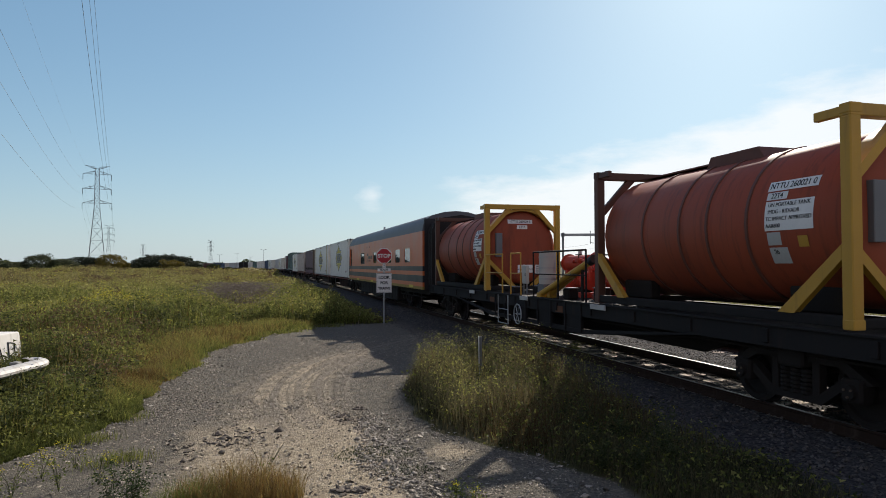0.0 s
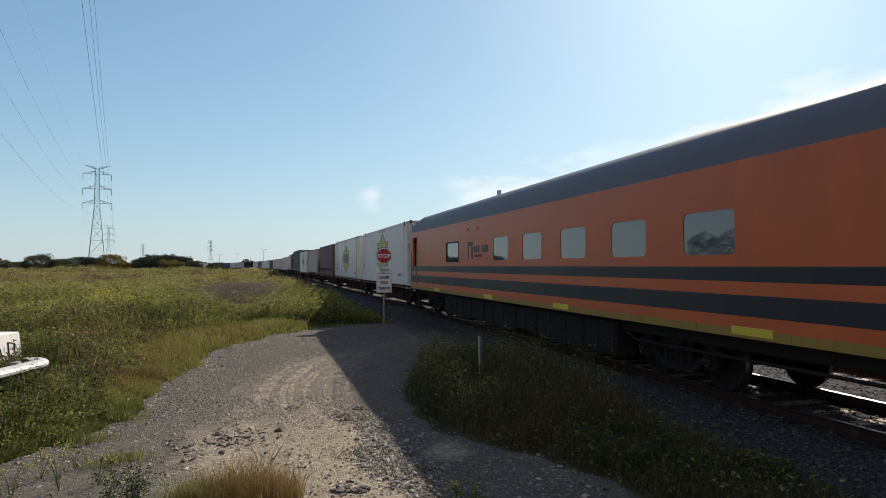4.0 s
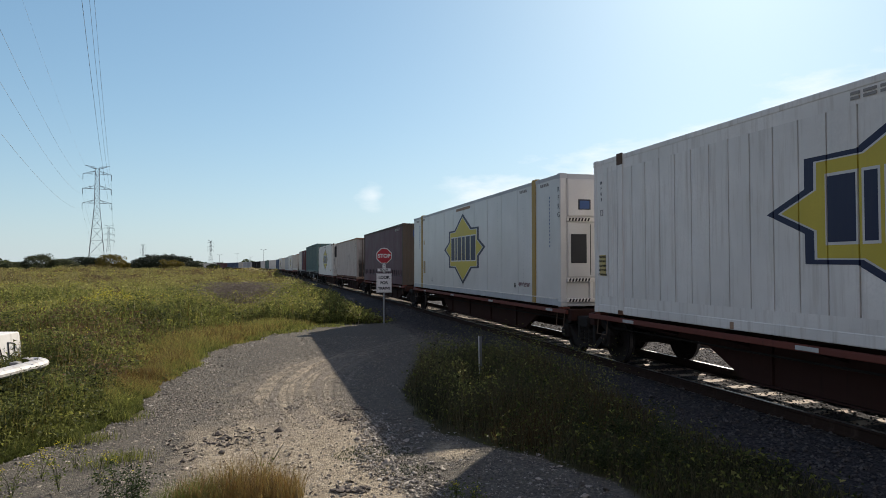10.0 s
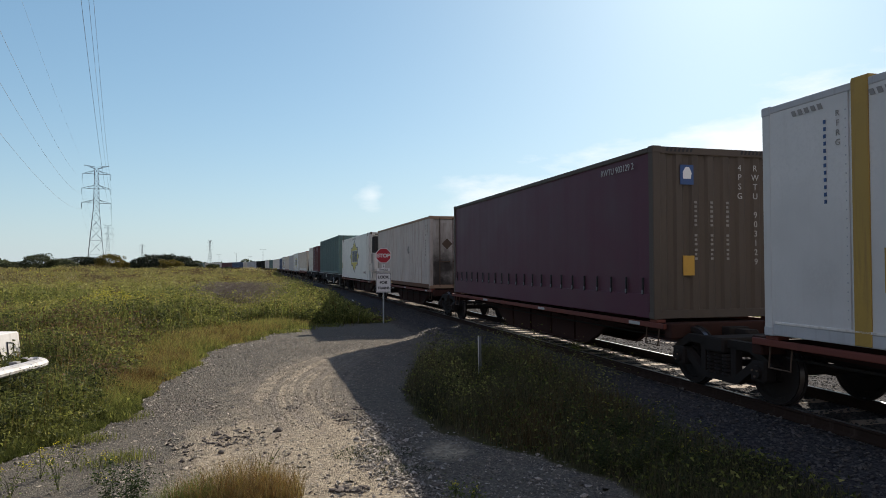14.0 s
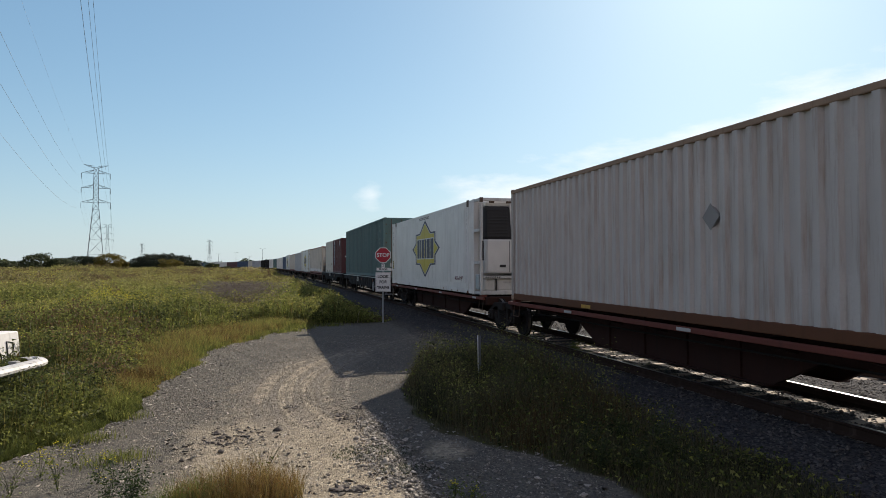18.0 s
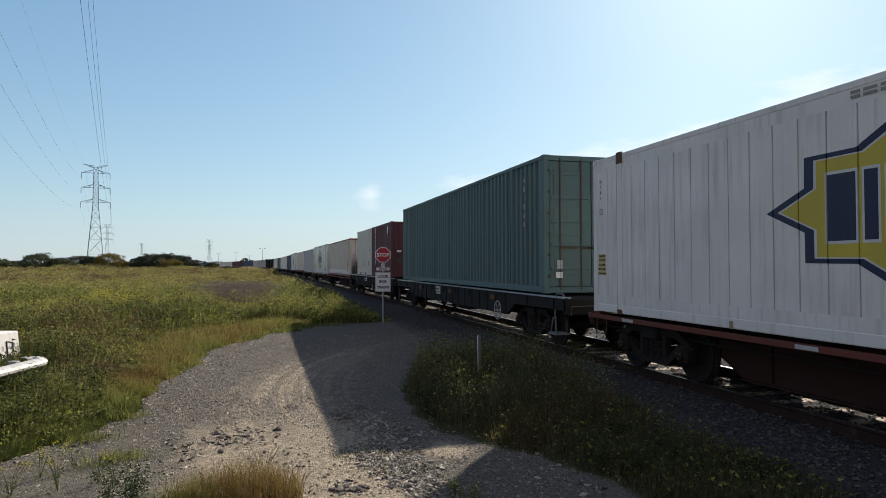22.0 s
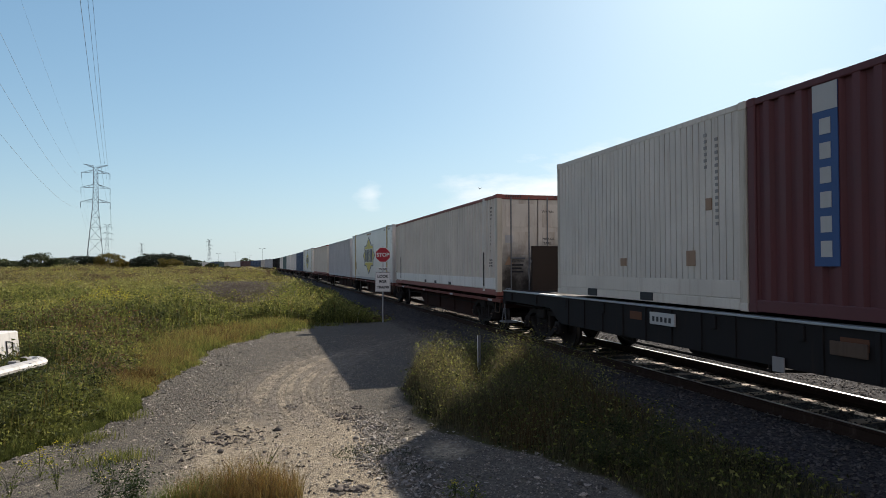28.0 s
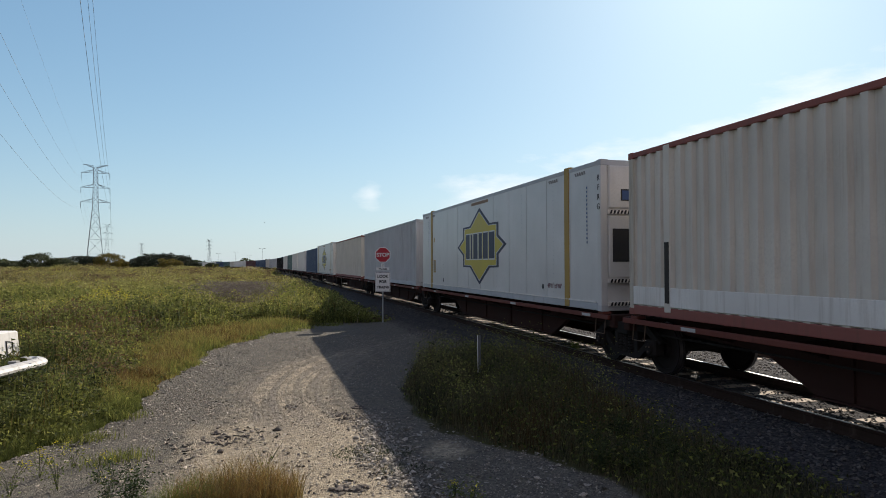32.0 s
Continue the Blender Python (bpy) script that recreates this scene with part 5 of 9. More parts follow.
def cooling_nose(box, L, H, W=2.5):
    """An open tube frame with a refrigeration unit and fuel tanks at the leading end."""
    hw, y1, y0 = W / 2, -L / 2, -L / 2 - 0.68
    fr = part("nose_frame", G().cbox(-hw, y0, H - 0.11, hw, y0 + 0.10, H - 0.02, 0.012), "rail_white", box, "grimy white welded tube frame")
    part("lower_beam", G().cbox(-hw, y0, 0.01, hw, y0 + 0.10, 0.13, 0.012), "rail_white", fr)
    for s in (-1, 1):
        a, b = sorted((s * hw, s * (hw - 0.08)))
        part("post", G().cbox(a, y0, 0.10, b, y0 + 0.09, H - 0.08, 0.012), "rail_white", fr)
        for z in (0.06, 0.98, 1.98, H - 0.06):
            part("tie", G().cbox(a, y0 + 0.10, z - 0.045, b, y1, z + 0.045, 0.01), "rail_white", fr)
        part("hazard_stripes", G().cbox(s * (hw - 0.08) - 0.025, y0 - 0.004, 1.05, s * (hw - 0.08) + 0.025, y0 + 0.004, 1.65, 0.001), "ink", fr)
    part("shelf", G().cbox(-hw + 0.1, y0, 0.50, hw - 0.1, y1, 0.58, 0.01), "rail_white", fr)
    hazard(fr, -hw + 0.15, -hw + 0.65, y0 - 0.002, 0.515, 0.05)
    unit = part("cooling_unit", G().cbox(-1.05, y0 + 0.10, 0.66, 1.05, y1, 1.70, 0.06), "white_clean", box, "white refrigeration unit with black grille")
    part("grille_band", G().cbox(-1.06, y0 + 0.13, 1.70, 1.06, y1, 2.72, 0.07), "ink", unit, "black air grille band")
    part("top_cowl", G().cbox(-1.03, y0 + 0.15, 2.72, 1.03, y1, 2.87, 0.06), "white_clean", unit)
    part("door_panel", G().prism([(-0.20, 1.80), (0.70, 1.80), (0.66, 2.80), (-0.28, 2.80)], "y", y0 + 0.085, y0 + 0.2), "white_clean", unit)
    for x in (-0.95, -0.40, 0.10, 0.62):
        part("bracket", G().cbox(x, y0 + 0.02, H - 0.17, x + 0.16, y0 + 0.09, H - 0.10, 0.01), "rod", fr, "rusty bracket under the top beam")
    for s in (-1, 1):
        part("rust_patch", G().cbox(min(s * (hw + 0.003), s * (hw - 0.09)), y0 - 0.004, H - 0.15, max(s * (hw + 0.003), s * (hw - 0.09)), y0 + 0.10, H - 0.005, 0.01), "rod", fr, "rusted top corner")
    part("solar_panel", G().cbox(-0.10, y0 + 0.07, 2.48, 0.58, y0 + 0.10, 2.76, 0.01), "blue", unit)
    part("maker_mark", G().box(-0.02, y0 + 0.078, 2.02, 0.42, y0 + 0.09, 2.38), "ink", unit)
    part("maker_mark_field", G().box(0.005, y0 + 0.074, 2.045, 0.395, y0 + 0.08, 2.355), "sign_white", unit)
    part("maker_mark_bar", G().box(0.05, y0 + 0.070, 2.08, 0.16, y0 + 0.076, 2.25).box(0.25, y0 + 0.070, 2.08, 0.36, y0 + 0.076, 2.25), "logo_blue", unit)
    part("maker_mark_stem", G().box(0.165, y0 + 0.069, 2.08, 0.245, y0 + 0.076, 2.32).box(0.05, y0 + 0.069, 2.26, 0.36, y0 + 0.076, 2.32), "ink", unit)
    for k in range(9):
        z = 1.78 + k * 0.10
        part("grille_slat", G().cbox(-1.0, y0 + 0.10, z, -0.32, y0 + 0.135, z + 0.03, 0.006), "ink", unit)
    for x in (-0.28, 0.40):
        part("panel_seam", G().box(x - 0.006, y0 + 0.093, 0.70, x + 0.006, y0 + 0.11, 1.66), "ink", unit)
    for x in (-0.50, 0.22, 0.56):
        part("latch", G().cbox(x - 0.10, y0 + 0.085, 0.84, x + 0.10, y0 + 0.11, 0.92, 0.006), "ink", unit)
    for x, w in ((-1.12, 0.38), (-0.71, 0.70), (0.02, 0.70), (0.75, 0.37)):
        tk = part("fuel_tank", G().cbox(x, y0 + 0.06, 0.12, x + w, y1 - 0.02, 0.49, 0.05), "tank_cover", box, "grimy pale plastic fuel tank")
        if w > 0.5:
            part("print_bar", G().box(x + 0.2, y0 + 0.055, 0.385, x + 0.5, y0 + 0.062, 0.40).box(x + 0.24, y0 + 0.055, 0.355, x + 0.46, y0 + 0.062, 0.37), "print", tk)
        part("strap", G().cbox(x + w - 0.005, y0 + 0.05, 0.12, x + w + 0.025, y0 + 0.07, 0.50, 0.004), "ink", tk)
    part("control_box", G().cbox(-hw + 0.02, y1 - 0.42, 0.16, -hw + 0.20, y1 - 0.10, 0.62, 0.02), "galv", box, "grey side control box")
    return unit


def reefer_face(box, L, H, W=2.5):
    """The flush white leading end with its unit doors and black solar panel."""
    hw, y = W / 2, -L / 2
    f = part("unit_door", G().cbox(-1.08, y - 0.01, 0.66, 1.08, y + 0.05, 1.88, 0.02), "white_clean", box, "white lower unit door")
    part("unit_cowl", G().cbox(-1.08, y - 0.02, 2.02, 1.08, y + 0.05, 2.86, 0.05), "white_clean", box, "white rounded unit cowl")
    part("solar_panel", G().cbox(-1.0, y - 0.022, 0.97, -0.62, y - 0.008, 1.62, 0.006), "ink", f)
    part("air_grille", G().cbox(-0.15, y - 0.03, 1.75, 1.0, y - 0.015, 2.74, 0.01), "ink", box, "black air grille")
    for k in range(6):
        part("grille_slat", G().cbox(-0.12, y - 0.038, 1.84 + k * 0.15, 0.97, y - 0.026, 1.88 + k * 0.15, 0.004), "rubber", box)
    part("maker_mark", G().box(-0.82, y - 0.028, 2.17, -0.52, y - 0.018, 2.40), "ink", box)
    part("maker_mark_field", G().box(-0.79, y - 0.032, 2.19, -0.55, y - 0.026, 2.37), "logo_blue", box)
    part("door_seam", G().box(-0.53, y - 0.016, 0.70, -0.515, y - 0.008, 1.84), "ink", f)
    for z in (1.90, 0.55, 0.10):
        part("cross_rail", G().cbox(-hw + 0.14, y - 0.035, z, hw - 0.14, y + 0.03, z + 0.085, 0.01), "white", box)
        hazard(box, -hw + 0.18, -hw + 0.72, y - 0.037, z + 0.01)
    for x in (-0.55, 0.25):
        part("stile", G().cbox(x, y - 0.03, 0.18, x + 0.07, y + 0.03, 0.55, 0.008), "white", box)


def straps(box, L, H, W=2.5):
    """The yellow upright straps near both ends of the side wall."""
    for s in (-1, 1):
        for e in (-1, 1):
            y = e * (L / 2 - 1.50)
            a, b = sorted((s * (W / 2 + 0.012), s * (W / 2 - 0.03)))
            st = part("strap", G().cbox(a, y - 0.11, 0.02, b, y + 0.11, H + 0.012, 0.008), "strip_yellow", box, "yellow upright lifting strap")
            part("strap_cap", G().cbox(min(s * W / 2, s * (W / 2 - 0.2)), y - 0.12, H - 0.04, max(s * W / 2, s * (W / 2 - 0.2)), y + 0.12, H + 0.03, 0.01), "strip_yellow", st)
    for k in range(7):
        y = -L / 2 + 2.2 + k * 1.9
        g = G()
        for i in range(24):
            z = 0.3 + i * (H - 0.6) / 23
            g.cbox(-W / 2 - 0.004, y - 0.008, z - 0.008, -W / 2 + 0.002, y + 0.008, z + 0.008, 0.002)
        part("rivet_line", g, "galv", box)
    part("kick_rail", G().cbox(-W / 2 - 0.012, -L / 2 + 0.2, 0.16, -W / 2 + 0.02, L / 2 - 0.2, 0.19, 0.004), "white", box)
    for y in (-L / 2 + 0.62, -L / 2 + 1.95, L / 2 - 1.0, L / 2 - 2.0):
        for i in range(5):
            part("hazard_stripe", G().prism([(y + 0.1 * i, H - 0.22), (y + 0.06 + 0.1 * i, H - 0.22), (y + 0.09 + 0.1 * i, H - 0.15), (y + 0.03 + 0.1 * i, H - 0.15)], "x", -W / 2 - 0.004, -W / 2 + 0.002), "print", box)


def lower_band(box, L, W, z0, z1, material, pockets=True):
    """A flush lower band in front of the corrugation, with fork pockets."""
    part("lower_band", G().cbox(-W / 2 - 0.003, -L / 2 + 0.14, z0, -W / 2 + 0.03, L / 2 - 0.14, z1, 0.006), material, box)
    if pockets:
        for y in (-0.55, 1.4):
            part("fork_pocket", G().cbox(-W / 2 - 0.008, y - 0.20, 0.03, -W / 2 + 0.03, y + 0.20, 0.17, 0.01), "ink", box)


C1 = freight_container("white ribbed refrigerated container with star emblem and cooling unit", 13.52, 2.98, body="white", style="ribs", front="plain")
cooling_nose(C1, 13.52, 2.98)
star_logo(C1, -1.244, -0.28, 1.57, [-6.63 + 13.26 / 31 * i for i in range(1, 31)])
side_text(C1, "46'6\"x9'10\"", 0.20, "ink_dim", -5.10, 0.46)
for row in range(2):
    a = 0.72
    for w in (0.12, 0.17, 0.25, 0.10, 0.24, 0.13, 0.22, 0.15):
        bars(C1, -1.25, a - w, a, 2.855 - 0.055 * row, 1, 0.034, "print")
        a -= w + 0.045
side_text(C1, "MFR3", 0.095, "ink", 6.45, 2.52, upright=True)
part("caution_sticker", G().box(-1.254, 6.30, 0.72, -1.247, 6.54, 1.12), "faded_sticker", C1, "faded yellow caution sticker")
for i, w in enumerate(("CAUTION", "9'10\" HIGH", "2.5m WIDE", "46'6\" LONG", "CONTAINER")):
    side_text(C1, w, 0.056, "ink", 6.41, 1.08 - i * 0.085, W=2.510)
for y in (-6.15, 5.75):
    part("lift_post", G().cbox(-1.262, y - 0.10, 0.02, -1.22, y + 0.10, 2.99, 0.010), "white", C1, "white upright lifting post")
    part("post_seam", G().box(-1.2635, y + 0.075, 0.1, -1.260, y + 0.085, 2.9), "print", C1)
    part("rust_patch", G().cbox(-1.266, y - 0.10, 2.78, -1.24, y + 0.10, 2.996, 0.008), "rod", C1, "rusted top pad")
    part("rust_patch", G().cbox(-1.266, y - 0.09, 0.0, -1.24, y + 0.09, 0.09, 0.008), "rust", C1)
for y in (-6.5, -6.38, -5.93, -5.83, 6.05, 6.22, 6.64):
    part("end_rib", G().cbox(-1.254, y - 0.018, 0.32, -1.23, y + 0.018, 2.80, 0.008), "white", C1)
for y, z, w, h in ((-3.2, 0.03, 0.06, 0.08), (-4.3, 0.02, 0.10, 0.06), (2.7, 0.02, 0.08, 0.10), (-5.0, 0.03, 0.12, 0.05)):
    part("rust_patch", G().box(-1.2535, y, z, -1.245, y + w, z + h), "rust_beige", C1)
part("stencil_frame", rounded_frame(6.39, 6.49, 1.88, 2.00, 0.0, 0.014, 0.02, -1.254, -1.247), "print", C1)
C4 = copy_thing(C1, pose(0, 0, 0))
tagged(C4, "weathered white refrigerated container with exposed cooling unit and star")
load(C1, -33.25, -19.7, 1.0)
load(C4, 30.45, 44.0, 1.0)
C2 = freight_container("smooth white refrigerated container with yellow straps and star emblem", 14.91, 2.98, body="white_clean", style="flat", front="plain", rail="grey", post="white_clean", bottom="grey")
straps(C2, 14.91, 2.98)
reefer_face(C2, 14.91, 2.98)
star_logo(C2, -1.25, 0.08, 1.48)
side_text(C2, "48'11\"x9'10\"", 0.15, "ink_dim", -5.31, 0.43)
part("arrow_mark", G().prism([(-4.72, 0.40), (-4.66, 0.33), (-4.60, 0.40), (-4.63, 0.40), (-4.63, 0.46), (-4.69, 0.46), (-4.69, 0.40)], "x", -1.253, -1.246), "ink", C2, "small black arrow")
side_text(C2, "RFRG", 0.17, "ink", -7.37, 2.62, upright=True)
bars(C2, -1.25, -6.9, -6.865, 2.5, 14, 0.045, "logo_blue")
bars(C2, -1.25, -0.75, 0.85, 2.84, 1, 0.085, "rust_beige")
part("caution_sticker", G().box(-1.2535, 5.38, 0.62, -1.247, 5.68, 1.10), "strip_yellow", C2, "ochre caution sticker with plain bars")
bars(C2, -1.2535, 5.42, 5.64, 1.06, 5, 0.045, "print")
part("small_sticker", G().box(-1.2535, 5.52, 1.78, -1.247, 5.62, 1.95), "strip_yellow", C2)
bars(C2, -1.25, 6.42, 6.455, 2.62, 12, 0.045, "logo_blue")
side_text(C2, "RFRG", 0.10, "print", 6.25, 2.66, upright=True)
part("arrow_mark", G().prism([(4.20, 0.36), (4.26, 0.28), (4.32, 0.36), (4.28, 0.36), (4.28, 0.44), (4.24, 0.44), (4.24, 0.36)], "x", -1.253, -1.246), "ink", C2)
D3 = copy_thing(C2, pose(0, 0, 0))
tagged(D3, "clean white refrigerated container with yellow straps and star emblem")
E3 = copy_thing(C2, pose(0, 0, 0))
tagged(E3, "distant white refrigerated container with a star emblem")
load(C2, -18.15, -3.25, 1.0)
load(D3, 97.5, 112.4, 1.0)
load(E3, 146.6, 161.5, 1.0)

CUR = freight_container("dark maroon curtain-sided container with a brown end", 12.19, 2.95, style="curtain", body="curtain", rail="brown", end="brown", front="corr", bottom="curtain")
for k in range(22):
    y = -5.75 + k * 0.545
    b = part("buckle_strap", G().cbox(-1.262, y - 0.016, 0.40, -1.235, y + 0.016, 0.70, 0.004), "rubber", CUR, "dark curtain strap")
    part("buckle", G().cbox(-1.272, y - 0.022, 0.42, -1.255, y + 0.022, 0.49, 0.006), "galv_dull", b)
side_text(CUR, "RWTU 903129 2", 0.17, "ink_pale", -4.9, 2.68)
for x, w in ((0.48, "4PSG"), (0.80, "RWTU 903129")):
    for i, ch in enumerate(w):
        if ch != " ":
            end_text(CUR, ch, 0.15, "ink_pale", x, 2.62 - i * 0.165, 12.19, 0.0)
for x in (-0.42, -0.10, 0.22):
    for z in (2.02, 1.78, 1.45, 1.20):
        end_bars(CUR, 12.19, x - 0.025, x + 0.025, z, 3, 0.04, "print", 0.0)
part("company_mark", G().box(-0.72, -6.10, 2.30, -0.46, -6.085, 2.64), "logo_blue", CUR, "blue and white company mark")
part("company_mark_shape", G().prism([(-0.67, 2.40), (-0.52, 2.40), (-0.50, 2.50), (-0.55, 2.60), (-0.62, 2.60), (-0.67, 2.52)], "y", -6.106, -6.098), "sign_white", CUR)
part("caution_sticker", G().box(-0.68, -6.10, 0.74, -0.46, -6.085, 1.08), "frame_yellow", CUR)
hazard(CUR, -1.0, -0.45, -6.097, 2.86)
hazard(CUR, 0.5, 1.05, -6.097, 2.86)
load(CUR, -0.7, 11.5, 1.0)

B3 = freight_container("weathered beige corrugated container with rust-stained doors", 12.19, 2.896, body="beige", style="corr", bottom="rust", rail="rust_beige", end="door_beige", post="dirty_beige", rods="rod")
for w, s_, x, z in (("SCFU 411050 1", 0.13, 0.62, 2.42), ("4EG1", 0.13, 0.50, 2.22), ("MAX.GR", 0.10, 0.14, 1.52), ("TARE", 0.10, 0.10, 1.40), ("NET", 0.10, 0.08, 1.05), ("CU.CAP", 0.10, 0.14, 0.93)):
    end_text(B3, w, s_, "ink", x, z, 12.19, -0.012)
for z in (1.53, 1.41, 1.06):
    end_bars(B3, 12.19, 0.55, 0.88, z, 1, 0.08, "ink", -0.012)
part("warning_diamond", G().prism([(-0.75, 1.78), (-0.53, 1.56), (-0.31, 1.78), (-0.53, 2.0)], "y", -6.09, -6.075), "rod", B3, "dark square warning placard")
part("warning_diamond", G().prism([(-2.24, 1.62), (-2.05, 1.42), (-1.86, 1.62), (-2.05, 1.82)], "x", -1.248, -1.20), "print", B3)
side_text(B3, "SCFU 411050 1", 0.105, "ink", -5.42, 2.52, upright=True)
side_text(B3, "4EG1", 0.105, "ink", -5.70, 2.52, upright=True)
part("sticker", G().box(-1.252, 1.7, 0.03, -1.24, 2.1, 0.10), "frame_yellow", B3)
load(B3, 15.0, 27.2, 1.0)

GR = freight_container("tall green corrugated container with wide panels and ribbed doors", 16.2, 3.27, body="green", style="wide", rods="rod")
side_text(GR, "AB-060", 0.20, "ink_pale", -6.9, 2.80, upright=True)
end_text(GR, "AB-060", 0.17, "ink_pale", 0.86, 2.55, 16.2)
end_bars(GR, 16.2, 0.80, 1.08, 0.75, 5, 0.03, "ink_pale")
part("placard", G().box(-0.92, -8.116, 0.58, -0.78, -8.10, 0.78), "ink_pale", GR)
part("placard", G().box(-0.95, -8.116, 0.36, -0.78, -8.10, 0.50), "sign_white", GR)
part("placard", G().box(0.78, -8.116, 0.36, 0.92, -8.10, 0.50), "sign_white", GR)
for s in (-1, 1):
    for k in range(5):
        z = 0.55 + k * 0.56
        x0, x1 = (-1.05, -0.06) if s < 0 else (0.06, 1.05)
        part("door_bar", G().cbox(x0, -8.10, z, x1, -8.075, z + 0.07, 0.01), "green", GR)
    for k in range(6):
        part("hinge", G().cbox(s * 1.12 - 0.03, -8.12, 0.37 + 0.5 * k, s * 1.12 + 0.03, -8.09, 0.43 + 0.5 * k, 0.008), "rod", GR)
n = round((16.2 - 0.26) / 2.0)
for i in range(1, n):
    y = -8.1 + 0.13 + i * (16.2 - 0.26) / n
    part("panel_joint", G().box(-1.2535, y + 0.045, 0.18, -1.24, y + 0.09, 3.15), "rubber", GR, "dark upright panel joint")
load(GR, 46.42, 62.6, 1.24)

CR = freight_container("maroon corrugated twenty-foot container with a blue vertical sign", 6.058, 2.896, W=2.438, body="maroon", rods="maroon")
part("sign_strip", G().box(-1.226, 1.53, 0.62, -1.215, 1.89, 2.78), "logo_blue", CR, "blue vertical name strip")
part("sign_head", G().box(-1.230, 1.53, 2.46, -1.224, 1.89, 2.78), "ink_pale", CR)
for k in range(6):
    part("lettering_block", G().box(-1.231, 1.63, 2.18 - k * 0.29, -1.224, 1.79, 2.37 - k * 0.29), "ink_pale", CR)
part("company_mark", G().prism([(-2.40, 2.72), (-1.90, 2.76), (-1.95, 2.30), (-2.18, 2.16)], "x", -1.226, -1.215), "logo_blue", CR)
part("company_mark_edge", G().prism([(-2.30, 2.66), (-2.0, 2.68), (-2.05, 2.35), (-2.18, 2.28)], "x", -1.230, -1.224), "sign_white", CR)
part("placard", G().box(-0.42, -3.045, 2.05, -0.24, -3.03, 2.28), "sign_white", CR)
part("placard", G().box(-0.90, -3.045, 1.30, -0.68, -3.03, 1.40), "sign_white", CR)
part("placard", G().box(-0.45, -3.045, 1.10, -0.12, -3.03, 1.48), "strip_yellow", CR)
part("placard", G().box(-0.90, -3.045, 0.72, -0.66, -3.03, 1.0), "brown", CR)
end_bars(CR, 6.058, 0.15, 0.60, 2.3, 2, 0.09, "ink_pale")
end_bars(CR, 6.058, 0.15, 0.50, 1.4, 5, 0.06, "ink_pale")
load(CR, 65.80, 71.86, 1.27)
W20 = freight_container("cream corrugated twenty-foot container with fork pockets", 6.058, 2.896, W=2.438, body="cream", rail="cream", style="narrow", post="dirty_cream")
lower_band(W20, 6.058, 2.438, 0.17, 0.42, "cream")
bars(W20, -1.219, -2.45, -2.38, 2.5, 14, 0.05, "print")
bars(W20, -1.219, -2.20, -2.13, 2.6, 6, 0.05, "print")
for y, z, w, h in ((-2.3, 1.45, 0.14, 0.18), (-1.9, 0.62, 0.22, 0.24), (0.1, 0.62, 0.20, 0.14)):
    part("repair_patch", G().cbox(-1.224, y, z, -1.21, y + w, z + h, 0.003), "rust_beige", W20)
load(W20, 71.88, 77.94, 1.27)

D1 = freight_container("cream corrugated container with red lower rail and sooty doors", 14.63, 2.88, body="cream", style="corr", rail="faded_red", bottom="faded_red", end="door_cream", post="dirty_cream", rods="galv_dull")
lower_band(D1, 14.63, 2.5, 0.19, 0.50, "white", False)
for e in (-1, 1):
    part("lift_post", G().cbox(-1.256, e * 6.15 - 0.09, 0.10, -1.22, e * 6.15 + 0.09, 2.84, 0.01), "cream", D1)
    part("scuff", G().box(-1.262, e * 6.15 - 0.06, 0.25, -1.254, e * 6.15 + 0.06, 1.25), "soot", D1)
for y in (-2.4, -0.4, 1.2):
    part("fork_pocket", G().cbox(-1.258, y - 0.16, 0.19, -1.22, y + 0.16, 0.29, 0.008), "ink", D1)
for w, s_, x, z in (("WWAN", 0.105, 0.30, 2.40), ("724645 3", 0.105, 0.80, 2.40), ("MEG1", 0.105, 0.74, 2.24), ("MAX.GR.", 0.10, 0.33, 1.62), ("TARE", 0.10, 0.28, 1.49), ("CAUTION", 0.075, -0.62, 0.98)):
    end_text(D1, w, s_, "ink", x, z, 14.63, -0.012)
end_bars(D1, 14.63, 0.62, 0.92, 1.66, 2, 0.08, "grey", -0.012)
end_bars(D1, 14.63, -0.80, -0.46, 0.90, 3, 0.05, "ink", -0.012)
for i, w in enumerate(("WWAN 724645 3", "MEG1")):
    side_text(D1, w, 0.092, "ink", -6.78 - i * 0.10, 2.51, upright=True)
for i, w in enumerate(("CAUTION", "2.9m HIGH", "2.5m WIDE")):
    side_text(D1, w, 0.062, "ink", -6.78, 1.02 - i * 0.085)
part("placard", G().box(-1.0, -7.302, 1.50, -0.78, -7.285, 1.72), "grey", D1)
part("warning_triangle", G().prism([(-1.02, 0.88), (-0.76, 0.88), (-0.89, 1.12)], "y", -7.302, -7.285), "rust_beige", D1)
hazard(D1, -1.0, -0.5, -7.317, 2.79)
hazard(D1, 0.5, 1.0, -7.317, 2.79)
load(D1, 81.84, 96.47, 1.03)

load(freight_container("plain grey corrugated container on a skeletal wagon", 14.63, 2.88, body="grey"), 113.7, 128.4, 1.0)
load(freight_container("cream corrugated container on a skeletal wagon", 14.63, 2.88, body="cream", rail="faded_red", post="cream"), 129.9, 144.4, 1.0)
FAR = {}


def far_load(colour, u0, u1, lab):
    """Containers of the distant part of the train; alike ones are copies."""
    key = (colour, round(u1 - u0))
    if key not in FAR:
        FAR[key] = freight_container(lab, u1 - u0, 2.85, body=colour, group="distant containers on the train")
        b = FAR[key]
    else:
        b = copy_thing(FAR[key], pose(0, 0, 0))
    load(b, u0, u1, 1.0)


SKEL = [skeletal_wagon(14.6, 0.99)]


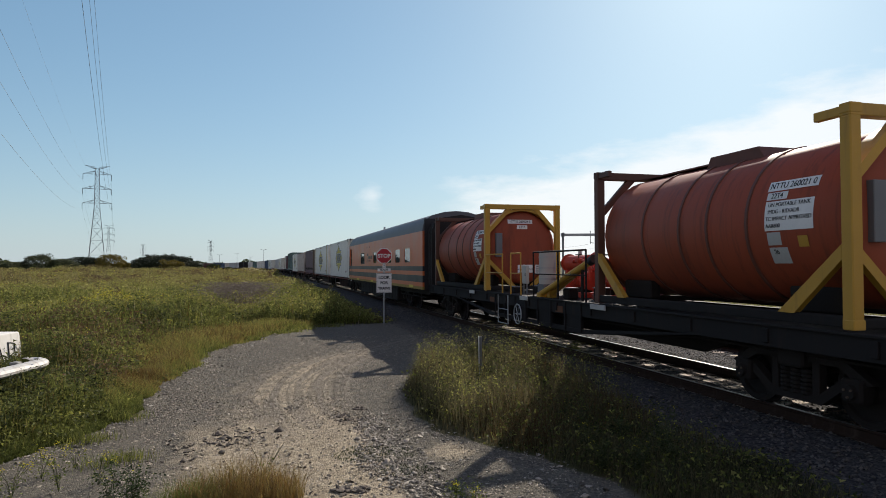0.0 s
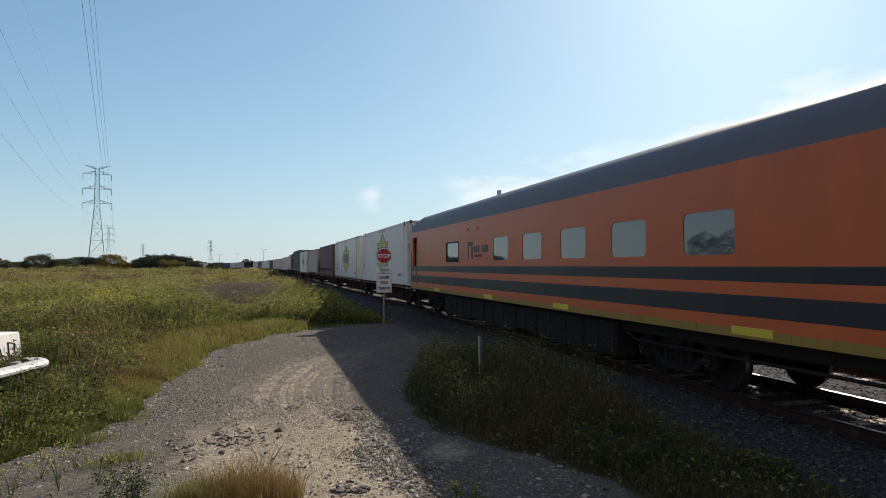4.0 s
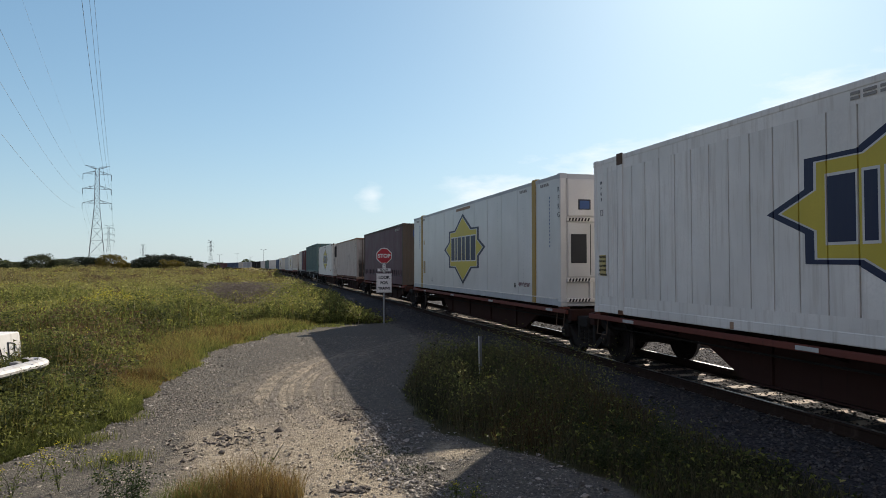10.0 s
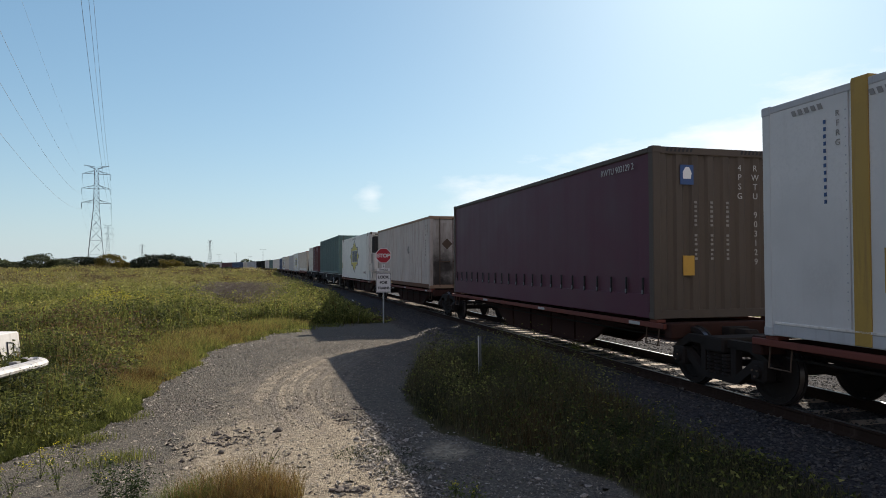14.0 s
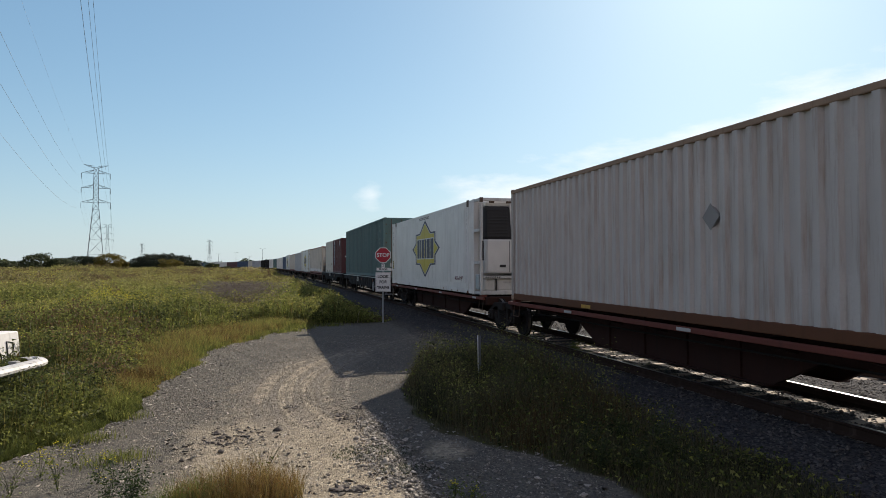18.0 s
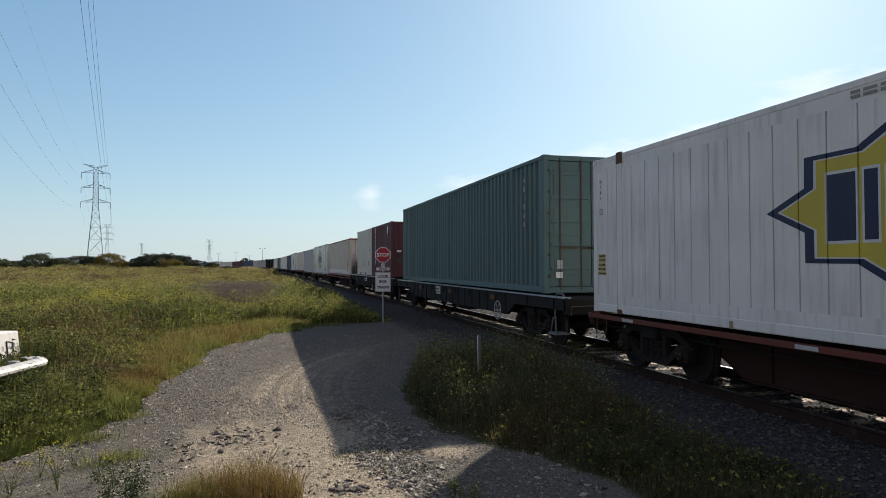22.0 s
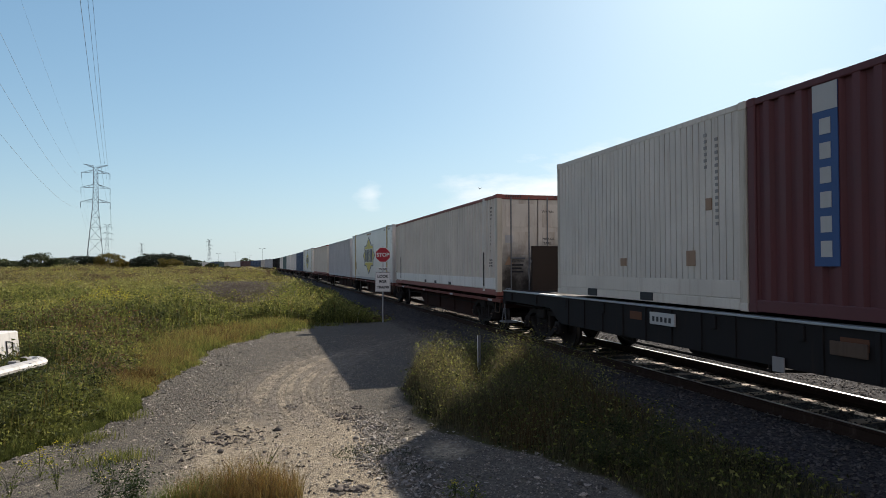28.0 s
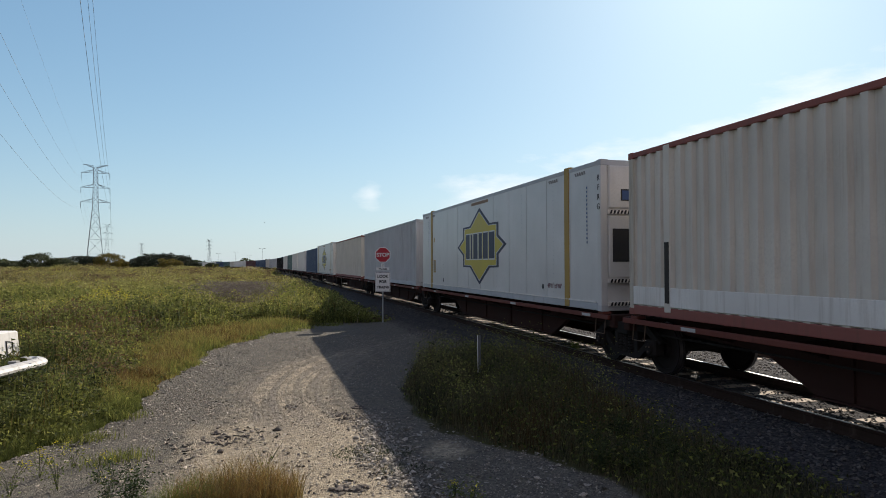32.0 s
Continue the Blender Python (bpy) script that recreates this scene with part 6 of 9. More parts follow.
def far_wagon(u):
    w = SKEL[0] if len(SKEL) == 1 else copy_thing(SKEL[0], pose(0, 0, 0))
    SKEL.append(w)
    carried_by_train(w, u, 0.0)


def far_run(colour, u0, n, pitch, lab):
    for k in range(n):
        far_load(colour, u0 + k * pitch, u0 + k * pitch + min(14.6, pitch - 1.0), lab)
        far_wagon(u0 + k * pitch + 7.2)


for colour, u0, n, pitch, lab in (("blue", 162.8, 1, 16.0, "dark blue corrugated container far along the train"),
                                  ("white", 180.2, 2, 16.3, "white container far along the train"),
                                  ("green", 213.4, 1, 17.0, "dark green container far along the train"),
                                  ("white", 232.6, 1, 15.6, "white container far along the train"),
                                  ("sill_grey", 250.0, 2, 19.0, "dark grey container far along the train"),
                                  ("grey", 290.0, 2, 16.0, "light grey container far along the train"),
                                  ("cream", 322.5, 1, 16.0, "cream container far along the train"),
                                  ("blue", 340.0, 3, 13.6, "dark blue corrugated container far along the train"),
                                  ("maroon", 381.5, 3, 13.2, "maroon container far along the train"),
                                  ("white", 421.5, 3, 15.6, "white container far along the train"),
                                  ("cream", 468.5, 1, 15.0, "cream container far along the train"),
                                  ("green", 492.0, 1, 15.6, "dark green container far along the train"),
                                  ("blue", 508.0, 2, 13.6, "dark blue corrugated container far along the train"),
                                  ("white", 536.0, 3, 15.6, "white container far along the train"),
                                  ("grey", 583.0, 2, 15.6, "light grey container far along the train"),
                                  ("white", 615.0, 4, 15.6, "white container far along the train")):
    far_run(colour, u0, n, pitch, lab)

for u0, u1 in ((-33.9, -19.7), (-18.15, -3.25), (-0.7, 11.5), (15.0, 27.2), (29.8, 44.0), (81.84, 96.47), (97.5, 112.4), (113.7, 128.4), (129.9, 144.5), (146.6, 161.5)):
    carried_by_train(skeletal_wagon(u1 - u0 + 0.5, 0.99), (u0 + u1) / 2, 0.0)


def hand_wheel(host, y, z, x=-1.33):
    """A spoked brake wheel on the near side."""
    g = G()
    n, r = 20, 0.25
    pts = [(x, y + r * math.cos(2 * math.pi * i / n), z + r * math.sin(2 * math.pi * i / n)) for i in range(n + 1)]
    g.pipe(pts, 0.016, 6)
    w = part("brake_wheel", g, "galv", host, "grey spoked brake wheel")
    for i in range(6):
        a = math.pi * i / 3
        part("spoke", G().cyl((x, y, z), (x, y + r * math.cos(a), z + r * math.sin(a)), 0.010, 5), "galv", w)
    part("spindle", G().cyl((x - 0.03, y, z), (x + 0.25, y, z), 0.025, 8), "galv", w)


def number_board(host, y0, y1, z0, z1, rows=2):
    """A pale painted board whose characters are plain bars."""
    nb = part("number_board", G().cbox(-1.300, y0, z0, -1.262, y1, z1, 0.006), "ink_pale", host, "pale number board with plain bars")
    h = (z1 - z0) / (rows + 0.6)
    for r in range(rows):
        for k in range(5):
            w = (y1 - y0) / 7
            y = y0 + w * (0.9 + 1.15 * k)
            part("number_bar", G().box(-1.3035, y, z0 + h * (0.4 + r), -1.298, y + w * 0.6, z0 + h * (1.05 + r)), "ink", nb)


def end_step(host, y, x=-1.20):
    """A bent tube hand-hold with a foot plate hung low at the wagon's corner."""
    g = part("end_step", G().pipe([(x, y, 0.36), (x - 0.03, y, 0.75), (x - 0.02, y, 1.20), (x - 0.02, y - 0.10, 1.27), (x - 0.02, y - 0.40, 1.27), (x - 0.02, y - 0.46, 1.16)], 0.018, 6), "galv_dull", host, "bent grey tube hand-hold")
    part("foot_plate", G().cbox(x - 0.06, y - 0.10, 0.33, x + 0.30, y + 0.34, 0.37, 0.008), "galv_dull", g, "worn steel foot plate")
    part("brace", G().pipe([(x, y + 0.30, 0.36), (x + 0.02, y + 0.22, 0.70), (x, y, 0.72)], 0.014, 6), "galv_dull", g)


def side_ladder(host, y, z0, z1, x=-1.31, w=0.45):
    g = part("side_ladder", G().pipe([(x, y, z1), (x, y, z0), (x, y + w, z0), (x, y + w, z1)], 0.016, 6), "galv", host, "bent grey tube step")
    part("rung", G().cyl((x, y, (z0 + z1) / 2), (x, y + w, (z0 + z1) / 2), 0.013, 6), "galv", g)


green_flat = carried_by_train(flat_wagon(18.6, 1.22, belly=False, edge="galv"), 54.6, 0.0)
hand_wheel(green_flat, -5.2, 0.66)
number_board(green_flat, 1.14, 1.74, 0.84, 1.12)
part("rope_hook", G().pipe([(-1.29, 0.04, 0.62), (-1.31, 0.04, 0.50), (-1.31, 0.12, 0.46), (-1.31, 0.18, 0.50)], 0.012, 6), "galv", green_flat)
end_step(green_flat, -8.75)
short_flat = carried_by_train(flat_wagon(15.9, 1.25, belly=False, edge="galv"), 73.35, 0.0)
number_board(short_flat, 0.1, 0.8, 0.92, 1.12, 1)
part("number_board", G().cbox(-1.305, -2.2, 0.55, -1.28, -2.0, 0.74, 0.006), "print", short_flat)
part("number_board", G().cbox(-1.305, -3.4, 0.88, -1.28, -2.9, 1.04, 0.006), "rod", short_flat)
end_step(short_flat, 7.95)
for u, x0, x1 in ((80.95, -0.58, 0.28), (80.95, 0.62, 1.18)):
    bp = thing("bulkhead_plate", "rust-brown steel bulkhead plate standing on a flat wagon", "steel plate", "plates on the flat wagon")
    part("plate", G().cbox(x0, -0.05, 0.0, x1, 0.05, 1.24, 0.015), "rust_plate", bp)
    part("edge_flange", G().cbox(x1 - 0.03, -0.12, 0.0, x1 + 0.012, 0.12, 1.22, 0.008), "rust_plate", bp)
    part("foot", G().cbox(x0 + 0.05, -0.16, 0.0, x1 - 0.05, 0.16, 0.05, 0.01), "rust_plate", bp)
    part("grab_handle", G().pipe([(x0 - 0.08, -0.05, 0.25), (x0 - 0.12, -0.05, 0.60), (x0 - 0.02, -0.05, 0.85)], 0.016, 6), "galv_dull", bp)
    carried_by_train(bp, u, 1.18)
for u in (-32.3, -18.9, -2.0, 13.2, 28.5, 42.3, 47.6, 61.6, 67.2, 79.2, 83.6, 97.0, 113.0, 129.1, 145.6, 162.1, 179.0, 195.7, 212.4, 230.6, 248.6, 267.5, 287.0, 305.4, 321.8, 338.6, 353.0, 366.5, 380.4, 394.0, 407.5):
    put_bogie(u)


# -- pumping gear on the tank wagon --
def railing(label, pts, z0, z1, mat, group="handrails on the tank wagon"):
    """Posts at (x, y) with a top and a middle rail."""
    r = thing("handrail", label, "handrail", group)
    for x, y in pts:
        part("post", G().cyl((x, y, 0), (x, y, z1 - z0), 0.022, 8), mat, r)
    part("top_rail", G().pipe([(x, y, z1 - z0) for x, y in pts], 0.020, 8), mat, r)
    part("middle_rail", G().pipe([(x, y, (z1 - z0) * 0.52) for x, y in pts], 0.015, 8), mat, r)
    return r


Y0 = -68.7
DECK = FLAT_Z - 0.04


def on_deck(ob):
    return carried_by_train(ob, Y0, DECK)


def local(u):
    return u - Y0


on_deck(railing("yellow tube handrail beside the steps of a tank wagon", [(-1.22, local(-65.3)), (-1.22, local(-66.72))], DECK, 2.24, "frame_yellow"))
on_deck(railing("yellow tube handrail beside the steps of a tank wagon", [(-1.22, local(-67.36)), (-1.22, local(-68.08))], DECK, 2.24, "frame_yellow"))
on_deck(railing("dark tube handrail along the tank wagon's deck", [(-1.22, local(-68.92)), (-1.22, local(-70.33)), (-1.22, local(-71.68))], DECK, 2.24, "sill_grey"))
on_deck(railing("dark tube handrail along the far side of the deck", [(1.22, local(-66.5)), (1.22, local(-68.3)), (1.22, local(-70.2)), (1.22, local(-71.8))], DECK, 2.2, "sill_grey"))
side_ladder(tank_flat, local(-67.38), 0.36, 1.12, w=0.76)
hand_wheel(tank_flat, local(-68.12), 0.68)
for u0, u1 in ((-68.7, -68.2), (-72.6, -72.0), (-64.4, -63.9)):
    part("reflector", G().cbox(-1.306, local(u0), 1.05, -1.28, local(u1), 1.15, 0.004), "ink_pale", tank_flat, "pale reflective plate")

tub = thing("header_tank", "pale grey upright ribbed tank on the wagon deck", "tank")
part("shell", G().cyl((-0.55, local(-68.25), 0.30), (-0.55, local(-68.25), 1.12), 0.22, 18), "ink_pale", tub, smooth=True)
for z in (0.42, 0.70, 0.98):
    part("band", G().cyl((-0.55, local(-68.25), z), (-0.55, local(-68.25), z + 0.03), 0.228, 18), "galv", tub)
part("filler_cap", G().cyl((-0.55, local(-68.25), 1.12), (-0.55, local(-68.25), 1.18), 0.09, 12), "rust", tub)
part("stand", G().cbox(-0.75, local(-68.45), 0, -0.35, local(-68.05), 0.30, 0.02), "galv_dull", tub)
on_deck(tub)
pan = thing("instrument_panel", "small pale instrument cabinet standing on the deck", "panel")
part("board", G().cbox(-0.95, local(-67.78), 0.30, -0.86, local(-67.48), 0.78, 0.01), "ink_pale", pan)
for y in (-67.74, -67.52):
    part("leg", G().cbox(-0.93, local(y) - 0.015, 0, -0.89, local(y) + 0.015, 0.31, 0.006), "galv_dull", pan)
part("latch", G().cbox(-0.962, local(-67.74), 0.50, -0.948, local(-67.71), 0.58, 0.004), "ink", pan)
on_deck(pan)


def pipe_run(host, x, y, z, length, r, rise, valve=True):
    """A flanged pipe with an elbow and a hand valve."""
    p = part("pipe", G().pipe([(x, y, z), (x, y - length, z), (x, y - length - 0.08, z + 0.06), (x, y - length - 0.1, z + rise)], r, 10), "pump_red", host)
    for k in (0.12, 0.55, 0.9):
        part("flange", G().cyl((x, y - length * k, z), (x, y - length * k - 0.03, z), r * 1.75, 12), "pump_red", p)
    if valve:
        v = part("valve_body", G().cbox(x - r * 1.2, y - length * 0.5, z - r, x + r * 1.2, y - length * 0.28, z + r * 2.2, 0.02), "pump_red", p)
        part("valve_stem", G().cyl((x, y - length * 0.39, z + r * 2), (x, y - length * 0.39, z + r * 4.2), 0.014, 6), "rod", v)
        part("valve_wheel", G().cyl((x, y - length * 0.39, z + r * 4.2), (x, y - length * 0.39, z + r * 4.2 + 0.02), 0.09, 12), "ink", v)


for k, (x, u, rad) in enumerate(((0.05, -69.2, 0.19), (0.60, -69.9, 0.20), (-0.05, -70.8, 0.17))):
    pu = thing("transfer_pump", "bright red transfer pump with flanged pipework on deck", "pump", "pumps on the tank wagon")
    yc = local(u)
    part("motor", G().cyl((x, yc - 0.05, 0.40), (x, yc + 0.50, 0.40), rad, 16), "pump_red", pu, smooth=True)
    for q in range(5):
        part("cooling_fin", G().cyl((x, yc + 0.05 + 0.09 * q, 0.40), (x, yc + 0.07 + 0.09 * q, 0.40), rad * 1.12, 16), "pump_red", pu)
    part("pump_casing", G().cyl((x, yc - 0.32, 0.40), (x, yc - 0.12, 0.40), rad * 1.2, 16), "pump_red", pu)
    part("shaft", G().cyl((x, yc - 0.15, 0.40), (x, yc, 0.40), 0.04, 8), "steel", pu)
    part("bedplate", G().cbox(x - 0.28, yc - 0.45, 0.0, x + 0.28, yc + 0.6, 0.12, 0.02), "pump_red", pu)
    part("skid_block", G().cbox(x - 0.16, yc - 0.05, 0.11, x + 0.16, yc + 0.45, 0.24, 0.02), "under", pu)
    pipe_run(pu, x + 0.22, yc + 0.5, 0.66, 1.0, 0.05, 0.30)
    pipe_run(pu, x - 0.20, yc + 0.3, 0.88, 0.8, 0.036, -0.45, k != 2)
    part("riser", G().pipe([(x, yc - 0.22, 0.5), (x, yc - 0.22, 0.98), (x + 0.06, yc - 0.34, 1.05), (x + 0.06, yc - 0.62, 1.04)], 0.05, 10), "pump_red", pu)
    part("junction_box", G().cbox(x - 0.09, yc + 0.12, 0.58, x + 0.09, yc + 0.34, 0.72, 0.015), "ink", pu)
    on_deck(pu)
ves = thing("filter_vessel", "bright red horizontal filter vessel on legs", "vessel")
part("tank_body", G().cyl((0.35, local(-67.7), 0.84), (0.35, local(-68.8), 0.84), 0.20, 20), "pump_red", ves, smooth=True)
for u in (-67.9, -68.7):
    part("saddle", G().cbox(0.13, local(u) - 0.05, 0.0, 0.57, local(u) + 0.05, 0.66, 0.02), "pump_red", ves)
part("end_flange", G().cyl((0.35, local(-67.66), 0.84), (0.35, local(-67.70), 0.84), 0.245, 20), "pump_red", ves)
part("relief_valve", G().cyl((0.35, local(-68.3), 1.02), (0.35, local(-68.3), 1.18), 0.05, 10), "galv", ves)
pipe_run(ves, 0.75, local(-67.8), 0.5, 1.6, 0.06, 0.42)
on_deck(ves)
for k in range(2):
    bm_ = thing("loading_arm", "yellow tubular loading arm folded across the deck", "loading arm", "loading arms")
    dx = 0.14 * k
    part("tube", G().cyl((-1.08 + dx, local(-69.1 - 0.25 * k), 0.10), (-1.05 + dx, local(-71.55 + 0.3 * k), 0.86), 0.075, 12), "frame_yellow", bm_)
    part("end_cap", G().cyl((-1.05 + dx, local(-71.55 + 0.3 * k), 0.86), (-1.05 + dx, local(-71.72 + 0.3 * k), 0.915), 0.095, 12), "ink", bm_)
    part("foot", G().cbox(-1.18 + dx, local(-69.2 - 0.25 * k), 0.0, -0.98 + dx, local(-69.0 - 0.25 * k), 0.12, 0.02), "frame_yellow", bm_)
    part("rest", G().cyl((-1.05 + dx, local(-71.2 + 0.3 * k), 0.0), (-1.05 + dx, local(-71.2 + 0.3 * k), 0.70), 0.03, 8), "sill_grey", bm_)
    on_deck(bm_)
for k in range(5):
    bx = thing("valve_box", "small dark valve box standing on the wagon deck", "valve box", "valve boxes on the deck")
    x, u = ((-0.6, -66.2), (-0.2, -66.9), (-0.75, -70.0), (-0.6, -71.2), (0.4, -71.9))[k]
    part("housing", G().cbox(x - 0.13, local(u) - 0.16, 0, x + 0.13, local(u) + 0.16, 0.16 + 0.04 * k, 0.03), "sill_grey", bx)
    part("lid", G().cbox(x - 0.14, local(u) - 0.17, 0.16 + 0.04 * k, x + 0.14, local(u) + 0.17, 0.185 + 0.04 * k, 0.01), "galv_dull", bx)
    on_deck(bx)

# the wagon ahead, which has already passed the camera
load(freight_container("plain grey container on the wagon ahead of the tanks", 12.19, 2.6, body="grey", front="corr"), -93.0, -80.8, FLAT_Z)
carried_by_train(flat_wagon(13.2, FLAT_Z), -86.9, 0.0)
for u in (-91.0, -82.8):
    put_bogie(u)


# ---- plants ----
def leaf_material(name, stops, patch=0.16, glow=0.45, patch_tint=(0.16, 0.12, 0.06), patch_amount=0.5, lo=0.52, hi=0.66):
    """Leaves and blades: every island has its own tone, patches follow the ground; light shines through."""
    m = bpy.data.materials.new(name)
    m.use_nodes = True
    nt = m.node_tree
    nt.nodes.clear()
    out = nt.nodes.new("ShaderNodeOutputMaterial")
    geo = nt.nodes.new("ShaderNodeNewGeometry")
    r = nt.nodes.new("ShaderNodeValToRGB")
    els = r.color_ramp.elements
    els[0].color, els[1].color = (*stops[0], 1), (*stops[-1], 1)
    for i, c in enumerate(stops[1:-1]):
        els.new((i + 1) / (len(stops) - 1)).color = (*c, 1)
    nt.links.new(geo.outputs["Random Per Island"], r.inputs["Fac"])
    tc = nt.nodes.new("ShaderNodeTexCoord").outputs["Object"]
    big = noise_tex(nt, tc, patch, 4, 0.6)
    amt = nt.nodes.new("ShaderNodeMath")
    amt.operation, amt.inputs[1].default_value = "MULTIPLY", patch_amount
    nt.links.new(ramp(nt, big, lo, hi), amt.inputs[0])
    c = mix(nt, amt.outputs[0], r.outputs["Color"], patch_tint)
    d = nt.nodes.new("ShaderNodeBsdfPrincipled")
    d.inputs["Roughness"].default_value = 0.6
    d.inputs["Specular IOR Level"].default_value = 0.25
    t = nt.nodes.new("ShaderNodeBsdfTranslucent")
    ms = nt.nodes.new("ShaderNodeMixShader")
    ms.inputs["Fac"].default_value = glow
    nt.links.new(c, d.inputs["Base Color"])
    nt.links.new(c, t.inputs["Color"])
    nt.links.new(d.outputs[0], ms.inputs[1])
    nt.links.new(t.outputs[0], ms.inputs[2])
    nt.links.new(ms.outputs[0], out.inputs["Surface"])
    return m


M["weed_leaf"] = leaf_material("weed_leaves", [(0.05, 0.075, 0.016), (0.11, 0.14, 0.03), (0.19, 0.21, 0.045), (0.07, 0.10, 0.02)], 0.5, 0.4, (0.08, 0.09, 0.03), 0.3)
# Strip weeds: green lowered below the lit leaf, train shade worked into it.
M["weed_mid"] = leaf_material("shaded_strip_weed_leaves", [(0.026, 0.034, 0.013), (0.05, 0.06, 0.020), (0.095, 0.10, 0.032)], 0.5, 0.5, (0.06, 0.06, 0.02), 0.4)
M["weed_dark"] = leaf_material("dark_weed_leaves", [(0.014, 0.028, 0.010), (0.03, 0.05, 0.016), (0.055, 0.075, 0.022)], 0.5, 0.4, (0.05, 0.06, 0.02), 0.4)
M["grass"] = leaf_material("dry_grass", [(0.06, 0.075, 0.02), (0.17, 0.18, 0.045), (0.30, 0.285, 0.10), (0.08, 0.10, 0.026), (0.42, 0.385, 0.17)], 0.3, 0.5, (0.15, 0.10, 0.03), 0.5)
M["straw"] = leaf_material("rusty_grass", [(0.09, 0.06, 0.02), (0.26, 0.16, 0.05), (0.10, 0.10, 0.03), (0.36, 0.27, 0.10), (0.05, 0.04, 0.018), (0.20, 0.10, 0.03)], 0.6, 0.45, (0.16, 0.075, 0.02), 0.5)
M["dock"] = leaf_material("dead_dock", [(0.085, 0.068, 0.058), (0.17, 0.14, 0.12), (0.13, 0.11, 0.085)], 0.5, 0.3, (0.13, 0.12, 0.05), 0.3)
M["seed"] = leaf_material("pale_seed_heads", [(0.30, 0.26, 0.14), (0.42, 0.38, 0.24), (0.25, 0.20, 0.09)], 0.3, 0.4, (0.3, 0.25, 0.12), 0.2)
M["flower"] = leaf_material("mustard_flowers", [(0.50, 0.42, 0.02), (0.62, 0.55, 0.03), (0.38, 0.36, 0.03)], 0.3, 0.35, (0.4, 0.35, 0.03), 0.2)
M["olive"] = leaf_material("bush_leaves", [(0.024, 0.036, 0.014), (0.05, 0.064, 0.026), (0.10, 0.11, 0.05)], 0.3, 0.3, (0.05, 0.05, 0.02), 0.3)
M["pine"] = leaf_material("pine_needles", [(0.010, 0.020, 0.010), (0.02, 0.03, 0.014), (0.03, 0.04, 0.018)], 0.3, 0.2, (0.02, 0.025, 0.012), 0.3)
M["wattle"] = leaf_material("wattle_leaves", [(0.10, 0.085, 0.015), (0.16, 0.12, 0.02), (0.07, 0.07, 0.015)], 0.3, 0.35, (0.09, 0.07, 0.02), 0.3)


def meadow_material(name, stops, glow, rough=0.5, lift=(0.7, 1.25)):
    """Plants in a mesh that carries a tone per plant: the tone picks the colour, every leaf varies it."""
    m = leaf_material(name, [(0.5, 0.5, 0.5), (0.6, 0.6, 0.6)], glow=glow)
    nt = m.node_tree
    d = next(n for n in nt.nodes if n.type == "BSDF_PRINCIPLED")
    t = next(n for n in nt.nodes if n.type == "BSDF_TRANSLUCENT")
    d.inputs["Roughness"].default_value, d.inputs["Specular IOR Level"].default_value = rough, 0.12
    at = nt.nodes.new("ShaderNodeAttribute")
    at.attribute_name = "tone"
    r = nt.nodes.new("ShaderNodeValToRGB")
    els = r.color_ramp.elements
    els[0].color, els[1].color = (*stops[0], 1), (*stops[-1], 1)
    for i, c in enumerate(stops[1:-1]):
        els.new((i + 1) / (len(stops) - 1)).color = (*c, 1)
    nt.links.new(at.outputs["Fac"], r.inputs["Fac"])
    geo = nt.nodes.new("ShaderNodeNewGeometry")
    a, b = lift
    c = mix(nt, 1.0, r.outputs["Color"], ramp(nt, geo.outputs["Random Per Island"], 0.0, 1.0, (a, a, a, 1), (b, b, b * 0.9, 1)), "MULTIPLY")
    nt.links.new(c, d.inputs["Base Color"])
    nt.links.new(c, t.inputs["Color"])
    return m


# tones: dark leaf, green, yellow-green, olive straw, dead brown, russet
MEADOW = [(0.034, 0.043, 0.017), (0.078, 0.092, 0.030), (0.195, 0.205, 0.054), (0.275, 0.26, 0.095), (0.125, 0.092, 0.05), (0.11, 0.068, 0.04)]
M["meadow"] = meadow_material("meadow_leaves", MEADOW, 0.42, 0.65, (0.55, 1.45))
M["meadow_grass"] = meadow_material("meadow_grass", [(0.055, 0.068, 0.02), (0.115, 0.132, 0.036), (0.21, 0.222, 0.062), (0.23, 0.185, 0.07), (0.125, 0.080, 0.028), (0.095, 0.052, 0.02)], 0.5, 0.65, (0.5, 1.4))
# Dry strip grass; part of the train's shade is put into these darker tones.
M["strip_grass"] = meadow_material("dry_shaded_strip_grass", [(0.027, 0.029, 0.018), (0.056, 0.056, 0.032), (0.105, 0.098, 0.055), (0.155, 0.137, 0.078), (0.11, 0.070, 0.03), (0.07, 0.042, 0.02)], 0.5, 0.65, (0.5, 1.4))
M["bark"] = paint("bark", (0.10, 0.075, 0.055), 0.9, amount=0.4, relief=0.6)


def raw_mesh(name, co, loops, sizes, material, tone=None):
    me = bpy.data.meshes.new(name)
    me.vertices.add(len(co))
    me.vertices.foreach_set("co", np.ascontiguousarray(co, dtype=np.float32).ravel())
    me.loops.add(len(loops))
    me.loops.foreach_set("vertex_index", loops.astype(np.int32))
    me.polygons.add(len(sizes))
    me.polygons.foreach_set("loop_start", np.concatenate([[0], np.cumsum(sizes)[:-1]]).astype(np.int32))
    me.polygons.foreach_set("loop_total", sizes.astype(np.int32))
    me.update(calc_edges=True)
    if tone is not None:
        me.attributes.new("tone", "FLOAT", "POINT").data.foreach_set("value", tone.astype(np.float32))
    me.materials.append(M[material])
    return me


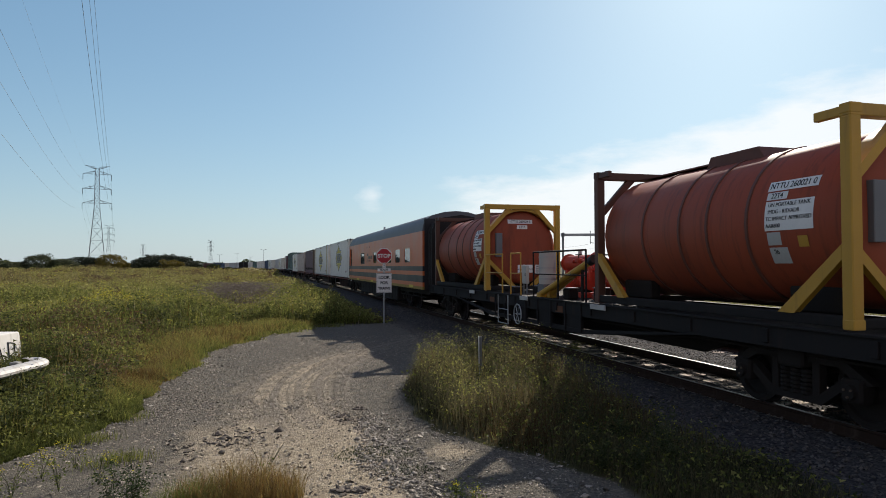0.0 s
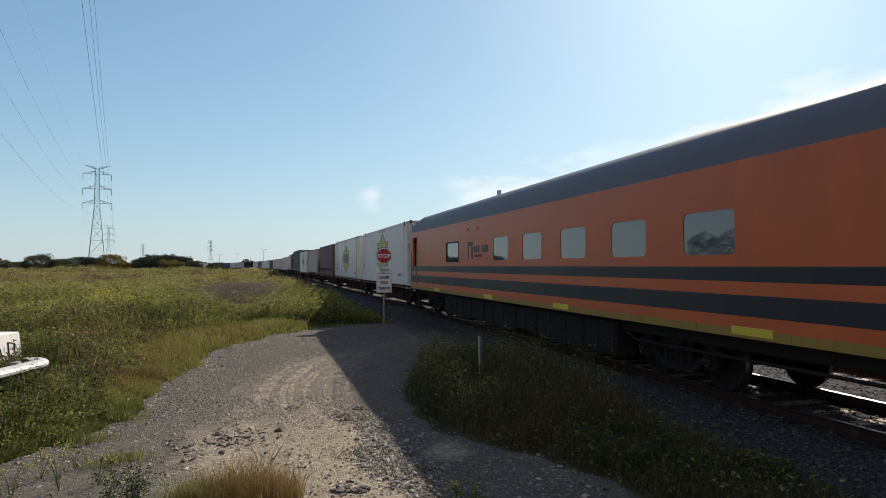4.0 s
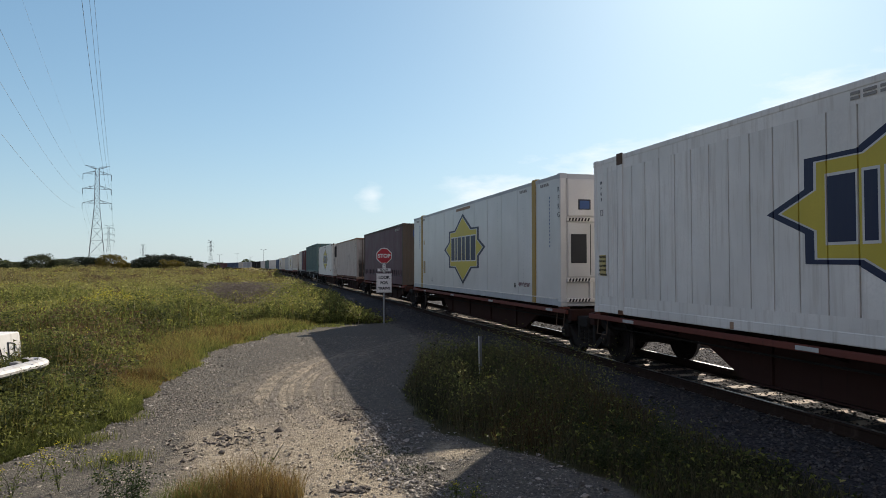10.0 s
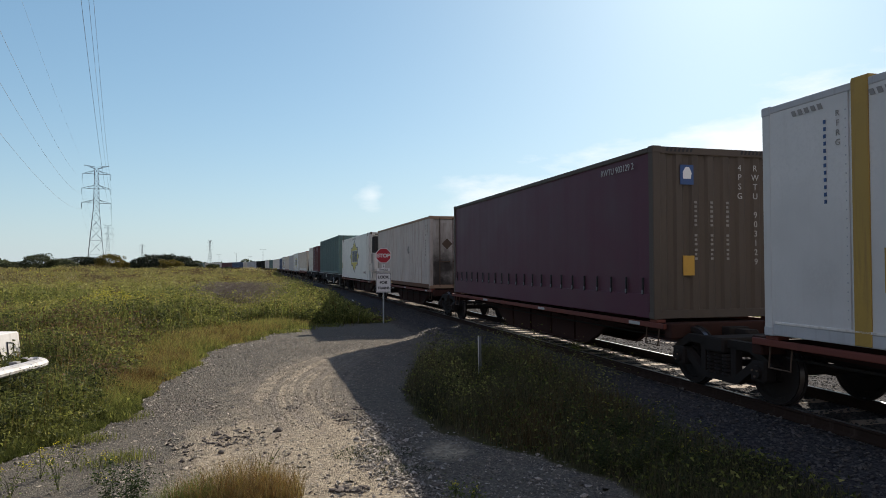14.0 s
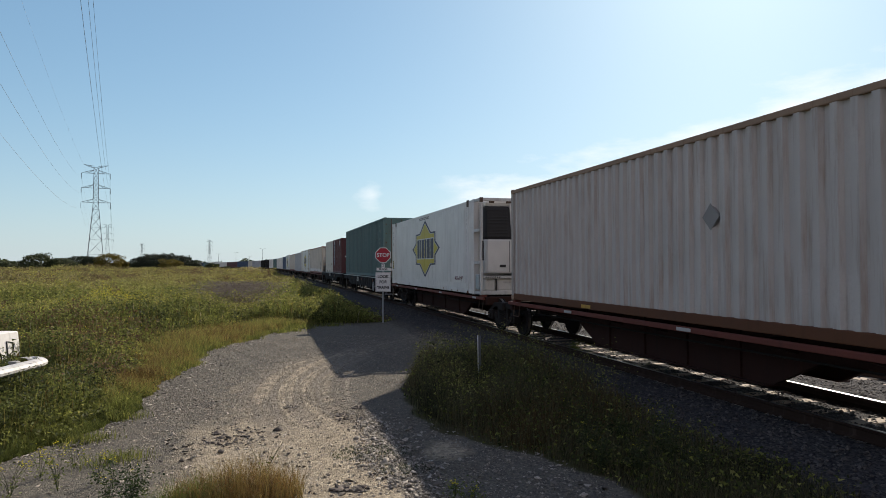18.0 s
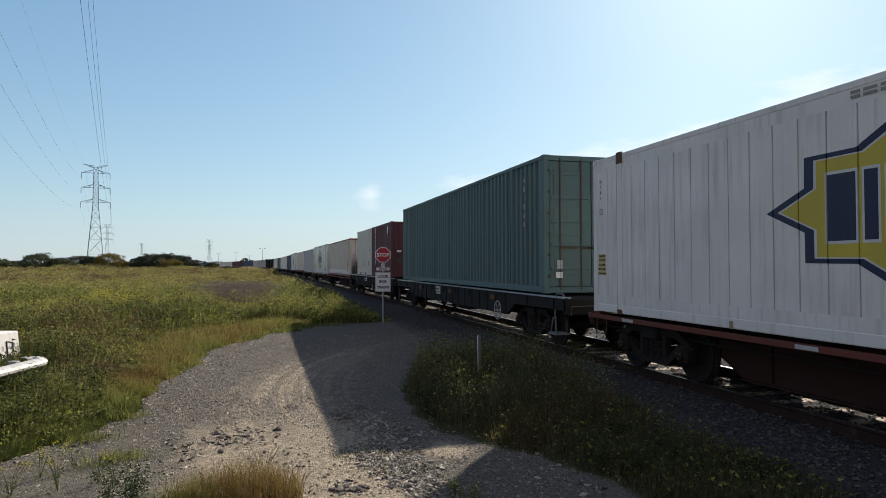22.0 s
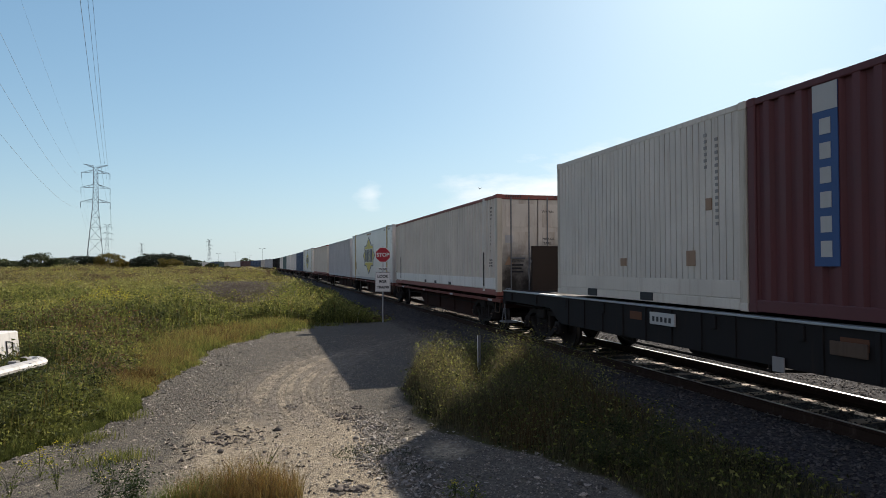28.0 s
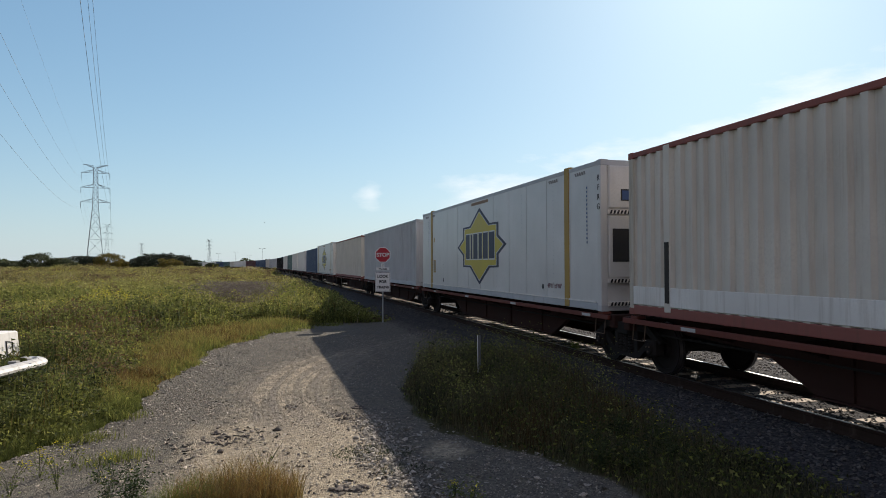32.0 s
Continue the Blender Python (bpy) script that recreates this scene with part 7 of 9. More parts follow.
def blades(name, p, h, w, rng, material, lean=0.35, tone=None):
    """Bent grass blades at the points p: two quads' worth of leaf that narrows to a tip."""
    n = len(p)
    a = rng.uniform(0, 2 * np.pi, n)
    side = np.stack([np.cos(a), np.sin(a), np.zeros(n)], 1) * (w / 2)[:, None]
    b = rng.uniform(0, 2 * np.pi, n)
    k = rng.uniform(0.1, 1.0, n) * lean
    bend = np.stack([np.cos(b) * k, np.sin(b) * k, np.zeros(n)], 1) * h[:, None]
    up = np.zeros((n, 3))
    up[:, 2] = h
    v = np.stack([p - side, p + side, p + up * 0.55 + bend * 0.3 + side * 0.7, p + up * 0.55 + bend * 0.3 - side * 0.7, p + up * (1 - 0.25 * k[:, None]) + bend], 1)
    o = (np.arange(n) * 5)[:, None]
    loops = np.concatenate([o + np.array([0, 1, 2, 3]), o + np.array([3, 2, 4])], 1).ravel()
    return raw_mesh(name, v.reshape(-1, 3), loops, np.tile([4, 3], n), material, None if tone is None else np.repeat(tone, 5))


def leaves(name, p, s, rng, material, flat=0.6):
    """Small pointed leaves (two triangles each) with random tilt at the points p."""
    n = len(p)
    d = rng.normal(size=(n, 3))
    d[:, 2] = d[:, 2] * flat + 0.25
    d /= np.linalg.norm(d, axis=1)[:, None]
    e = np.cross(d, rng.normal(size=(n, 3)))
    e /= np.linalg.norm(e, axis=1)[:, None] + 1e-9
    d, e = d * s[:, None], e * (s * rng.uniform(0.28, 0.5, n))[:, None]
    v = np.stack([p - d * 0.5, p + e * 0.5, p + d * 0.5, p - e * 0.5], 1)
    loops = np.arange(4 * n)
    return raw_mesh(name, v.reshape(-1, 3), loops, np.full(n, 4), material)


def leaflets(name, p, s, rng, material, tone, flat=0.6):
    """Small three-cornered leaves with random tilt, each with its plant's tone."""
    n = len(p)
    d = rng.normal(size=(n, 3))
    d[:, 2] = d[:, 2] * flat + 0.25
    d /= np.linalg.norm(d, axis=1)[:, None]
    e = np.cross(d, rng.normal(size=(n, 3)))
    e /= np.linalg.norm(e, axis=1)[:, None] + 1e-9
    d, e = d * s[:, None], e * (s * rng.uniform(0.22, 0.42, n))[:, None]
    v = np.stack([p - d * 0.45 + e, p + d * 0.62, p - d * 0.45 - e], 1)
    return raw_mesh(name, v.reshape(-1, 3), np.arange(3 * n), np.full(n, 3), material, np.repeat(tone, 3))


def stuff(name, me, label, category):
    return tagged(new(name, me), label, category, kind="stuff")


def verge_width(y):
    """How far the low golden grass reaches from the road's edge."""
    return 0.14 + 0.35 * smooth01(y, 10.0, 11.5) + 2.7 * smooth01(y, 11.0, 21.5) + 0.12 * np.sin(y * 2.1) * np.sin(y * 0.9)


def field_points(rng, n, r0, r1, az0=-23.0, az1=10.5):
    """Points on the field, evenly spread in the bearing and in the logarithm of the range from the road."""
    az = np.radians(rng.uniform(az0, az1, n))
    r = r0 * (r1 / r0) ** rng.uniform(0, 1, n)
    x, y = r * np.sin(az), r * np.cos(az)
    edge = road_left(y) - 0.05 - rng.exponential(0.25, n)
    ok = np.where(y < 25.5, x < edge, (track_dist(x, y) < -2.9 - rng.exponential(0.25, n)))
    d, wide = road_left(y) - x, verge_width(y)
    ok &= (y > 25.5) | (rng.uniform(0, 1, n) < 0.06 + 0.94 * smooth01(d, 0.3 * wide, wide))
    return x[ok], y[ok], r[ok]


def edge_height(x, y):
    """Plants are low beside the road and reach their full height some metres into the field."""
    d = np.where(y < 25.5, road_left(y) - x, np.minimum(-track_dist(x, y) - 3.0, 1.0 + (y - 25.5) * 0.5))
    wide = np.where(y < 25.5, verge_width(y), 1.0)
    far = smooth01(y, 40.0, 120.0)
    lumps = 0.26 * wander(x, y, 1.1, 3) + 0.22 * wander(x, y, 2.9, 4) * (1 - far) + far * (0.7 * wander(x, y, 0.16, 5) + 0.6 * wander(x, y, 0.42, 6))
    low = smooth01(x, -7.0, -5.4) * smooth01(-x, 2.6, 3.3) * smooth01(y, 7.5, 8.5) * (1 - smooth01(y, 13.2, 14.4))
    return (0.11 + 0.74 * smooth01(d, 0.35 * wide, 1.15 * wide + 0.6)) * np.maximum(0.35, 1 + lumps) * (1 - 0.42 * low)


def meadow_tone(x, y, rng):
    """The plant that grows at a place: leafy and dark close by, greener further in, with dead and russet drifts."""
    near = 1 - smooth01(y, 22.0, 70.0)
    t = 0.17 + 0.11 * smooth01(y, 13.0, 24.0) + 0.16 * wander(x, y, 0.55, 8) + (0.05 + 0.06 * near) * rng.normal(size=len(x))
    t = t + 0.36 * (1 - near) + 0.18 * np.maximum(0, wander(x, y, 0.25, 9))
    t = t - 0.16 * np.exp(-((x + 4.2) / 1.7) ** 2 - ((y - 12.5) / 2.2) ** 2) - 0.15 * np.exp(-((x + 3.6) / 0.9) ** 2 - ((y - 21.5) / 2.0) ** 2)
    dead = np.exp(-((x + 4.3) / 1.3) ** 2 - ((y - 17.5) / 2.6) ** 2) + 0.9 * np.exp(-((x + 3.0) / 0.5) ** 2 - ((y - 13.3) / 1.3) ** 2) + 0.45 * smooth01(wander(x, y, 0.8, 10), 0.35, 0.8) * near
    pick = rng.uniform(0, 1, len(x))
    t = np.where(pick < 0.62 * dead, rng.uniform(0.74, 0.98, len(x)), t)
    return np.clip(t, 0.0, 1.0)


def plant_field():
    rng = np.random.default_rng(7)
    # leafy plants, each a loose column of small leaves
    x, y, r = field_points(rng, 30000, 7.0, 250.0)
    m = len(x)
    tone, hgt = meadow_tone(x, y, rng), edge_height(x, y) * rng.uniform(0.65, 1.2, m)
    k = 40
    i = np.repeat(np.arange(m), k)
    up = rng.uniform(0.04, 1.0, m * k) ** 0.75
    spread = (0.06 + 0.13 * rng.uniform(0, 1, m) + 0.0035 * r)[i] * (1.15 - 0.6 * up)
    X, Y = x[i] + rng.normal(size=m * k) * spread, y[i] + rng.normal(size=m * k) * spread
    p = np.stack([X, Y, ground_z(X, Y) + hgt[i] * up], 1)
    size = (0.017 + 0.0020 * r[i]) * rng.uniform(0.55, 1.5, m * k) * (1 - 0.3 * smooth01(r[i], 40, 120))
    stuff("field_weeds", leaflets("field_weeds", p, size, rng, "meadow", np.clip(tone[i] + 0.09 * (up - 0.5), 0, 1)), "dense green and brown weeds of a rough field", "weeds")
    # grass between them
    x, y, r = field_points(rng, 130000, 7.0, 250.0)
    tone = np.clip(0.24 + 0.14 * wander(x, y, 0.4, 14) + 0.21 * smooth01(y, 30, 90) + 0.09 * rng.normal(size=len(x)), 0, 0.62)
    p = np.stack([x, y, ground_z(x, y)], 1)
    stuff("field_grass", blades("field_grass", p, edge_height(x, y) * rng.uniform(0.5, 1.12, len(x)), 0.0035 + 0.0011 * r, rng, "meadow_grass", 0.35, tone), "long yellow-green grass of a rough field", "grass")
    # thin wiry stalks that stand above the leaves
    x, y, r = field_points(rng, 15000, 7.5, 90.0)
    tone = np.where(rng.uniform(0, 1, len(x)) < 0.35, rng.uniform(0.7, 0.9, len(x)), rng.uniform(0.35, 0.6, len(x)))
    p = np.stack([x, y, ground_z(x, y)], 1)
    stuff("field_stalks", blades("field_stalks", p, edge_height(x, y) * rng.uniform(1.0, 1.4, len(x)), 0.003 + 0.0007 * r, rng, "meadow_grass", 0.25, tone), "thin dry stalks standing above the field weeds", "weeds")
    # mustard in flower: drifts across the field and one dense patch
    x, y, r = field_points(rng, 26000, 7.5, 230.0)
    ok = (wander(x, y, 0.22, 21) > 0.30) & (rng.uniform(0, 1, len(x)) < 0.25 + 0.75 * smooth01(y, 14, 60))
    n = 2600
    px_, py_ = rng.normal(-5.6, 1.25, n), rng.normal(28.0, 1.5, n)
    x, y = np.concatenate([x[ok], px_]), np.concatenate([y[ok], py_])
    r = np.hypot(x, y)
    p = np.stack([x, y, ground_z(x, y) + edge_height(x, y) * rng.uniform(0.85, 1.15, len(x))], 1)
    stuff("field_flowers", leaves("field_flowers", p, (0.012 + 0.0013 * r) * rng.uniform(0.6, 1.3, len(x)), rng, "flower", 0.2), "small yellow mustard flowers above the weeds", "wildflowers")
    # pale seed heads: thin all over, and drifts far out
    x, y, r = field_points(rng, 26000, 14.0, 240.0)
    ok = rng.uniform(0, 1, len(x)) < 0.05 + 0.6 * smooth01(wander(x, y, 0.20, 23), 0.25, 0.7) * smooth01(y, 30, 60)
    n = 3500
    bx, by = rng.uniform(-7.0, 0.8, n), rng.uniform(150, 240, n)
    good = track_dist(bx, by) < -3.5
    x, y = np.concatenate([x[ok], bx[good]]), np.concatenate([y[ok], by[good]])
    r = np.hypot(x, y)
    p = np.stack([x, y, ground_z(x, y)], 1)
    stuff("seed_grass", blades("seed_grass", p, edge_height(x, y) * rng.uniform(0.9, 1.2, len(x)), 0.005 + 0.0011 * r, rng, "seed"), "pale dry seed-bearing grass in the field", "grass")
    # a patch of purplish dead dock
    n = 26000
    x, y = rng.normal(-1.15, 0.95, n), rng.normal(33.5, 2.6, n)
    ok = (track_dist(x, y) < -4.4) & (wander(x, y, 2.2, 31) > -0.5)
    x, y = x[ok], y[ok]
    p = np.stack([x, y, ground_z(x, y) + rng.uniform(0.1, 1.0, len(x)) ** 0.6 * np.clip(1.5 + 0.25 * wander(x, y, 1.6, 32) - 0.10 * np.abs(y - 33.5), 0.3, 2)], 1)
    stuff("dead_dock", leaves("dead_dock", p, rng.uniform(0.03, 0.10, len(x)), rng, "dock"), "patch of purplish brown dead weeds in the field", "weeds")
    # golden low grass along the road's edge, thinning out over the gravel
    n = 95000
    y = 6.5 + 20.0 * rng.uniform(0, 1, n) ** 1.1
    wide = verge_width(y)
    x = road_left(y) - rng.gamma(1.7, 0.36, n) * wide + 0.12 + 0.22 * np.maximum(0, wander(0 * y, y, 3.0, 41)) * rng.uniform(0, 1, n)
    ok = y < 25.3 + rng.normal(size=n) * 0.5
    x, y = x[ok], y[ok]
    n = len(x)
    inside = np.clip((road_left(y) + 0.25 - x) / 0.6, 0.15, 1)
    tone = np.clip(0.20 + 0.44 * smooth01(y, 9.5, 13.0) + 0.26 * wander(x, y, 0.9, 42) + 0.16 * rng.normal(size=n) - 0.35 * (1 - inside), 0.05, 0.95)
    p = np.stack([x, y, ground_z(x, y)], 1)
    stuff("verge_grass", blades("verge_grass", p, rng.uniform(0.08, 0.36, n) * inside * (1 + 0.35 * wander(x, y, 2.0, 43)), 0.003 + 0.0005 * y, rng, "meadow_grass", 0.7, tone), "low golden brown grass on the road's verge", "grass")
    # stray tufts on the gravel where the road turns off
    c = np.array([(0.5, 22.6, 0.35), (1.3, 23.9, 0.4), (-0.35, 20.9, 0.25), (0.95, 23.0, 0.3), (2.3, 24.6, 0.5), (-2.0, 10.6, 0.25), (-2.2, 9.4, 0.3), (-1.6, 8.3, 0.3)])
    i = rng.integers(0, len(c), 2600)
    x, y = c[i, 0] + rng.normal(size=2600) * c[i, 2] * 0.6, c[i, 1] + rng.normal(size=2600) * c[i, 2] * 0.4
    p = np.stack([x, y, ground_z(x, y)], 1)
    stuff("gravel_grass", blades("gravel_grass", p, rng.uniform(0.04, 0.17, 2600), 0.003 + 0.0005 * y, rng, "meadow_grass", 0.9, rng.uniform(0.05, 0.5, 2600)), "stray low green grass tufts growing in the gravel", "grass")


def plant_strip():
    """The tall grass between the road and the track."""
    rng = np.random.default_rng(11)
    n = 70000
    y = rng.uniform(4.6, 15.6, n)
    lft = road_right(y)
    x = lft + rng.uniform(0, 1, n) * np.maximum(0.2, 5.2 - lft)
    thick = np.clip((x - lft) / 0.45 + 0.12, 0, 1) * np.clip((5.35 - x) / 0.5, 0, 1)
    ok = (rng.uniform(0, 1, n) < thick * (0.62 + 0.5 * wander(x, y, 1.9, 51) + 0.3 * smooth01(y, 8.5, 10.5))) & (lft < 5.0)
    # thinner growth round the foot of the marker stake
    ok &= ~((np.abs(x - 4.32 * y / 13.1) < 0.16 + 0.1 * np.sin(y * 7)) & (y > 9.9) & (y < 13.2) & (rng.uniform(0, 1, n) < 0.8))
    x, y, thick = x[ok], y[ok], thick[ok]
    n = len(x)
    far = smooth01(y, 6.5, 10.5)
    h = (0.07 + (0.26 + 0.30 * far) * thick) * rng.uniform(0.35, 1.25, n) * (1 + 0.40 * wander(x, y, 2.4, 52))
    h = h * (1 - 0.6 * np.exp(-((x - 4.32 * y / 13.1) / 0.38) ** 2) * smooth01(y, 9.0, 10.5))
    p = np.stack([x, y, ground_z(x, y)], 1)
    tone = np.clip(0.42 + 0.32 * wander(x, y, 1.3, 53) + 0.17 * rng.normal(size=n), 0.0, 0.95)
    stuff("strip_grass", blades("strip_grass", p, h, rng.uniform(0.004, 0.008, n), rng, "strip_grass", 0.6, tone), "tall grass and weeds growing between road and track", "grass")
    m = rng.choice(n, 16000)
    q = p[m] + np.stack([rng.normal(size=16000) * 0.05, rng.normal(size=16000) * 0.05, h[m] * rng.uniform(0.3, 1.15, 16000)], 1)
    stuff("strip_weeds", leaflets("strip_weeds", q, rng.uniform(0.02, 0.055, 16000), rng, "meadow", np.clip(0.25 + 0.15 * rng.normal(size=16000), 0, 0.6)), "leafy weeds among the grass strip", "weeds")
    n = 420
    y = rng.uniform(8.5, 14.2, n)
    x = np.where(rng.uniform(0, 1, n) < 0.5, road_right(y) + rng.uniform(0.25, 0.9, n), rng.uniform(4.2, 5.2, n))
    x, y = x[x < 5.3], y[x < 5.3]
    n = len(x)
    hh = rng.uniform(0.55, 0.95, n)
    p = np.stack([x, y, ground_z(x, y)], 1)
    stuff("strip_stalks", blades("strip_stalks", p, hh, np.full(n, 0.005), rng, "strip_grass", 0.3, rng.uniform(0.4, 0.7, n)), "tall pale flowering stalks in the grass strip", "weeds")
    i = rng.integers(0, n, 5000)
    q = p[i] + np.stack([rng.normal(size=5000) * 0.07, rng.normal(size=5000) * 0.07, hh[i] * rng.uniform(0.55, 1.05, 5000)], 1)
    stuff("strip_seed_heads", leaflets("strip_seed_heads", q, rng.uniform(0.012, 0.032, 5000), rng, "meadow", rng.uniform(0.35, 0.65, 5000)), "small pale leaves and seed heads on stalks", "weeds")


def tuft(label, x, y, rad, n, h, material, seed, w=0.006):
    rng = np.random.default_rng(seed)
    a, r = rng.uniform(0, 2 * np.pi, n), rad * np.sqrt(rng.uniform(0, 1, n))
    px, py = x + r * np.cos(a) * 1.5, y + r * np.sin(a)
    p = np.stack([px, py, ground_z(px, py)], 1)
    hh = h * rng.uniform(0.35, 1.15, n) * (1.1 - 0.5 * r / rad)
    return tagged(new("grass_tuft", blades("grass_tuft", p, hh, np.full(n, w), rng, material, 0.75)), label, "grass", kind="stuff")


def weed_plant(label, x, y, h, n, seed, bloom=0, leaf="weed_leaf"):
    rng = np.random.default_rng(seed)
    ob = thing("weed", label, "weed", "weeds in the foreground")
    z0 = float(ground_z(np.array(x), np.array(y)))
    ob.matrix_basis = pose(x, y, z0)
    tips = []
    for i in range(7):
        g = G()
        a = rng.uniform(0, 2 * math.pi)
        k = rng.uniform(0.1, 0.5) * h
        tip = (k * math.cos(a), k * math.sin(a), h * rng.uniform(0.6, 1.0))
        g.pipe([(0, 0, -0.01), (tip[0] * 0.4, tip[1] * 0.4, tip[2] * 0.6), tip], 0.0022, 4)
        tips.append(tip)
        part("stem", g, "olive", ob)
    n *= 4
    t = np.array(tips)[rng.integers(0, 7, n)]
    p = t * rng.uniform(0.1, 0.95, n)[:, None] + rng.normal(size=(n, 3)) * 0.05
    p[:, 2] = np.abs(p[:, 2])
    tagged(part("foliage", leaves("foliage", p, rng.uniform(0.018, 0.045, n), rng, leaf), leaf, ob), kind="stuff")
    if bloom:
        t = np.array(tips)[rng.integers(0, 7, bloom)]
        q = t + rng.normal(size=(bloom, 3)) * 0.02
        tagged(part("bloom", leaves("bloom", q, rng.uniform(0.015, 0.028, bloom), rng, "flower", 0.2), "flower", ob), "yellow mustard flowers", kind="stuff")
    return ob


def tree(name, label, x, y, h, w, material, seed, n=2600, leaf=0.5, trunk=0.25, low=0.25, z0=-0.35, group="", category="tree", full=0.0):
    """A trunk with limbs and a crown of leaf clumps round the limbs' ends."""
    rng = np.random.default_rng(seed)
    ob = thing(name, label, category, group)
    ob.matrix_basis = pose(x, y, z0)
    g = G()
    top = h * (low + 0.35)
    g.cyl((0, 0, -0.3), (0.02 * h, 0, top * 0.6), trunk, 9, trunk * 0.7)
    g.cyl((0.02 * h, 0, top * 0.6), (0, 0.02 * h, top), trunk * 0.7, 8, trunk * 0.4)
    ends = [(0, 0, h * 0.82)]
    for i in range(11):
        a = 2 * math.pi * (i + rng.uniform(-0.3, 0.3)) / 11
        k = rng.uniform(0.45, 0.95)
        zz = h * rng.uniform(low + 0.06, 0.90)
        rad = w / 2 * k * math.sqrt(max(0.12, 1 - ((zz / h - 0.55) / 0.52) ** 2))
        e = (rad * math.cos(a), rad * math.sin(a), zz)
        s = (0, 0, min(top * 0.95, zz * 0.6))
        g.cyl(s, e, trunk * 0.35, 6, trunk * 0.1)
        ends.append(e)
    part("trunk", g, "bark", ob, "trunk with spreading limbs")
    c = np.array(ends)[rng.integers(0, len(ends), n)]
    d = rng.normal(size=(n, 3))
    d /= np.linalg.norm(d, axis=1)[:, None]
    rr = rng.uniform(0.55, 1.0, n)[:, None] * np.array([w * 0.21, w * 0.21, h * 0.15])
    p = c + d * rr
    body = rng.uniform(0, 1, n) < full
    lump = 1 + 0.16 * np.sin(d[:, 0] * 5 + seed) * np.sin(d[:, 1] * 4 + d[:, 2] * 6)
    q = np.array([0, 0, h * 0.46]) + d * (lump * rng.uniform(0.75, 1.0, n))[:, None] * np.array([w * 0.48, w * 0.48, h * 0.47])
    p = np.where(body[:, None], q, p)
    p[:, 2] = np.maximum(p[:, 2], h * low * 0.3 + 0.1)
    part("crown", leaves("crown", p, leaf * rng.uniform(0.6, 1.4, n), rng, material), material, ob, "uneven leafy crown")
    return ob


def bearing(px_az, dist):
    """Ground place at a compass-like bearing in degrees right of the track and a distance."""
    return dist * math.sin(radians(px_az)), dist * math.cos(radians(px_az))


def plant_beyond():
    """Rough grass past the far track, seen between the wagons."""
    rng = np.random.default_rng(19)
    n = 18000
    y = rng.uniform(-4, 52, n)
    x = 14.6 + rng.gamma(1.4, 5.0, n)
    ok = (y < 17) | (y > 26) | (x > 17)
    x, y = x[ok], y[ok]
    p = np.stack([x, y, ground_z(x, y)], 1)
    stuff("far_verge_grass", blades("far_verge_grass", p, rng.uniform(0.08, 0.32, len(x)), 0.012 + 0.0010 * np.hypot(x, y), rng, "grass", 0.7), "rough green grass beyond the second track", "grass")


plant_field()
plant_strip()
plant_beyond()
tuft("rusty bunch grass tuft growing at the road's edge", -0.22, 6.55, 0.40, 3600, 0.50, "straw", 3, 0.004)
tuft("green bunch grass tuft at the road's edge", -0.62, 6.45, 0.26, 900, 0.42, "weed_leaf", 4, 0.004)
tuft("low green weeds growing between crushed stones", 1.28, 7.85, 0.34, 750, 0.055, "weed_dark", 15, 0.005)
tuft("low green weeds growing between crushed stones", 1.5, 7.15, 0.22, 350, 0.05, "weed_dark", 16, 0.005)
weed_plant("leafy green weed beside the gravel road", -1.15, 6.70, 0.44, 190, 5, 4, "weed_dark")
weed_plant("leafy green weed with few yellow flowers", -1.38, 6.85, 0.38, 70, 6, 12, "weed_dark")
weed_plant("bare thin weed stem with sparse leaves", 0.02, 7.0, 0.44, 12, 17)
weed_plant("thin weed with small yellow flowers on gravel", -1.95, 7.4, 0.40, 24, 8, 60)
weed_plant("thin weed with small yellow flowers on gravel", -2.25, 7.9, 0.36, 22, 9, 60)
weed_plant("thin weed with small yellow flowers on gravel", -1.62, 7.5, 0.34, 20, 10, 36)
weed_plant("thin weed with small yellow flowers on gravel", -2.35, 7.35, 0.34, 26, 18, 70)
weed_plant("thin weed with small yellow flowers on gravel", -2.0, 8.2, 0.30, 20, 19, 50)
weed_plant("low yellow-flowered weed on the gravel road", 1.78, 6.15, 0.16, 40, 12, 30)
weed_plant("low yellow-flowered weed on the gravel road", 1.93, 6.05, 0.12, 30, 13, 20)
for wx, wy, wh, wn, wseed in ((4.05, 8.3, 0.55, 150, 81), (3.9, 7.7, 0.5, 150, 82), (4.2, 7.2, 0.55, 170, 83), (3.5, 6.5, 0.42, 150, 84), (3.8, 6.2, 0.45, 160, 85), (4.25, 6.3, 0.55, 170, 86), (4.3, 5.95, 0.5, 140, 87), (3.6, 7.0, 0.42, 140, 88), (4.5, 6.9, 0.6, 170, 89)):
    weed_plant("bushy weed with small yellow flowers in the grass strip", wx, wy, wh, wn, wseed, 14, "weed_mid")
weed_plant("small green weed between the rails", 7.2, 14.6, 0.30, 160, 14)

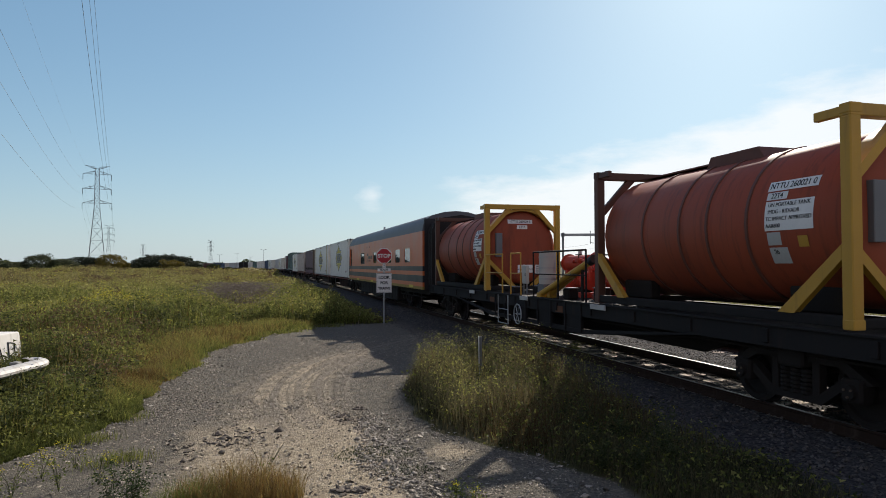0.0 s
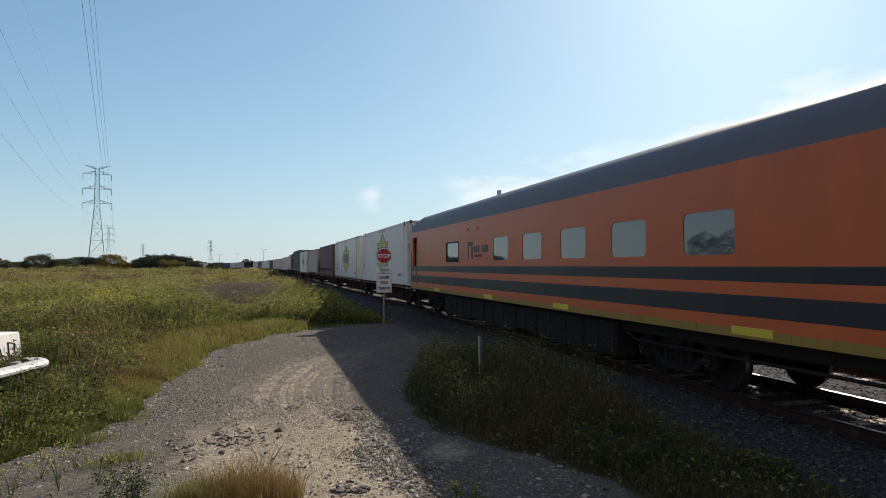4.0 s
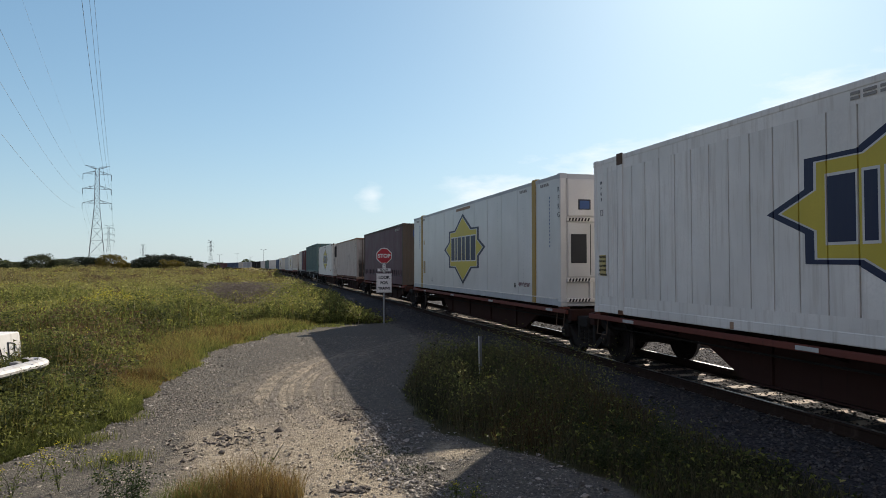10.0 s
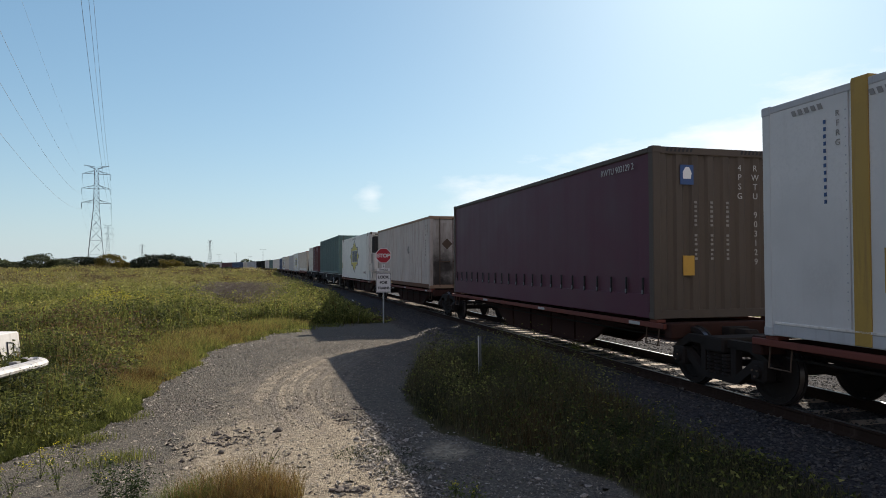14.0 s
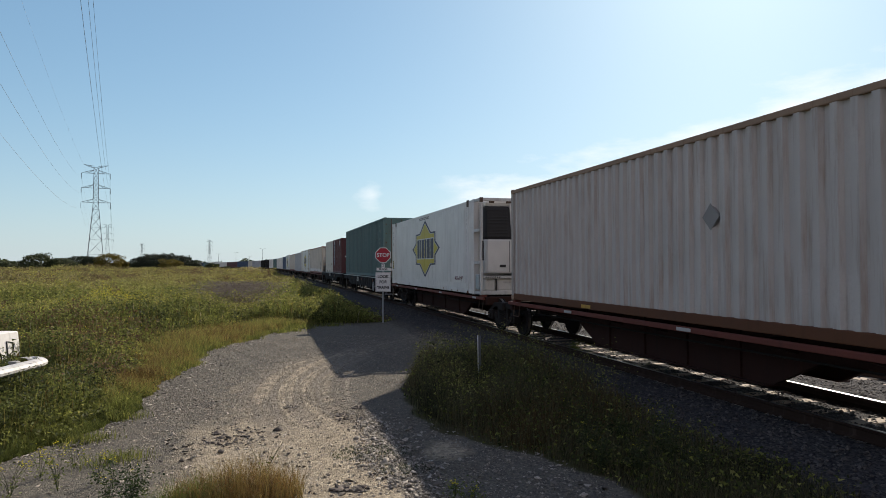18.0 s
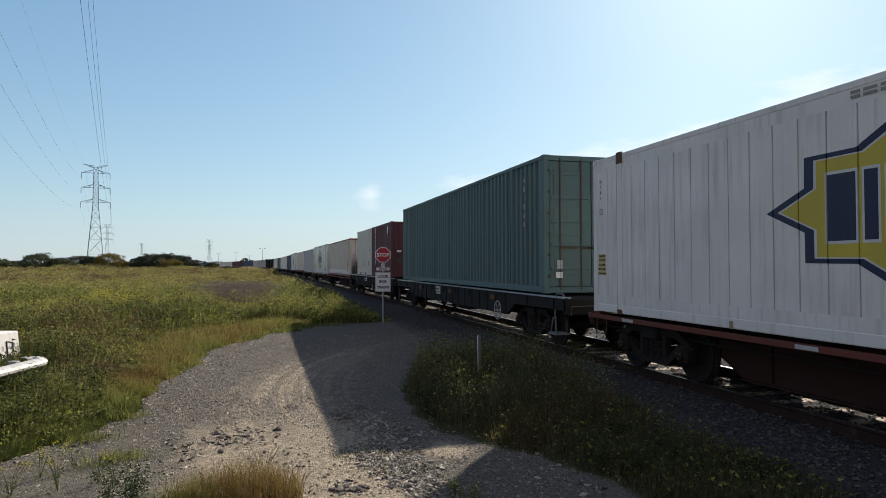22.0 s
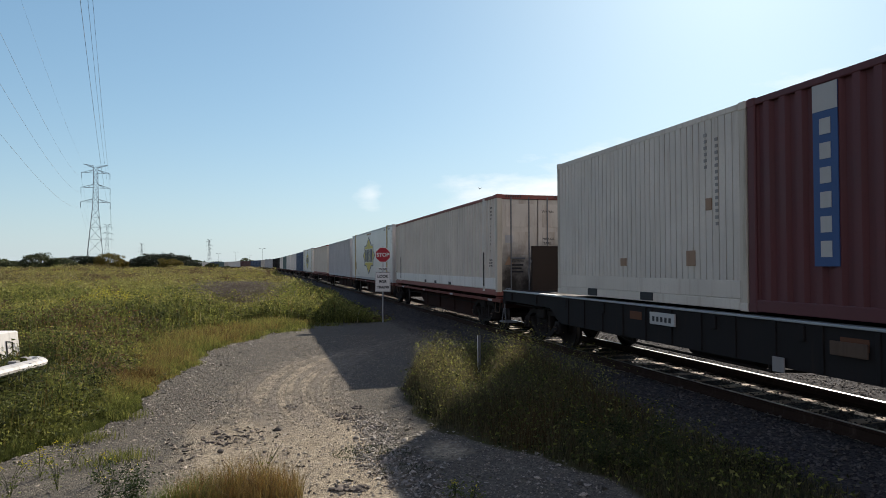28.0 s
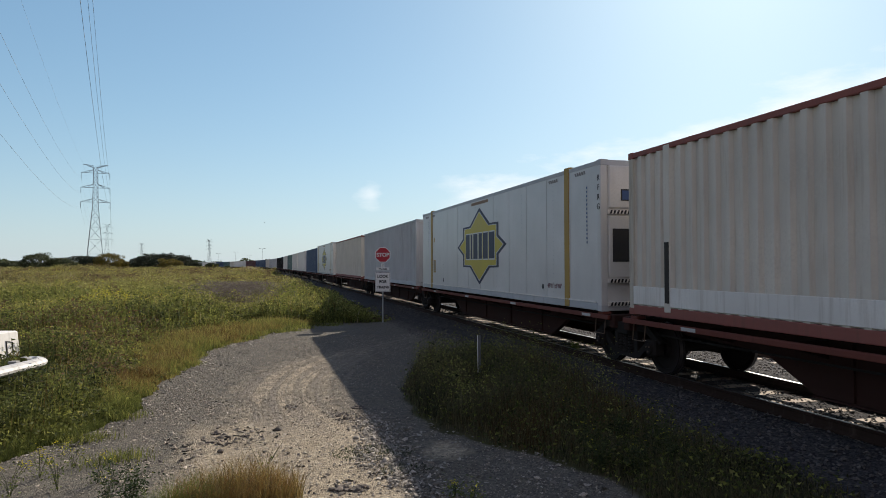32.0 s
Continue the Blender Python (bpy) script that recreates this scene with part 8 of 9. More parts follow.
# the tree line behind the field
for az, d, h, w, mat, lab, seed, cat in (
        (-16.3, 205, 5.0, 8.0, "olive", "grey-green rounded bush behind the field", 21, "bush"),
        (-15.3, 205, 3.6, 4.0, "olive", "grey-green low bush behind the field", 32, "bush"),
        (-17.9, 230, 3.1, 8, "olive", "low dark scrub behind the field", 22, "bush"),
        (-19.4, 240, 3.3, 14, "olive", "low dark scrub behind the field", 23, "bush"),
        (-14.6, 225, 4.1, 8, "olive", "low dark scrub behind the field", 24, "bush"),
        (-13.5, 235, 4.9, 10, "pine", "dark low dense shrub behind the field", 25, "bush"),
        (-12.6, 232, 4.7, 8, "pine", "dark low dense shrub behind the field", 26, "bush"),
        (-11.55, 200, 5.2, 7.2, "wattle", "ochre-green wattle bush behind the field", 27, "bush"),
        (-10.6, 205, 3.2, 3, "wattle", "ochre-green wattle bush behind the field", 28, "bush"),
        (-7.05, 230, 3.8, 7.4, "wattle", "ochre-green wattle bush behind the field", 29, "bush"),
        (-3.95, 190, 2.2, 3.6, "olive", "small dark bush at the field's end", 30, "bush"),
        (-2.75, 200, 1.3, 1.8, "olive", "small dark bush by the railway", 31, "bush")):
    x, y = bearing(az, d)
    tree("bush", lab, x, y, h, w, mat, seed, 6500, 0.38, 0.15, 0.02, group="bushes behind the field", category=cat, full=0.7, z0=0.3)
for i in range(16):
    x, y = bearing(-9.65 + 0.295 * i, 285 + 9 * (i % 3))
    tree("pine_tree", "dark pine tree in a distant grove", x, y, 3.9 + 2.6 * math.sin(math.pi * (i + 1.5) / 17) ** 0.8 - 0.55 * max(0, i - 12) + 0.35 * (i % 2), 5.2, "pine", 40 + i, 2000, 0.5, 0.22, 0.04, group="distant pine grove", full=0.6, z0=0.3)


def far_woods():
    rng = np.random.default_rng(77)
    n = 26000
    az = np.radians(rng.uniform(-40, 75, n))
    r = rng.uniform(620, 800, n)
    top = 5.5 + 2.5 * np.sin(az * 37) * np.sin(az * 91) + 1.5 * np.sin(az * 190)
    p = np.stack([r * np.sin(az), r * np.cos(az), -0.3 + top * rng.uniform(0, 1, n) ** 0.7], 1)
    stuff("far_woods", leaves("far_woods", p, rng.uniform(2.0, 4.5, n), rng, "olive"), "distant belt of grey-green trees on the horizon", "trees")


far_woods()


def side_woods():
    rng = np.random.default_rng(78)
    n = 34000
    az = np.radians(rng.uniform(-130, -32, n))
    r = rng.uniform(150, 190, n)
    top = 7.5 + 3.0 * np.sin(az * 29) * np.sin(az * 61) + 2.0 * np.sin(az * 130)
    p = np.stack([r * np.sin(az), r * np.cos(az), -0.3 + top * rng.uniform(0, 1, n) ** 0.7], 1)
    stuff("side_woods", leaves("side_woods", p, rng.uniform(0.6, 1.3, n), rng, "olive"), "belt of grey-green trees beyond the field", "trees")


side_woods()


# ---- power line ----
def lattice_tower(label):
    t = thing("transmission_tower", label, "transmission tower", "transmission towers")
    H = 48.0

    def half(z):
        return 3.7 + (1.15 - 3.7) * min(1, z / 29.0) if z < 29 else 1.15 - 0.35 * (z - 29) / 19.0
    legs = [(sx, sy) for sx in (-1, 1) for sy in (-1, 1)]
    for sx, sy in legs:
        g = G()
        zs = [0, 10, 20, 29, 38, 46.5]
        g.pipe([(sx * half(z), sy * half(z), z) for z in zs], 0.12, 4)
        part("leg", g, "galv_dull", t)
    g = G()
    zs = [0, 7.5, 14, 19.5, 24, 27.5, 30.7, 33, 35.2, 37.2, 39.5, 41.7, 43.8, 46.5]
    for z0, z1 in zip(zs, zs[1:]):
        a, b = half(z0), half(z1)
        for s in (-1, 1):
            g.cyl((-a, s * a, z0), (b, s * b, z1), 0.05, 4).cyl((a, s * a, z0), (-b, s * b, z1), 0.05, 4)
            g.cyl((s * a, -a, z0), (s * b, b, z1), 0.05, 4).cyl((s * a, a, z0), (s * b, -b, z1), 0.05, 4)
            g.cyl((-b, s * b, z1), (b, s * b, z1), 0.045, 4).cyl((s * b, -b, z1), (s * b, b, z1), 0.045, 4)
    part("bracing", g, "galv_dull", t)
    for z, w, rise in ((30.7, 5.9, 1.5), (37.2, 5.8, 1.5), (43.8, 5.7, 1.5), (47.0, 4.9, -0.9)):
        for s in (-1, 1):
            g = G()
            q = half(z)
            for e in (-1, 1):
                g.cyl((s * q, e * q, z), (s * w, 0, z + (0.6 if rise < 0 else 0)), 0.065, 4)
                g.cyl((s * q, e * q, z + rise), (s * w, 0, z + (0.6 if rise < 0 else 0)), 0.065, 4)
                g.cyl((s * (q + w) / 2, e * q / 2, z + (0.3 if rise < 0 else 0)), (s * q, e * q, z + rise), 0.05, 4)
            arm = part("crossarm", g, "galv_dull", t)
            if rise > 0:
                part("insulator", G().cyl((s * w, 0, z), (s * w, 0, z - 2.6), 0.10, 6), "ink", arm)
    return t


LINE_DIR = math.degrees(math.atan2(0.193, 0.981))
TOWERS = [(-72.45, 328.1), (-163.6, 794.3), (0.4, -46.0)]
tower = lattice_tower("grey steel lattice transmission tower with three crossarms")
tower.matrix_basis = pose(*TOWERS[0], -0.5, 0, 0, LINE_DIR)
for q in TOWERS[1:]:
    copy_thing(tower, pose(*q, -0.5, 0, 0, LINE_DIR))
for az, d in ((-9.22, 1490), (-4.2, 1240)):
    x, y = bearing(az, d)
    copy_thing(tower, pose(x, y, -0.5, 0, 0, LINE_DIR + 25))


def conductors():
    c = Matrix.Rotation(radians(LINE_DIR), 3, "Z")
    for s in (-1, 1):
        for z, w in ((28.1, 5.9), (34.6, 5.8), (41.2, 5.7), (47.6, 4.9)):
            for (a, b, sag) in ((TOWERS[2], TOWERS[0], 8.0), (TOWERS[0], TOWERS[1], 13.0)):
                off = c @ Vector((s * w, 0, 0))
                pts = []
                for i in range(41):
                    k = i / 40
                    pts.append((a[0] + (b[0] - a[0]) * k + off.x, a[1] + (b[1] - a[1]) * k + off.y, z - 0.5 - sag * (0.6 if z > 45 else 1) * 4 * k * (1 - k)))
                part("overhead_wire", G().pipe(pts, 0.020 if z < 45 else 0.012, 4), "galv_dull", tower_wires, "")


tower_wires = thing("overhead_power_line", "thin dark overhead power line conductors between towers", "power line")
conductors()


# ---- crossing sign, stake, barrier ----
def octagon(r, k=1.0):
    return [(r * k * math.cos(math.pi / 8 + i * math.pi / 4), r * k * math.sin(math.pi / 8 + i * math.pi / 4)) for i in range(8)]


def crossing_sign():
    s = thing("stop_sign", "red stop sign over white look-for-trains board on a post", "road sign")
    s.matrix_basis = pose(4.45, 25.25, -0.28, 0, 0, -8)
    part("post", G().cyl((0, 0.03, -0.2), (0, 0.03, 2.9), 0.030, 10), "galv", s)
    oc = [(x, z + 2.58) for x, z in octagon(0.315)]
    plate = part("stop_plate", G().prism(oc, "y", -0.006, 0.0), "sign_white", s, "red octagon plate with white border")
    part("red_field", G().prism([(x, z + 2.58) for x, z in octagon(0.285)], "y", -0.010, -0.005), "sign_red", plate)
    text("lettering", "STOP", 0.20, "sign_white", plate, 0, -0.012, 2.575, bold=0.006)
    b = part("tracks_number_plate", G().cbox(-0.06, -0.006, 2.10, 0.06, 0.0, 2.25, 0.003), "sign_white", s)
    text("lettering", "2", 0.14, "ink", b, 0, -0.009, 2.175)
    b = part("tracks_plate", G().cbox(-0.25, -0.006, 1.985, 0.25, 0.0, 2.095, 0.003), "sign_white", s)
    text("lettering", "TRACKS", 0.09, "ink", b, 0, -0.009, 2.038, bold=0.003)
    b = part("look_plate", G().cbox(-0.29, -0.006, 1.17, 0.29, 0.0, 1.92, 0.004), "sign_white", s, "white board with black border and words")
    g = G()
    for x0, z0, x1, z1 in ((-0.275, 1.185, 0.275, 1.197), (-0.275, 1.893, 0.275, 1.905), (-0.275, 1.197, -0.263, 1.893), (0.263, 1.197, 0.275, 1.893)):
        g.box(x0, -0.009, z0, x1, -0.005, z1)
    part("border", g, "ink", b)
    for w, z in (("LOOK", 1.75), ("FOR", 1.545), ("TRAINS", 1.335)):
        text("lettering", w, 0.15 if w != "TRAINS" else 0.135, "ink", b, 0, -0.009, z, bold=0.006)
    return s


crossing_sign()
stake = thing("marker_stake", "thin white weathered marker stake standing in grass", "stake", m=pose(4.32, 13.1, -0.3, 1.5, -1.0))
# The stake's shaded face and sunlit edge are coloured in, grey and white.
part("stake_board", G().cbox(-0.022, -0.010, -0.15, 0.035, 0.012, 0.76, 0.004), "galv_dull", stake, "board with its shaded face put in as dull grey")
part("stake_edge", G().cbox(-0.036, -0.014, -0.15, -0.0225, 0.014, 0.77, 0.003), "sign_white", stake, "sunlit edge, drawn as a pale strip")


def stone_block():
    """A tapered concrete block with scrawled strokes."""
    b = thing("concrete_block", "pale tapered concrete block with dark scrawled graffiti", "concrete block", m=pose(-5.06, 14.12, -0.32, 0, 0, -14))
    part("block_body", G().prism([(-0.56, 0), (0.56, 0), (0.50, 0.5), (0.44, 0.985), (0.41, 1.0), (-0.41, 1.0), (-0.44, 0.985)], "y", -0.45, 0.45), "concrete", b)
    for pts in (((-0.36, 0.30), (-0.20, 0.86), (-0.05, 0.30)), ((-0.30, 0.50), (-0.10, 0.50)), ((0.06, 0.30), (0.08, 0.84), (0.26, 0.80), (0.24, 0.64), (0.10, 0.58), (0.30, 0.48), (0.28, 0.32), (0.06, 0.30))):
        part("graffiti_stroke", G().pipe([(0.5625 - 0.12 * z, y, z) for y, z in pts], 0.014, 5), "ink", b)


stone_block()


def guard_rail():
    r = thing("guard_rail", "white-painted steel guard rail with a rolled end, in weeds", "guard rail", m=pose(-3.45, 12.50, -0.25, 0, 0, -14.5))
    prof = [(0.0, 0.36), (0.06, 0.40), (0.10, 0.47), (0.105, 0.55), (0.08, 0.63), (0.03, 0.68), (-0.04, 0.69), (-0.04, 0.675), (0.025, 0.665), (0.07, 0.62), (0.093, 0.55), (0.088, 0.475), (0.05, 0.41), (-0.01, 0.37)]
    g = G()
    n = len(prof)
    line = [(0.0, -5.0), (0.0, -0.45), (-0.02, -0.25), (-0.08, -0.08), (-0.18, 0.0), (-0.30, -0.03), (-0.36, -0.12)]
    for (lx, ly) in line:
        for o, z in prof:
            g.v.append((lx + o * 1.1, ly, 0.66 - (0.69 - z) * 0.48))
    for k in range(len(line) - 1):
        g.f += [(k * n + i, k * n + (i + 1) % n, (k + 1) * n + (i + 1) % n, (k + 1) * n + i) for i in range(n)]
    part("beam", g, "rail_white", r, "chipped white steel beam")
    for y in (-4.2, -2.4, -0.7):
        part("post", G().cbox(-0.20, y - 0.06, -0.3, -0.07, y + 0.06, 0.68, 0.01), "timber", r)


guard_rail()


# ---- beyond the train ----
def light_pole(label, x, y, h, rz=0.0):
    p = thing("street_lamp", label, "street lamp", "light poles by the station", m=pose(x, y, -0.3, 0, 0, rz))
    part("pole", G().cyl((0, 0, -0.2), (0, 0, h), 0.10, 8, 0.06), "galv_dull", p)
    for s in (-1, 1):
        a = part("arm", G().cyl((0, 0, h - 0.05), (s * 0.9, 0, h + 0.15), 0.035, 6), "galv_dull", p)
        part("lamp_head", G().cbox(s * 1.15 - 0.35, -0.13, h + 0.08, s * 1.15 + 0.35, 0.13, h + 0.24, 0.04), "galv_dull", a)
    return p


def ahead(right, depth):
    """Place at so many metres right of and ahead along the line of sight."""
    c, s = math.cos(radians(15.13)), math.sin(radians(15.13))
    return s * depth + c * right, c * depth - s * right


def gantry(r0, r1, depth, h, label):
    g = thing("catenary_gantry", label, "gantry", "gantries over the electric line", m=pose(*ahead(r0, depth), -0.3, 0, 0, -15.13))
    L = r1 - r0
    for x in (0.0, L):
        part("mast", G().cbox(x - 0.14, -0.14, -0.3, x + 0.14, 0.14, h + 0.2, 0.02), "galv_dull", g)
    part("beam", G().cbox(-0.3, -0.16, h - 0.34, L + 0.3, 0.16, h + 0.06, 0.03), "galv", g, "pale grey box beam")
    for x in (0.0, L * 0.5, L):
        part("beam_collar", G().cbox(x - 0.22, -0.20, h - 0.45, x + 0.22, 0.20, h + 0.14, 0.02), "galv_dull", g)
    for k in range(3):
        x = L * (k + 0.6) / 3.3
        d = part("dropper", G().cyl((x, 0, h + 0.5), (x, 0, h - 1.6), 0.05, 6), "galv_dull", g)
        part("cantilever", G().cyl((x, 0, h - 1.4), (x + 1.6, 0, h - 1.1), 0.03, 5), "galv_dull", d)
        part("contact_wire", G().cyl((x + 0.8, -60, h - 1.5), (x + 0.8, 60, h - 1.5), 0.010, 4), "ink", d)
    return g


gantry(17.5, 46.0, 64, 7.1, "grey steel catenary gantry over the station tracks")
gantry(19.0, 43.0, 106, 7.2, "distant grey catenary gantry over the line")
for px_, d, h in ((1434, 60, 12.0), (1330, 112, 12.0), (1238, 140, 11.0), (1180, 170, 11.0)):
    light_pole("tall grey twin-arm light pole by the station", *ahead((px_ - 784) / 1177.2 * d, d), h, -15)
for px_, d, h in ((465, 330, 10.2), (418, 420, 10.2), (387, 430, 9.5), (442, 500, 9.0)):
    light_pole("distant slim light pole behind the train", *ahead((px_ - 784) / 1177.2 * d, d), h, -15)
tree("gum_tree", "open-crowned gum tree behind the station", *ahead(43.5, 76), 10.4, 8.4, "olive", 61, 9000, 0.24, 0.20, 0.34, full=0.15)
tree("gum_tree", "open-crowned gum tree behind the station", *ahead(56.5, 74), 9.2, 7.5, "olive", 62, 9000, 0.24, 0.22, 0.2, full=0.3)
tree("gum_tree", "distant rounded gum tree behind the railway", *ahead(56, 118), 7.0, 9.0, "olive", 63, 4000, 0.45, 0.22, 0.1, full=0.5)
tree("gum_tree", "distant rounded gum tree behind the railway", *ahead(22, 150), 5.0, 8.0, "olive", 64, 3000, 0.5, 0.2, 0.1, full=0.5)


def platform():
    p = thing("station_platform", "low concrete station platform with a dark face", "platform", m=pose(*ahead(24, 52), -0.3, 0, 0, -15.13))
    part("slab", G().cbox(-14, -3.0, 0.72, 40, 3.0, 0.92, 0.02), "sooted", p)
    part("face", G().box(-14, -2.85, -0.1, 40, -2.7, 0.72), "under", p)
    for k in range(12):
        part("fence_post", G().cyl((-13 + k * 4.4, 2.6, 0.92), (-13 + k * 4.4, 2.6, 2.1), 0.04, 6), "galv_dull", p)
    for z in (1.4, 2.05):
        part("fence_rail", G().cyl((-14, 2.6, z), (40, 2.6, z), 0.03, 6), "galv_dull", p)
    return p


platform()


def shelter(label, r, d, w, h):
    s = thing("platform_shelter", label, "shelter", m=pose(*ahead(r, d), 0.62, 0, 0, -15.13))
    part("roof", G().cbox(-w / 2 - 0.3, -1.6, h, w / 2 + 0.3, 1.6, h + 0.22, 0.03), "galv_dull", s)
    part("back_wall", G().box(-w / 2, 1.2, 0, w / 2, 1.3, h), "sooted", s, "dull grey back wall")
    for x in (-w / 2, w / 2):
        part("side_wall", G().box(x - 0.05, -1.2, 0, x + 0.05, 1.2, h), "galv_dull", s)
    part("bench", G().cbox(-w / 2 + 0.3, 0.6, 0.40, w / 2 - 0.3, 1.1, 0.48, 0.02), "timber", s)
    return s


shelter("small grey platform shelter with a flat roof", 27.9, 52, 1.5, 2.3)
shelter("long low station building with a flat roof", 21.5, 53, 6.0, 2.6)


def far_sign():
    s = thing("stop_sign", "back of a grey stop sign over a scrawled white panel", "road sign", m=pose(13.88, 13.8, -0.3, 0, 0, -25))
    part("post", G().cbox(-0.09, -0.05, -0.2, 0.09, 0.03, 2.35, 0.01), "galv", s)
    part("stop_plate", G().prism([(x, z + 2.02) for x, z in octagon(0.315)], "y", 0.03, 0.04), "galv", s, "bare grey back of the octagon")
    pn = part("panel", G().cbox(-0.30, 0.03, 0.72, 0.34, 0.045, 1.36, 0.004), "sign_white", s, "white panel with black scrawls")
    for pts in (((-0.26, 0.8), (-0.22, 1.2), (-0.14, 0.85), (-0.10, 1.15)), ((0.08, 1.25), (0.14, 0.85), (0.2, 1.25), (0.27, 0.85), (0.3, 1.2)), ((0.05, 1.05), (0.3, 1.0))):
        part("graffiti_stroke", G().pipe([(x, 0.026, z) for x, z in pts], 0.012, 5), "ink", pn)


far_sign()


# ---- stones, sleepers and ballast ----
def stones(name, p, s, rng, material, label):
    n = len(p)
    base = np.array([(1, 0, 0), (-1, 0, 0), (0, 1, 0), (0, -1, 0), (0, 0, 0.34), (0, 0, -0.5)], float)
    v = base[None] * (s[:, None, None] * rng.uniform(0.55, 1.3, (n, 6, 1))) * rng.uniform(0.6, 1.2, (n, 1, 3))
    a = rng.uniform(0, 2 * np.pi, n)
    c, q = np.cos(a)[:, None], np.sin(a)[:, None]
    v = np.stack([v[:, :, 0] * c - v[:, :, 1] * q, v[:, :, 0] * q + v[:, :, 1] * c, v[:, :, 2] + 0.25 * s[:, None] * rng.normal(size=(n, 6))], 2) + p[:, None]
    tri = np.array([0, 2, 4, 2, 1, 4, 1, 3, 4, 3, 0, 4, 2, 0, 5, 0, 3, 5])
    loops = ((np.arange(n) * 6)[:, None] + tri).ravel()
    return stuff(name, raw_mesh(name, v.reshape(-1, 3), loops, np.full(6 * n, 3), material), label, "stones")


def stone_material(name, stops):
    m = bpy.data.materials.new(name)
    nt, bsdf = nodes_of(m)
    geo = nt.nodes.new("ShaderNodeNewGeometry")
    tc = nt.nodes.new("ShaderNodeTexCoord").outputs["Object"]
    r = nt.nodes.new("ShaderNodeValToRGB")
    r.color_ramp.elements[0].color, r.color_ramp.elements[1].color = (*stops[0], 1), (*stops[2], 1)
    r.color_ramp.elements.new(0.5).color = (*stops[1], 1)
    nt.links.new(geo.outputs["Random Per Island"], r.inputs["Fac"])
    fine = noise_tex(nt, tc, 90, 3)
    nt.links.new(mix(nt, ramp(nt, fine, 0.3, 0.8), r.outputs["Color"], (0.15, 0.135, 0.115)), bsdf.inputs["Base Color"])
    bsdf.inputs["Roughness"].default_value = 0.9
    bsdf.inputs["Specular IOR Level"].default_value = 0.15
    bump(nt, bsdf, fine, 0.4, 0.004)
    return m


M["ballast"] = stone_material("ballast_stone", [(0.02, 0.02, 0.023), (0.046, 0.045, 0.047), (0.10, 0.095, 0.092)])
M["pebble"] = stone_material("road_stone", [(0.11, 0.096, 0.078), (0.23, 0.195, 0.15), (0.46, 0.395, 0.31)])
M["pale_stone"] = stone_material("pale_flat_stone", [(0.22, 0.185, 0.14), (0.38, 0.325, 0.25), (0.58, 0.51, 0.41)])
M["crushed"] = stone_material("crushed_stone", [(0.10, 0.090, 0.075), (0.25, 0.225, 0.185), (0.54, 0.49, 0.41)])
M["clod"] = stone_material("dark_clods", [(0.05, 0.04, 0.035), (0.09, 0.075, 0.06), (0.15, 0.12, 0.10)])


